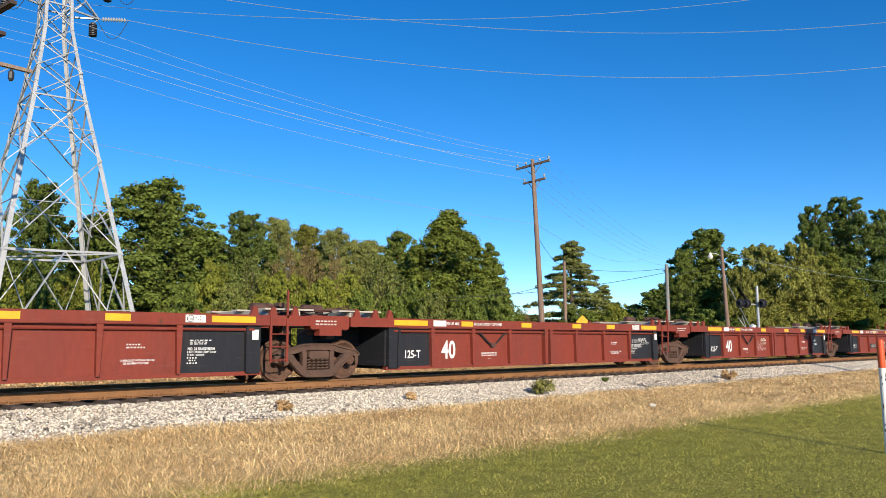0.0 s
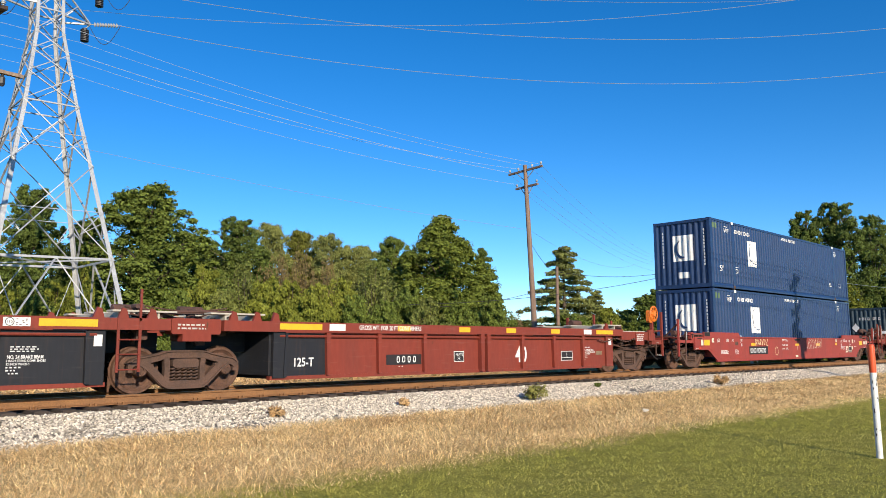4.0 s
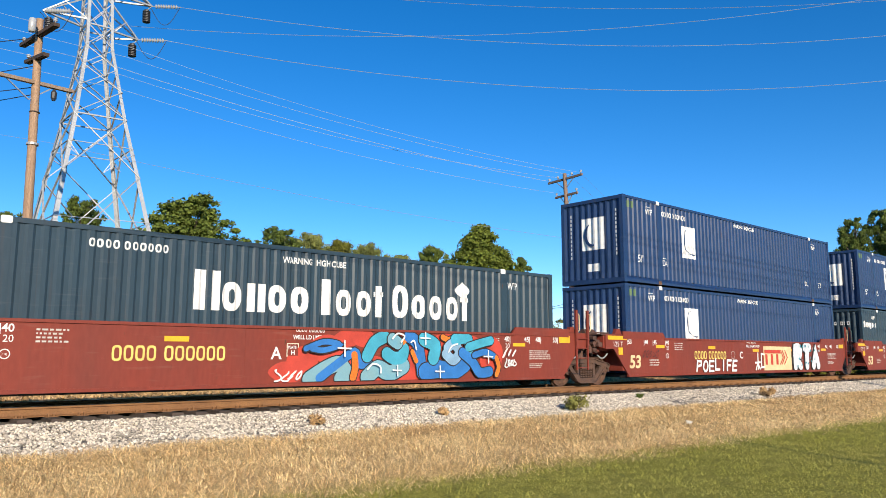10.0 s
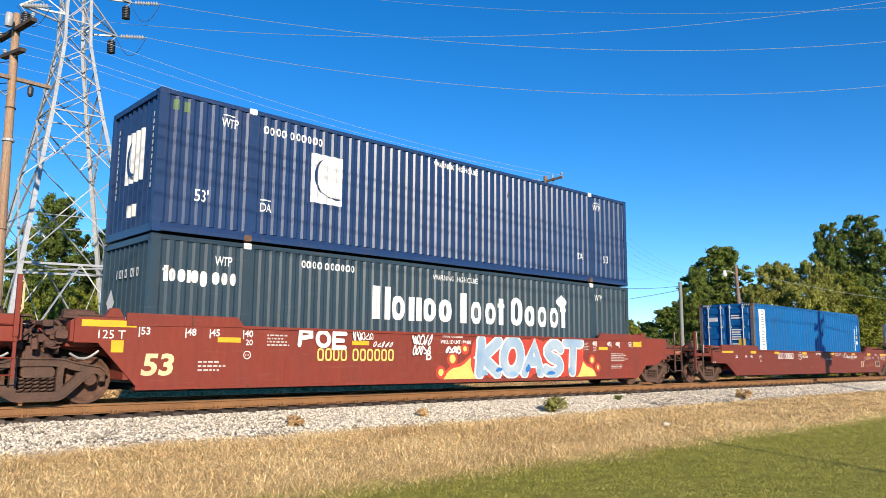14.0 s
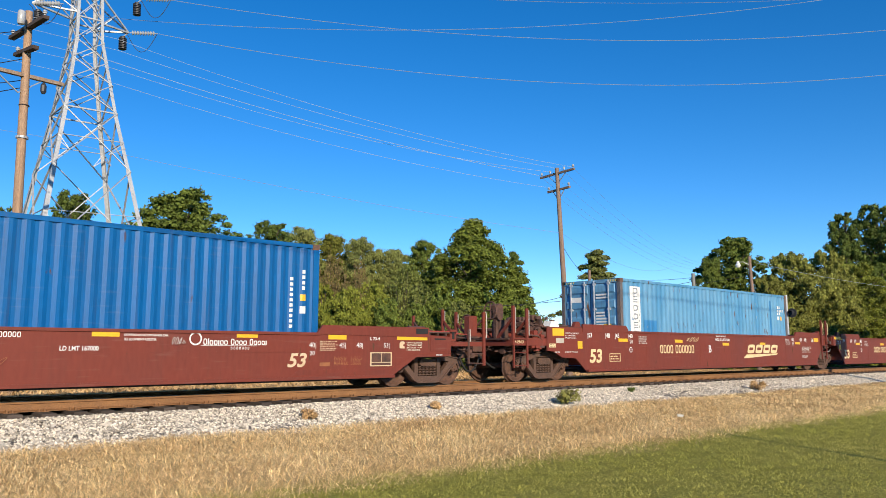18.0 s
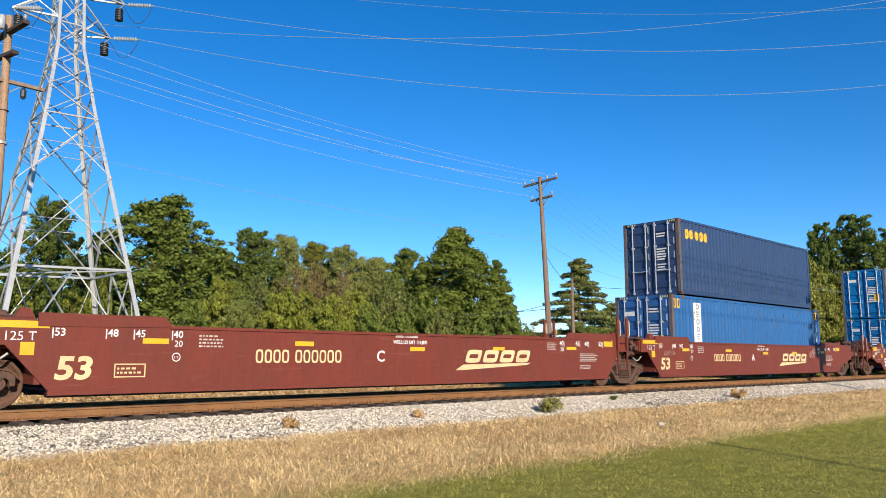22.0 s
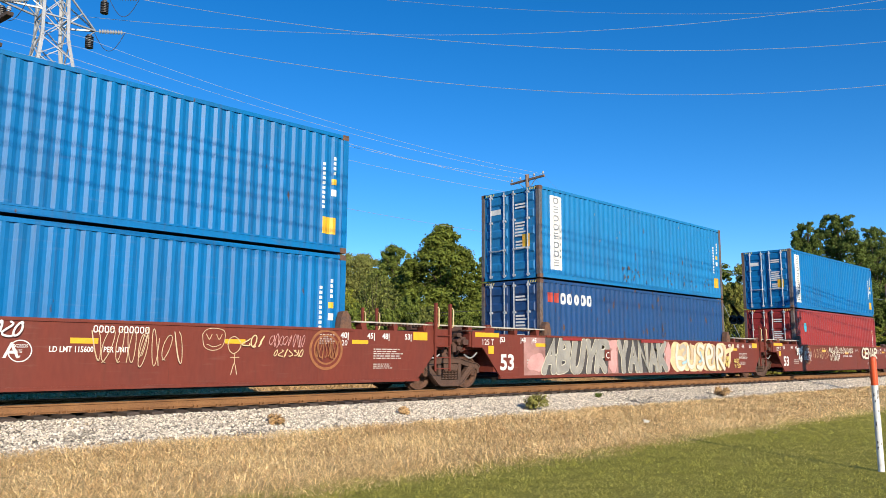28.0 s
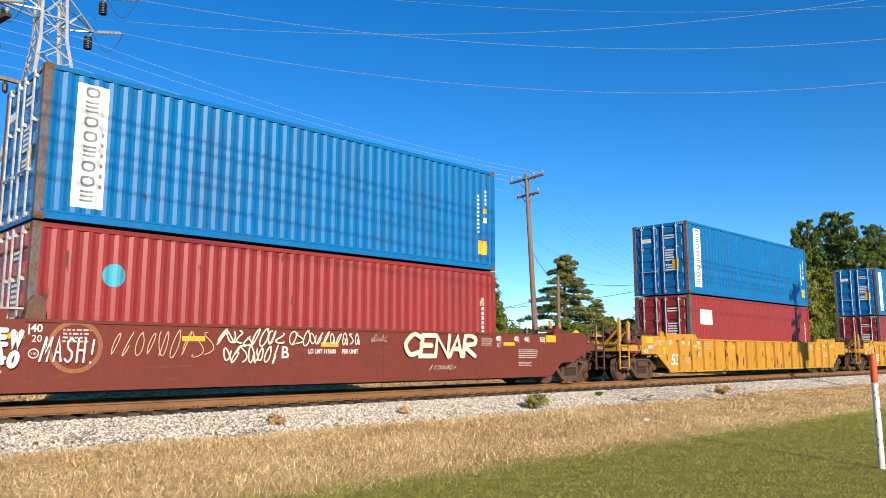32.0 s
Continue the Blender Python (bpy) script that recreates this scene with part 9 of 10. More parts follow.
wire((33.89, 12.0, 7.63), (85.6, 36.0, 11.5), 1.3, r=0.009)
for z0, z1 in ((8.6, 6.2), (9.4, 9.0), (8.0, 7.0), (7.8, 5.2)):
    wire((5.85, 12.63, 0.93 + (z0 - 0.93) * 1.3), (-14, 22 + z1, z1 * 1.25), 0.6, black_wire, 0.016)
# service drops in the middle distance
wire((33.9, 12.0, 7.0), (47, 20, 6.6), 0.4, black_wire, 0.014)
wire((47, 20, 6.6), (51.5, 13.8, 6.3), 0.3, black_wire, 0.014)
wire((51.5, 13.8, 6.0), (30.5, 19.0, 3.4), 0.4, black_wire, 0.016)
wire((47, 20, 5.6), (36, 22.5, 3.6), 0.4, black_wire, 0.016)
wire((51.5, 13.8, 5.8), (53, 9.8, 6.4), 0.1, black_wire, 0.014)
wire((53, 9.8, 7.2), (110, 6, 7.6), 0.8, r=0.011)
# wires of the near pole, above and behind the viewer
for u, z in ((-1.2, 8.75), (-0.55, 8.75), (0.55, 8.75), (1.2, 8.75), (-1.0, 7.45), (1.0, 7.45)):
    q = (33.1 + u * math.cos(radians(60)), -13.5 + u * math.sin(radians(60)), z)
    wire(q, (-25 + u * 0.5, -12.4 + u * 1.2, z + 1.8), 0.5, r=0.017)
    wire(q, (100 + u, -19 + u, z), 0.8, r=0.02)


# ---- crossing signal ----
def crossing_signal():
    s = new("crossing_signal")
    s.location = (43.6, 3.5, 0)
    tagged(s, "silver level crossing signal with white crossbuck and dark lamps", "crossing signal")
    z0 = -0.6
    part("mast", Acc().lathe([(z0, 0.0), (z0, 0.09), (4.05, 0.075), (4.05, 0.0)], 10, "z"), galv, s, smooth=True)
    part("base", Acc().lathe([(z0, 0.0), (z0, 0.28), (z0 + 0.3, 0.16), (z0 + 0.3, 0.0)], 10, "z"), galv, s)
    # crossbuck faces the road, so it is seen nearly edge on
    for sg in (-1, 1):
        part("crossbuck_blade", Acc().beam((-0.75, 0.45 - sg * 0.35, 3.45 - sg * 0.5), (-0.75, 0.45 + sg * 0.35, 3.45 + sg * 0.5), 0.02, 0.16), white_paint, s, "white crossbuck blade")
    part("light_arm", Acc().tube([(-1.1, 0.5, 3.0), (0.3, -0.15, 2.95)], 0.035, 6).tube([(0, 0, 2.4), (0, 0, 3.5)], 0.03, 6), galv, s)
    for ax, ay in ((-1.15, 0.5), (-0.75, 0.3), (0.1, -0.25)):
        a = Acc().lathe([(-0.02, 0.0), (-0.02, 0.27), (0.02, 0.27), (0.03, 0.13), (0.2, 0.1), (0.2, 0.0)], 14, "x", (ax, ay, 3.02))
        a.lathe([(-0.28, 0.15), (-0.02, 0.15)], 12, "x", (ax, ay, 3.02))
        part("flasher", a, dark_fitting, s, "black round flasher with hood")
    part("bell", Acc().lathe([(1.55, 0.0), (1.55, 0.2), (1.75, 0.17), (1.85, 0.0)], 12, "z", (-0.55, 0.1, 0)), white_paint, s, smooth=True)
    part("gate_mechanism", Acc().bevel_box(-0.3, 0.35, -0.25, 0.25, 0.4, 1.05, 0.06), galv, s)
    part("gate_arm", Acc().beam((0.0, 0.3, 0.9), (-0.6, 0.9, 2.2), 0.05, 0.03), galv, s, "thin grey raised gate arm")
    part("stay", Acc().tube([(-1.2, 0.4, 2.3), (-0.4, 0.2, 0.4)], 0.02, 5), galv, s)


crossing_signal()


# ---- marker post by the lawn ----
def marker_post():
    m = new("marker_post")
    m.location = (12.45, -12.02, ground_z(-12))
    m.rotation_euler = (0, radians(-1.6), 0)
    tagged(m, "slim round marker post with orange top and scuffed white shaft", "marker post")
    part("shaft", Acc().tube([(0, 0, -0.1), (0, 0, 0.6), (0, 0, 1.24)], 0.045, 14), white_paint, m, smooth=True)
    part("orange_cap", Acc().lathe([(1.24, 0.048), (1.60, 0.05), (1.645, 0.045), (1.66, 0.02), (1.66, 0.0)], 14, "z"), orange_red_cap, m, "glossy orange plastic cap", smooth=True)
    sc = Acc()
    rng = random.Random(4)
    for k in range(14):
        z, an = rng.uniform(0.15, 1.2), rng.uniform(2.6, 5.2)
        h = rng.uniform(0.02, 0.08)
        sc.add([(0.0465 * math.cos(an + d), 0.0465 * math.sin(an + d), zz) for d, zz in ((0, z), (0.35, z + 0.01), (0.3, z + h), (0.05, z + h * 0.8))], [(0, 1, 2, 3)])
    part("scuff", sc, dark_fitting, m, "dark scuffs on the white shaft")


orange_red_cap = surface("orange_red_plastic", (0.75, 0.10, 0.025), 0.4, bump=0.05)
marker_post()


# ---- house and sign beyond the track ----
def house():
    h = new("house")
    h.location = (44.5, 41.0, -0.45)
    h.rotation_euler.z = radians(-50)
    tagged(h, "low brick house with a grey roof behind the trees", "house")
    part("wall", Acc().box(-5, 5, -3.5, 3.5, 0, 2.6), house_brick, h)
    part("roof", Acc().add([(-5.5, -4, 2.55), (5.5, -4, 2.55), (5.5, 4, 2.55), (-5.5, 4, 2.55), (-3, 0, 4.1), (3, 0, 4.1)], [(0, 1, 5, 4), (1, 2, 5), (2, 3, 4, 5), (3, 0, 4), (3, 2, 1, 0)]), house_roof, h)
    part("fascia", Acc().box(-5.5, 5.5, -4.03, -4.0, 2.35, 2.58), white_paint, h)
    for xx in (-2.6, 2.4):
        part("window", Acc().box(xx - 0.6, xx + 0.6, -3.54, -3.5, 0.9, 2.1), under_black, h)


house_brick = surface("brown_brick", (0.30, 0.13, 0.075), 0.9, second=(0.22, 0.10, 0.06), scale=8.0, bump=0.5)
house_roof = surface("grey_shingles", (0.26, 0.24, 0.225), 0.9, second=(0.19, 0.18, 0.17), scale=5.0, bump=0.5)
house()


def warning_sign():
    s = new("warning_sign")
    s.location = (42.6, 15.2, 0)
    tagged(s, "yellow diamond warning sign on a thin post", "road sign")
    part("post", Acc().box(-0.03, 0.03, -0.03, 0.03, -0.55, 2.4), galv, s)
    d = Vector((-0.8, -0.6, 0))
    n = Vector((0.6, -0.8, 0)) * 0.45
    c = Vector((0, 0, 2.15)) + d * 0.04
    part("diamond", Acc().add([c - n, c - Vector((0, 0, 0.45)), c + n, c + Vector((0, 0, 0.45)), c - n - d * 0.01, c - Vector((0, 0, 0.45)) - d * 0.01, c + n - d * 0.01, c + Vector((0, 0, 0.45)) - d * 0.01], [(0, 1, 2, 3), (7, 6, 5, 4), (0, 4, 5, 1), (1, 5, 6, 2), (2, 6, 7, 3), (3, 7, 4, 0)]), yellow_reflector, s, "yellow diamond plate")


warning_sign()


# ---- trees and undergrowth ----
def crown_mesh(name, rng, blobs, count, size, mat, inner=0.16):
    """Many small three-cornered leaves on a heap of uneven lumps, with a few large ones deep inside: blobs of (x, y, z, rx, ry, rz)."""
    b = np.array(blobs)
    w = (b[:, 3] * b[:, 4] + b[:, 4] * b[:, 5] + b[:, 3] * b[:, 5])
    idx = rng.choice(len(b), count, p=w / w.sum())
    d = rng.normal(size=(count, 3))
    d /= np.linalg.norm(d, axis=1)[:, None]
    deep = rng.random(count) < inner
    rad = np.where(deep, rng.uniform(0.2, 0.62, count), 1.18 - 0.55 * rng.random(count) ** 1.3)
    bump = 1 + 0.20 * np.sin(d[:, 0] * 6.1 + idx) * np.sin(d[:, 1] * 5.3 + 2 * idx) + 0.16 * np.sin(d[:, 2] * 11 + idx * 3 + d[:, 0] * 7)
    c = b[idx, :3] + d * b[idx, 3:6] * (rad * bump)[:, None]
    nrm = d + rng.normal(size=(count, 3)) * 0.55 + np.array([0, 0, 0.3])
    nrm /= np.linalg.norm(nrm, axis=1)[:, None]
    t = np.cross(nrm, rng.normal(size=(count, 3)))
    t /= np.linalg.norm(t, axis=1)[:, None]
    u = np.cross(nrm, t)
    s = (size * rng.uniform(0.6, 1.35, count) * np.where(deep, 2.3, 1.0))[:, None]
    q = np.stack([c - t * s - u * s * 0.5, c + t * s * 0.9 - u * s * 0.6, c + u * s * 1.1], 1)
    return bulk(name, q.reshape(-1, 3), 3, count, mat)


PROFILES = {   # height of the tree, crown's widest radius, and (share of the height, share of the radius) from foot to top
    "oak": (12.0, 3.3, [(0.03, 0.85), (0.2, 1.0), (0.5, 1.02), (0.7, 0.97), (0.84, 0.84), (0.93, 0.66), (1.0, 0.42)]),
    "cone": (12.0, 4.9, [(0.02, 1.04), (0.15, 1.02), (0.4, 0.86), (0.6, 0.68), (0.78, 0.48), (0.92, 0.27), (1.0, 0.10)]),
    "col": (12.0, 2.9, [(0.04, 0.9), (0.2, 1.0), (0.6, 1.02), (0.8, 0.9), (0.92, 0.7), (1.0, 0.4)]),
    "vine": (8.0, 3.6, [(0.0, 0.95), (0.2, 1.0), (0.55, 1.0), (0.8, 0.86), (0.94, 0.66), (1.0, 0.4)]),
    "tall": (15.6, 3.0, [(0.15, 0.5), (0.35, 0.85), (0.55, 1.0), (0.75, 1.0), (0.9, 0.82), (1.0, 0.5)]),
    "far": (12.0, 3.2, [(0.04, 0.9), (0.3, 1.0), (0.7, 0.9), (0.9, 0.65), (1.0, 0.35)]),
    "bush": (4.4, 2.1, [(0.0, 0.9), (0.25, 1.0), (0.6, 0.95), (0.85, 0.75), (1.0, 0.4)]),
}


def tree_kind(kind, seed, mat, leaves, size):
    """Builds the trunk and crown meshes of a tree in metres of its kind."""
    rng = np.random.default_rng(seed)
    tr, blobs = Acc(), []
    if kind in PROFILES:
        H, R, prof = PROFILES[kind]
        hs, rs = [p[0] for p in prof], [p[1] for p in prof]
        n = {"oak": 300, "cone": 420, "col": 290, "vine": 290, "tall": 200, "far": 60, "bush": 90}[kind]
        lump = {"oak": 0.155, "cone": 0.105, "col": 0.15, "vine": 0.12, "tall": 0.18, "far": 0.26, "bush": 0.18}[kind] * R
        if kind != "bush":
            tr.tube([(0, 0, -0.3), (0.1, 0, H * 0.2), (0.05, 0.1, H * 0.5), (0, 0, H * 0.86)], 0.024 * H, 9, 0.06)
        order = rng.permutation(n)
        for k in range(n):
            f = hs[0] + (1 - hs[0]) * ((order[k] + 0.5) / n) ** 0.85
            a = k * 2.4 + rng.uniform(-0.35, 0.35)
            s = lump * rng.uniform(0.6, 1.3) * (1.12 - 0.45 * f)
            reach = max(0.0, R * float(np.interp(f, hs, rs)) * (1.06 - 0.32 * rng.random() ** 1.5 + 0.10 * math.sin(3 * a + 7 * f)) - s * 0.6)
            if f > 0.8:
                reach *= math.sqrt(rng.random())
            if kind == "tall" and math.sin(2 * a + 1.3) * math.sin(f * 8) > 0.72:
                continue
            c = (reach * math.cos(a), reach * math.sin(a), max(s * 0.5, f * H - s * 0.75))
            blobs.append((*c, s * 1.12, s * 1.12, s * rng.uniform(0.6, 0.85)))
            if k % 5 == 0 or (kind == "tall" and k % 3 == 0):
                foot = (0, 0, max(0.1, c[2] - 0.16 * H)) if kind != "bush" else (reach * 0.15 * math.cos(a), reach * 0.15 * math.sin(a), -0.2)
                tr.tube([foot, (c[0] * 0.5, c[1] * 0.5, c[2] - 0.06 * H), c], 0.0065 * H, 5, 0.015)
        for f in (0.3, 0.5, 0.7):
            if kind != "tall" or f > 0.4:
                r = R * float(np.interp(f, hs, rs)) * 0.5
                blobs.append((0, 0, f * H, r, r, 0.16 * H))
    elif kind == "pine":
        tr.tube([(0, 0, -0.3), (0, 0, 5), (0.1, 0, 9.8)], 0.2, 8, 0.04)
        for k in range(60):
            z = 1.8 + 8.3 * (k / 60)
            a = k * 2.4 + rng.uniform(-0.4, 0.4)
            L = 2.5 * math.sqrt(max(0.05, 1 - ((z - 5.6) / 5.0) ** 2)) * rng.uniform(0.55, 1.1)
            for u in (0.55, 0.95):
                s = rng.uniform(0.4, 0.7)
                blobs.append((L * u * math.cos(a), L * u * math.sin(a), z + 0.22 * L * u, s * 1.2, s * 1.2, s * 0.6))
            tr.tube([(0, 0, z - 0.2), (L * math.cos(a), L * math.sin(a), z + 0.2 * L)], 0.035, 4, 0.012)
    elif kind == "cedar":
        tr.tube([(0, 0, -0.3), (0, 0, 5), (0.05, 0, 10.0)], 0.22, 8, 0.03)
        for k in range(46):
            f = k / 46
            z, a = 0.9 + 9.0 * f, k * 2.4 + rng.uniform(-0.4, 0.4)
            L = 3.6 * (1 - f) ** 0.8 * rng.uniform(0.55, 1.12) + 0.35
            pts = [(L * u * math.cos(a), L * u * math.sin(a), z + 0.30 * L * u - 0.30 * L * u * u) for u in (0, 0.35, 0.6, 0.85, 1.08)]
            tr.tube(pts, 0.04, 4, 0.01)
            for j, p in enumerate(pts[1:]):
                s = (0.5, 0.52, 0.42, 0.26)[j] * (0.6 + 0.5 * (1 - f)) + 0.06
                blobs.append((p[0], p[1], p[2] - 0.05, s, s, 0.15 + 0.1 * s))
    else:   # a half-bare shrub of upright twigs
        for k in range(70):
            a, r, z = rng.uniform(0, 6.28), rng.uniform(0.1, 1.9), rng.uniform(2.2, 5.0)
            tip = (r * math.cos(a), r * math.sin(a), z - r * 0.5)
            tr.tube([(0.15 * math.cos(a), 0.15 * math.sin(a), -0.2), (tip[0] * 0.45, tip[1] * 0.45, tip[2] * 0.6), tip], 0.032, 4, 0.008)
            blobs.append((*tip, 0.3, 0.3, 0.55))
            blobs.append((tip[0] * 0.7, tip[1] * 0.7, tip[2] * 0.75, 0.26, 0.26, 0.5))
    crown = crown_mesh("crown", rng, blobs, leaves, size, mat, 0.0 if kind in ("bare", "cedar", "tall") else 0.14)
    return tr.mesh("trunk", bark, True), crown


KINDS = {
    "oak_a": tree_kind("oak", 1, leaf_dark, 52000, 0.086), "oak_b": tree_kind("oak", 2, leaf_mid, 54000, 0.086), "oak_c": tree_kind("oak", 3, leaf_light, 46000, 0.086), "cone_a": tree_kind("cone", 12, leaf_spring, 86000, 0.085), "far_a": tree_kind("far", 1, leaf_dark, 9000, 0.2),
    "col_a": tree_kind("col", 14, leaf_mid, 50000, 0.09), "vine_a": tree_kind("vine", 15, leaf_vine, 46000, 0.082), "tall_a": tree_kind("tall", 4, leaf_dark, 50000, 0.105), "pine_a": tree_kind("pine", 5, leaf_pine, 24000, 0.08), "pine_b": tree_kind("pine", 6, leaf_gold, 24000, 0.08),
    "cedar_a": tree_kind("cedar", 16, leaf_pine, 46000, 0.072), "cedar_b": tree_kind("cedar", 17, leaf_dark, 40000, 0.075),
    "bush_a": tree_kind("bush", 7, leaf_light, 12000, 0.078), "bush_b": tree_kind("bush", 8, leaf_mid, 12000, 0.078), "bush_c": tree_kind("bush", 9, leaf_weed, 12000, 0.07),
    "bare_a": tree_kind("bare", 10, leaf_rust, 7000, 0.06), "bare_b": tree_kind("bare", 11, leaf_weed, 8000, 0.06),
}
RADIUS = {"pine": 2.6, "cedar": 3.6, "bare": 1.9, **{k: v[1] for k, v in PROFILES.items()}}
NATIVE = {"pine": 10.4, "cedar": 10.2, "bare": 5.0, **{k: v[0] for k, v in PROFILES.items()}}
WORDS = {"far_a": "distant dark green tree", "oak_a": "dark green leafy tree at the edge of the wood", "oak_b": "full green leafy tree in the wood", "oak_c": "yellow-green leafy tree in the wood", "cone_a": "broad pyramid-shaped yellow-green tree at the wood's edge",
         "col_a": "upright dark green leafy tree beside the road", "vine_a": "broad olive-green tree thick with vines", "tall_a": "tall dark green tree with open crown", "pine_a": "dark green pine among leafy trees", "pine_b": "golden-green pine among leafy trees",
         "cedar_a": "conifer with flat layered spreading boughs", "cedar_b": "dark conifer with drooping boughs behind the wood", "bush_a": "bright yellow-green bush at the wood's edge", "bush_b": "green bush at the wood's edge", "bush_c": "grey-green weedy bush beside the wood",
         "bare_a": "half-bare reddish-brown shrub beside the wood", "bare_b": "half-bare grey-green shrub beside the wood"}


def tree(kind, azimuth, dist, top, half, spin=0):
    """A tree seen at an azimuth (degrees from the track's direction) and distance from the viewer's stand; half its width in metres."""
    x, y = dist * math.cos(radians(azimuth)), EYE[1] + dist * math.sin(radians(azimuth))
    z = ground_z(y)
    low = kind[:4] in ("bush", "bare")
    t = tagged(new("bush" if low else "tree"), WORDS[kind], "bush" if low else "tree", "undergrowth" if low else "trees beyond the track")
    key = kind.split("_")[0]
    k, w = (top - z) / NATIVE[key], 1.12 * half / RADIUS[key]
    t.location, t.scale = (x, y, z), (w, w, k)
    t.rotation_euler.z = radians(spin)
    part("trunk", KINDS[kind][0], None, t)
    part("crown", KINDS[kind][1], None, t)


def top_at(dist, elevation):
    return EYE[2] + dist * math.tan(radians(elevation))


for i, (kind, az, d, el, half) in enumerate((
        ("oak_a", 84.5, 64.0, 8.9, 2.2), ("oak_b", 81.7, 62.0, 9.0, 2.0), ("oak_a", 79.3, 62.0, 9.3, 2.0), ("oak_a", 74.8, 64.0, 10.7, 2.3), ("oak_b", 71.4, 70.0, 8.4, 2.0),
        ("oak_b", 67.5, 60.0, 11.3, 4.1), ("oak_a", 65.2, 66.0, 8.2, 2.0), ("oak_b", 63.4, 70.0, 7.4, 2.0), ("oak_a", 61.2, 66.0, 9.4, 2.7), ("pine_a", 58.9, 70.0, 9.1, 1.7), ("pine_b", 56.7, 72.0, 8.6, 1.8),
        ("pine_a", 54.7, 70.0, 8.4, 1.6), ("pine_a", 53.5, 72.0, 7.6, 1.4), ("pine_a", 52.0, 72.0, 7.6, 1.6), ("oak_b", 49.6, 62.0, 8.2, 2.0), ("cone_a", 46.0, 58.0, 9.9, 4.9),
        ("cedar_b", 42.8, 66.0, 7.6, 2.3), ("cedar_a", 36.7, 66.0, 7.6, 3.9), ("cedar_a", 34.4, 74.0, 4.2, 2.4), ("far_a", 32.4, 140.0, 2.5, 3.9), ("far_a", 30.8, 130.0, 3.7, 3.6),
        ("far_a", 29.8, 130.0, 4.2, 2.7), ("far_a", 34.9, 150.0, 2.1, 6.4), ("far_a", 40.0, 150.0, 1.9, 6.6), ("col_a", 27.0, 74.0, 8.0, 2.9), ("oak_b", 28.6, 72.0, 6.6, 1.5),
        ("vine_a", 23.2, 72.4, 6.7, 3.0), ("vine_a", 21.1, 79.1, 6.7, 2.4), ("vine_a", 24.8, 68.1, 5.2, 1.6), ("oak_c", 19.4, 85.7, 5.8, 2.8), ("oak_c", 17.9, 92.8, 4.1, 2.2),
        ("oak_c", 15.4, 107.3, 4.5, 2.9), ("oak_c", 13.4, 123.4, 4.7, 3.2), ("tall_a", 19.9, 92.0, 9.3, 1.9), ("tall_a", 17.9, 94.0, 9.7, 2.6), ("tall_a", 15.9, 104.1, 8.6, 2.3),
        ("tall_a", 13.6, 121.3, 8.2, 3.2), ("far_a", 24.3, 110.0, 3.2, 4.2), ("far_a", 18.6, 110.0, 3.1, 3.8), ("far_a", 27.0, 110.0, 2.5, 4.3), ("far_a", 76.3, 100.0, 6.0, 3.5),
        ("far_a", 71.5, 100.0, 6.3, 3.8), ("far_a", 55.8, 105.0, 6.4, 5.4), ("far_a", 51.6, 105.0, 6.5, 4.7), ("far_a", 61.6, 105.0, 6.7, 4.5), ("far_a", 80.6, 100.0, 6.5, 4.2),
        ("bush_b", 82.5, 48.0, 4.6, 1.4), ("bush_a", 80.2, 48.0, 4.4, 1.4), ("bush_b", 78.1, 48.0, 4.7, 1.3), ("bush_a", 76.2, 48.0, 4.3, 1.2), ("bush_b", 74.5, 48.0, 4.0, 1.1),
        ("bush_a", 73.0, 50.0, 4.4, 1.2), ("bush_a", 71.6, 54.0, 6.3, 0.9), ("bush_b", 69.9, 47.0, 3.2, 1.2), ("bush_b", 65.5, 48.0, 4.1, 1.4), ("bush_a", 63.4, 52.0, 6.0, 1.4),
        ("bare_b", 60.8, 50.0, 6.1, 1.6), ("bush_c", 62.3, 47.0, 4.2, 1.1), ("bush_a", 59.1, 49.0, 5.2, 1.4), ("bare_a", 58.3, 58.0, 6.6, 1.4), ("bare_a", 56.7, 60.0, 6.9, 1.3),
        ("bush_a", 57.3, 48.0, 4.9, 1.5), ("bush_a", 55.5, 46.0, 4.7, 1.4), ("bare_a", 54.6, 60.0, 6.5, 1.0), ("bush_a", 53.6, 48.0, 5.2, 1.4), ("bare_b", 51.2, 50.0, 6.3, 1.7),
        ("bush_b", 52.4, 46.0, 3.9, 1.2), ("bush_b", 50.3, 46.0, 3.5, 1.1), ("bush_b", 48.6, 48.0, 4.5, 1.3), ("bush_c", 46.9, 45.0, 3.7, 1.1), ("bush_b", 44.5, 50.0, 3.5, 1.5),
        ("bush_b", 42.1, 52.0, 3.8, 1.4), ("bare_a", 40.3, 54.0, 2.3, 0.7), ("bush_a", 33.6, 60.0, 2.8, 1.4), ("bush_b", 36.2, 60.0, 2.4, 2.2), ("bush_b", 31.7, 62.0, 1.9, 1.7),
        ("bush_b", 27.7, 61.2, 2.3, 2.0), ("bush_b", 25.5, 66.3, 1.6, 1.7), ("vine_a", 23.9, 70.3, 3.2, 2.2), ("vine_a", 21.4, 78.2, 3.1, 2.2), ("bush_a", 19.0, 87.6, 2.3, 2.6),
        ("bush_a", 16.7, 99.3, 2.1, 2.8))):
    tree(kind, az, d, top_at(d, el), half, i * 73 % 360)


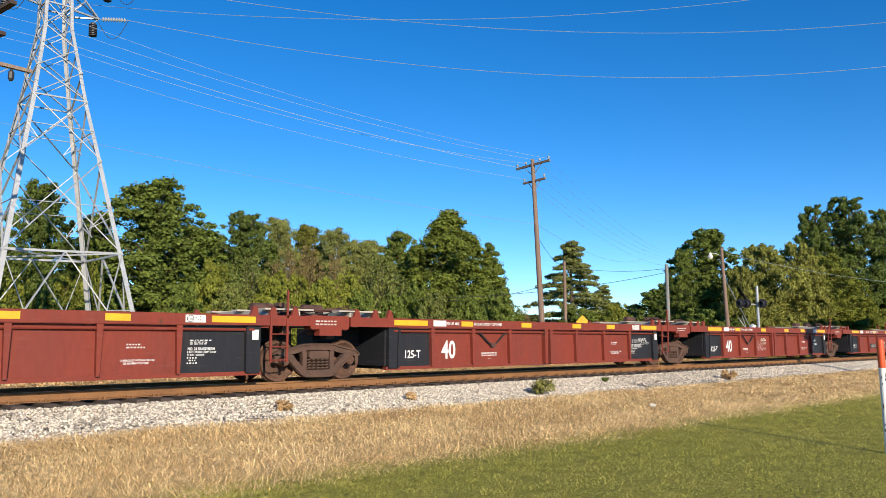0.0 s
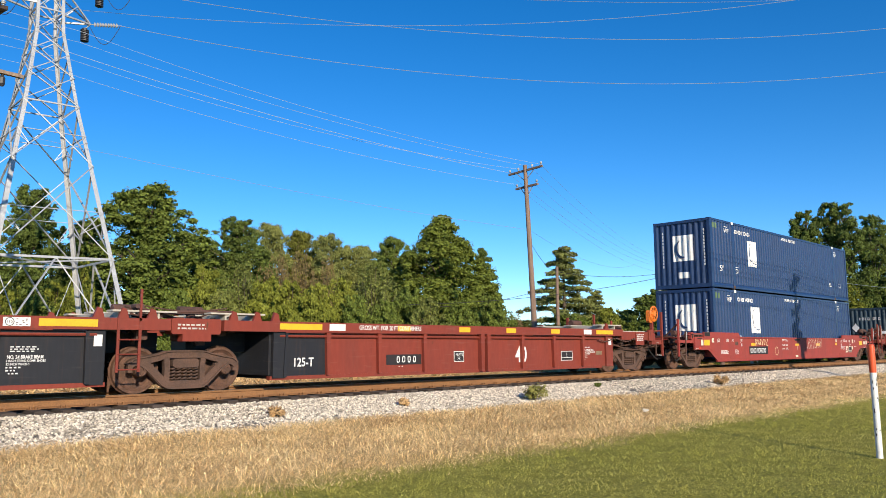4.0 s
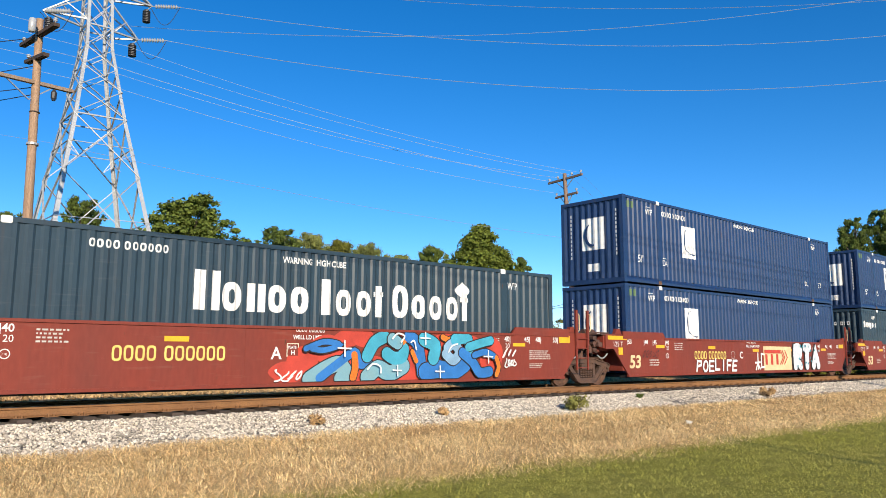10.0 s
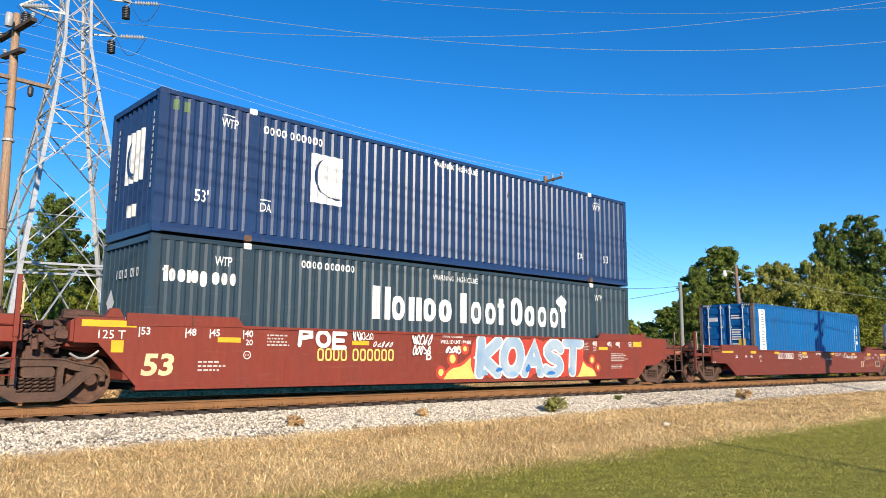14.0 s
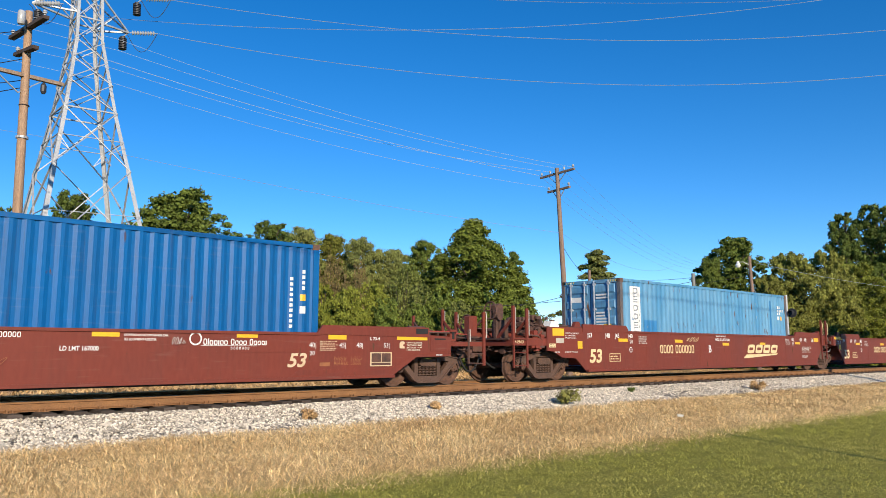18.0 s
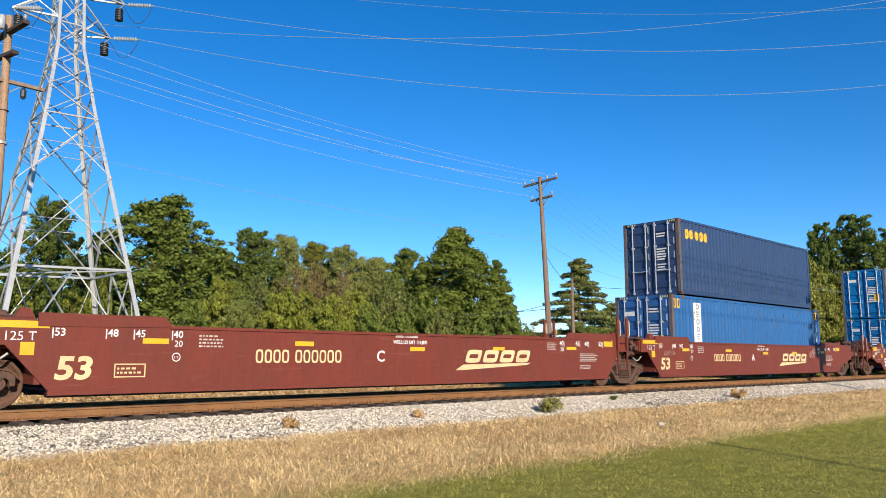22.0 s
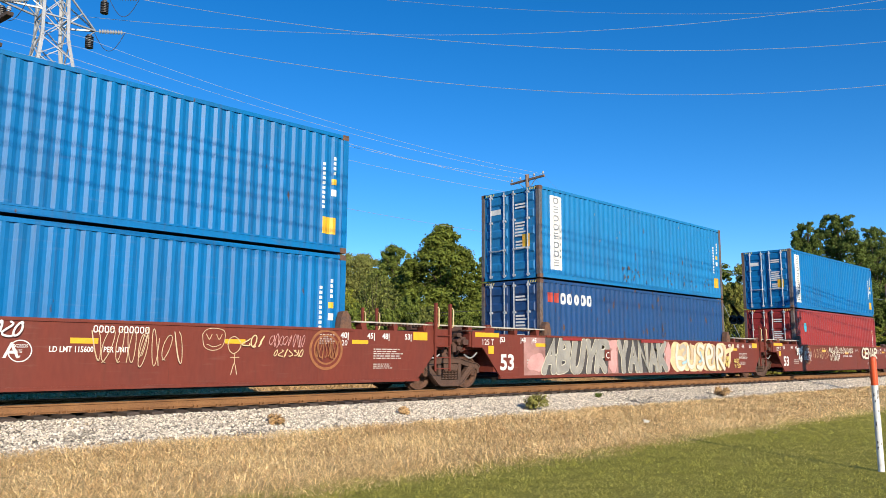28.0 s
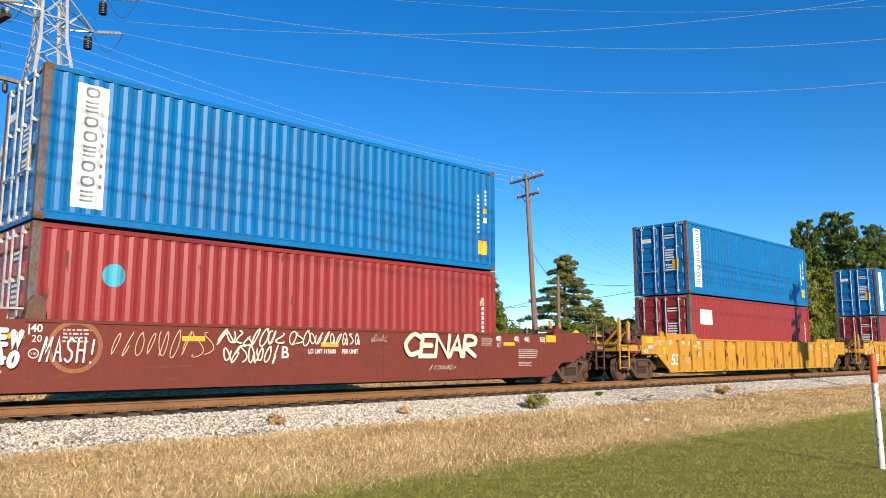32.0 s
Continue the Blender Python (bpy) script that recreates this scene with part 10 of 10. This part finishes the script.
# low weeds behind the track
def weeds():
    rng = np.random.default_rng(21)
    n = 60000
    x, y = rng.uniform(0, 75, n), 8.0 + rng.random(n) ** 1.3 * 13
    h = rng.uniform(0.05, 0.36, n) * np.clip((y - 8.5) / 8, 0.06, 1)
    a = rng.uniform(0, 6.28, n)
    w = rng.uniform(0.02, 0.06, n)
    z = np.array([ground_z(v) for v in y])
    p0 = np.stack([x - w * np.cos(a), y - w * np.sin(a), z], -1)
    p1 = np.stack([x + w * np.cos(a), y + w * np.sin(a), z], -1)
    p2 = np.stack([x + rng.normal(size=n) * 0.15, y + rng.normal(size=n) * 0.15, z + h], -1)
    tagged(new("weeds", bulk("weeds", np.stack([p0, p1, p2], 1)[y > 16.5].reshape(-1, 3), 3, int((y > 16.5).sum()), leaf_weed)), "rough weeds and grass behind the track", "weeds", kind="stuff")
    tagged(new("dry_weeds", bulk("dry_weeds", np.stack([p0, p1, p2], 1)[y <= 16.5].reshape(-1, 3), 3, int((y <= 16.5).sum()), dry_weed)), "dry straw-coloured grass behind the track", "grass", kind="stuff")


weeds()


def blades(name, count, rng, x, y, hmin, hmax, width, lean, mat, label, category):
    h = rng.uniform(hmin, hmax, count)
    a, b = rng.uniform(0, 6.28, count), rng.uniform(0, 6.28, count)
    w = width * (0.6 + np.hypot(x, y - EYE[1]) / 14)
    z = np.interp(y, [-60, -12, -8, -5.2, -3.9, 3.9], [-0.75, -0.72, -0.68, -0.58, -0.52, -0.6])
    ln = lean * h * rng.uniform(0.2, 1.3, count)
    p0 = np.stack([x - w * np.cos(a), y - w * np.sin(a), z - 0.02], -1)
    p1 = np.stack([x + w * np.cos(a), y + w * np.sin(a), z - 0.02], -1)
    p2 = np.stack([x + ln * np.cos(b), y + ln * np.sin(b), z + h], -1)
    ob = new(name, bulk(name, np.stack([p0, p1, p2], 1).reshape(-1, 3), 3, count, mat))
    return tagged(ob, label, category, kind="stuff")



def stems(name, count, rng, x, y, hmin, hmax, run, width, mat, label):
    """Long wiry stems, each a bent ribbon of two pieces that droops to one side."""
    h, a = rng.uniform(hmin, hmax, count), rng.uniform(0, 6.28, count)
    l = run * rng.uniform(0.4, 1.2, count)
    w = (width * (0.6 + np.hypot(x, y - EYE[1]) / 14))[:, None]
    z = np.interp(y, [-60, -12, -8, -5.2, -3.9, 3.9], [-0.75, -0.72, -0.68, -0.58, -0.52, -0.6])
    way = np.stack([np.cos(a), np.sin(a), np.zeros(count)], -1)
    side = np.stack([-np.sin(a), np.cos(a), rng.uniform(-0.5, 0.5, count)], -1) * w
    bend = np.stack([np.cos(a + 1.2), np.sin(a + 1.2), np.zeros(count)], -1) * (l * rng.uniform(-0.2, 0.4, count))[:, None]
    p0 = np.stack([x, y, z - 0.01], -1)
    p1 = p0 + way * (l * 0.45)[:, None] + np.stack([0 * h, 0 * h, h], -1)
    p2 = p0 + way * l[:, None] + bend + np.stack([0 * h, 0 * h, h * rng.uniform(0.1, 0.9, count)], -1)
    q = np.stack([p0 - side, p0 + side, p1 + side, p1 - side, p1 - side, p1 + side, p2 + side * 0.4, p2 - side * 0.4], 1)
    return tagged(new(name, bulk(name, q.reshape(-1, 3), 4, 2 * count, mat)), label, "grass", kind="stuff")


def grass():
    rng = np.random.default_rng(31)
    n = 160000
    d = 0.3 + 54 * rng.random(n) ** 1.6
    y = rng.uniform(-8.3, -3.5, n) + rng.normal(size=n) * 0.2
    keep = np.sin(d * 1.7) * np.sin(y * 2.3 + d * 0.4) + rng.normal(size=n) * 0.6 > -0.75
    d, y = d[keep], y[keep]
    blades("dry_grass", len(d), rng, d, y, 0.02, 0.07, 0.0028, 2.2, straw, "straw-coloured dry grass beside the ballast", "grass")

    def tufts(count, share, spread):
        """Places in clumps of uneven size."""
        cx, cy = 0.5 + 46 * rng.random(share) ** 1.5, -3.9 - 3.95 * rng.random(share) ** 1.1
        k = rng.integers(0, share, count)
        return cx[k] + rng.normal(size=count) * spread * 1.6, np.minimum(cy[k] + rng.normal(size=count) * spread, -3.45)
    x, y = tufts(80000, 1500, 0.19)
    stems("straw_stems", len(x), rng, x, y, 0.02, 0.13, 0.30, 0.0018, straw, "tangled pale straw stems beside the ballast")
    x, y = tufts(42000, 300, 0.34)
    stems("brown_stems", len(x), rng, x, y, 0.02, 0.12, 0.26, 0.0020, dry_weed, "tangled reddish-brown dead grass stems in loose swaths")
    n = 260000
    x = 3.5 + 44 * rng.random(n) ** 1.7
    y = -7.65 - 6.8 * rng.random(n) + rng.normal(size=n) * 0.35
    clump = np.array([noise.noise((u * 3.2, v * 4.5, 0.0)) + 0.6 * noise.noise((u * 9.0, v * 11.0, 4.0)) for u, v in zip(x.tolist(), y.tolist())])
    keep = clump + rng.normal(size=n) * 0.25 > -0.28
    x, y, clump = x[keep], y[keep], clump[keep]
    n = len(x)
    blades("lawn_grass", n, rng, x, y, 0.010, np.clip(0.030 + 0.030 * clump, 0.014, 0.06), 0.0040, 1.5, turf, "short green mown lawn grass", "grass")


grass()


leaf_olive = leaf("olive_weed_leaves", (0.27, 0.255, 0.07), (0.18, 0.175, 0.045))


def shrub(x, y, size, mat, label, seed):
    rng = np.random.default_rng(seed)
    z = float(np.interp(y, [-3.9, -2.6, -1.6], [-0.53, -0.36, -0.22]))
    s = new("shrub")
    s.location = (x, y, z)
    tagged(s, label, "shrub", "weeds on the ballast")
    st = Acc()
    for k in range(26):
        a, r, h = rng.uniform(0, 6.28), rng.uniform(0.2, 1.0) * size, rng.uniform(0.5, 1.0) * size
        st.tube([(0, 0, 0), (r * 0.4 * math.cos(a), r * 0.4 * math.sin(a), h * 0.6), (r * math.cos(a), r * math.sin(a), h)], 0.008 * size + 0.003, 4, 0.002)
    part("stem", st, bark, s)
    blobs = [(rng.uniform(-.5, .5) * size, rng.uniform(-.5, .5) * size, rng.uniform(.25, .8) * size, .3 * size, .3 * size, .25 * size) for _ in range(12)]
    part("leaves", crown_mesh("leaves", rng, blobs, 900, 0.045 * size + 0.010, mat, 0.0), None, s)


shrub(15.2, -3.35, 0.42, leaf_olive, "grey-green weed clump growing in the ballast", 1)
shrub(7.9, -2.95, 0.2, dry_weed, "small dry brown weed in the ballast", 2)
shrub(11.2, -2.9, 0.18, dry_weed, "small dry brown weed in the ballast", 4)
shrub(25.6, -3.3, 0.34, dry_weed, "dry brown weed in the ballast", 5)
shrub(19.4, -2.4, 0.13, leaf_dark, "low dark weed in the ballast", 6)


# a scrap of pale paper lying in the dry grass
scrap = Acc()
scrap.v = [(0, 0, 0.05), (0.13, 0.02, 0.09), (0.16, 0.12, 0.06), (0.05, 0.15, 0.12), (-0.04, 0.08, 0.05)]
scrap.f = [(0, 1, 3), (1, 2, 3), (0, 3, 4)]
litter = part("paper_scrap", scrap, cream_white)
litter.location = (15.36, -6.47, -0.62)
tagged(litter, "crumpled scrap of pale paper in the dry grass", "litter")


# ---- what moves ----
def motions():
    half = [(0.5 * i, s) for i, s in enumerate(STEP)]
    for thing, x in TRAIN:
        z = thing.location.z
        walk(thing, [(t, pose(x - s, 0, z)) for t, s in half])
    ts, ss = [t for t, s in half], [s for t, s in half]
    times = [i / 15 for i in range(481)]
    turns = [-math.degrees(float(np.interp(t, ts, ss)) / WHEEL_R) for t in times]
    for wheelset, dx in WHEELSETS:
        walk(wheelset, [(t, pose(dx, 0, WHEEL_R, 0, a, 0)) for t, a in zip(times, turns)])


motions()
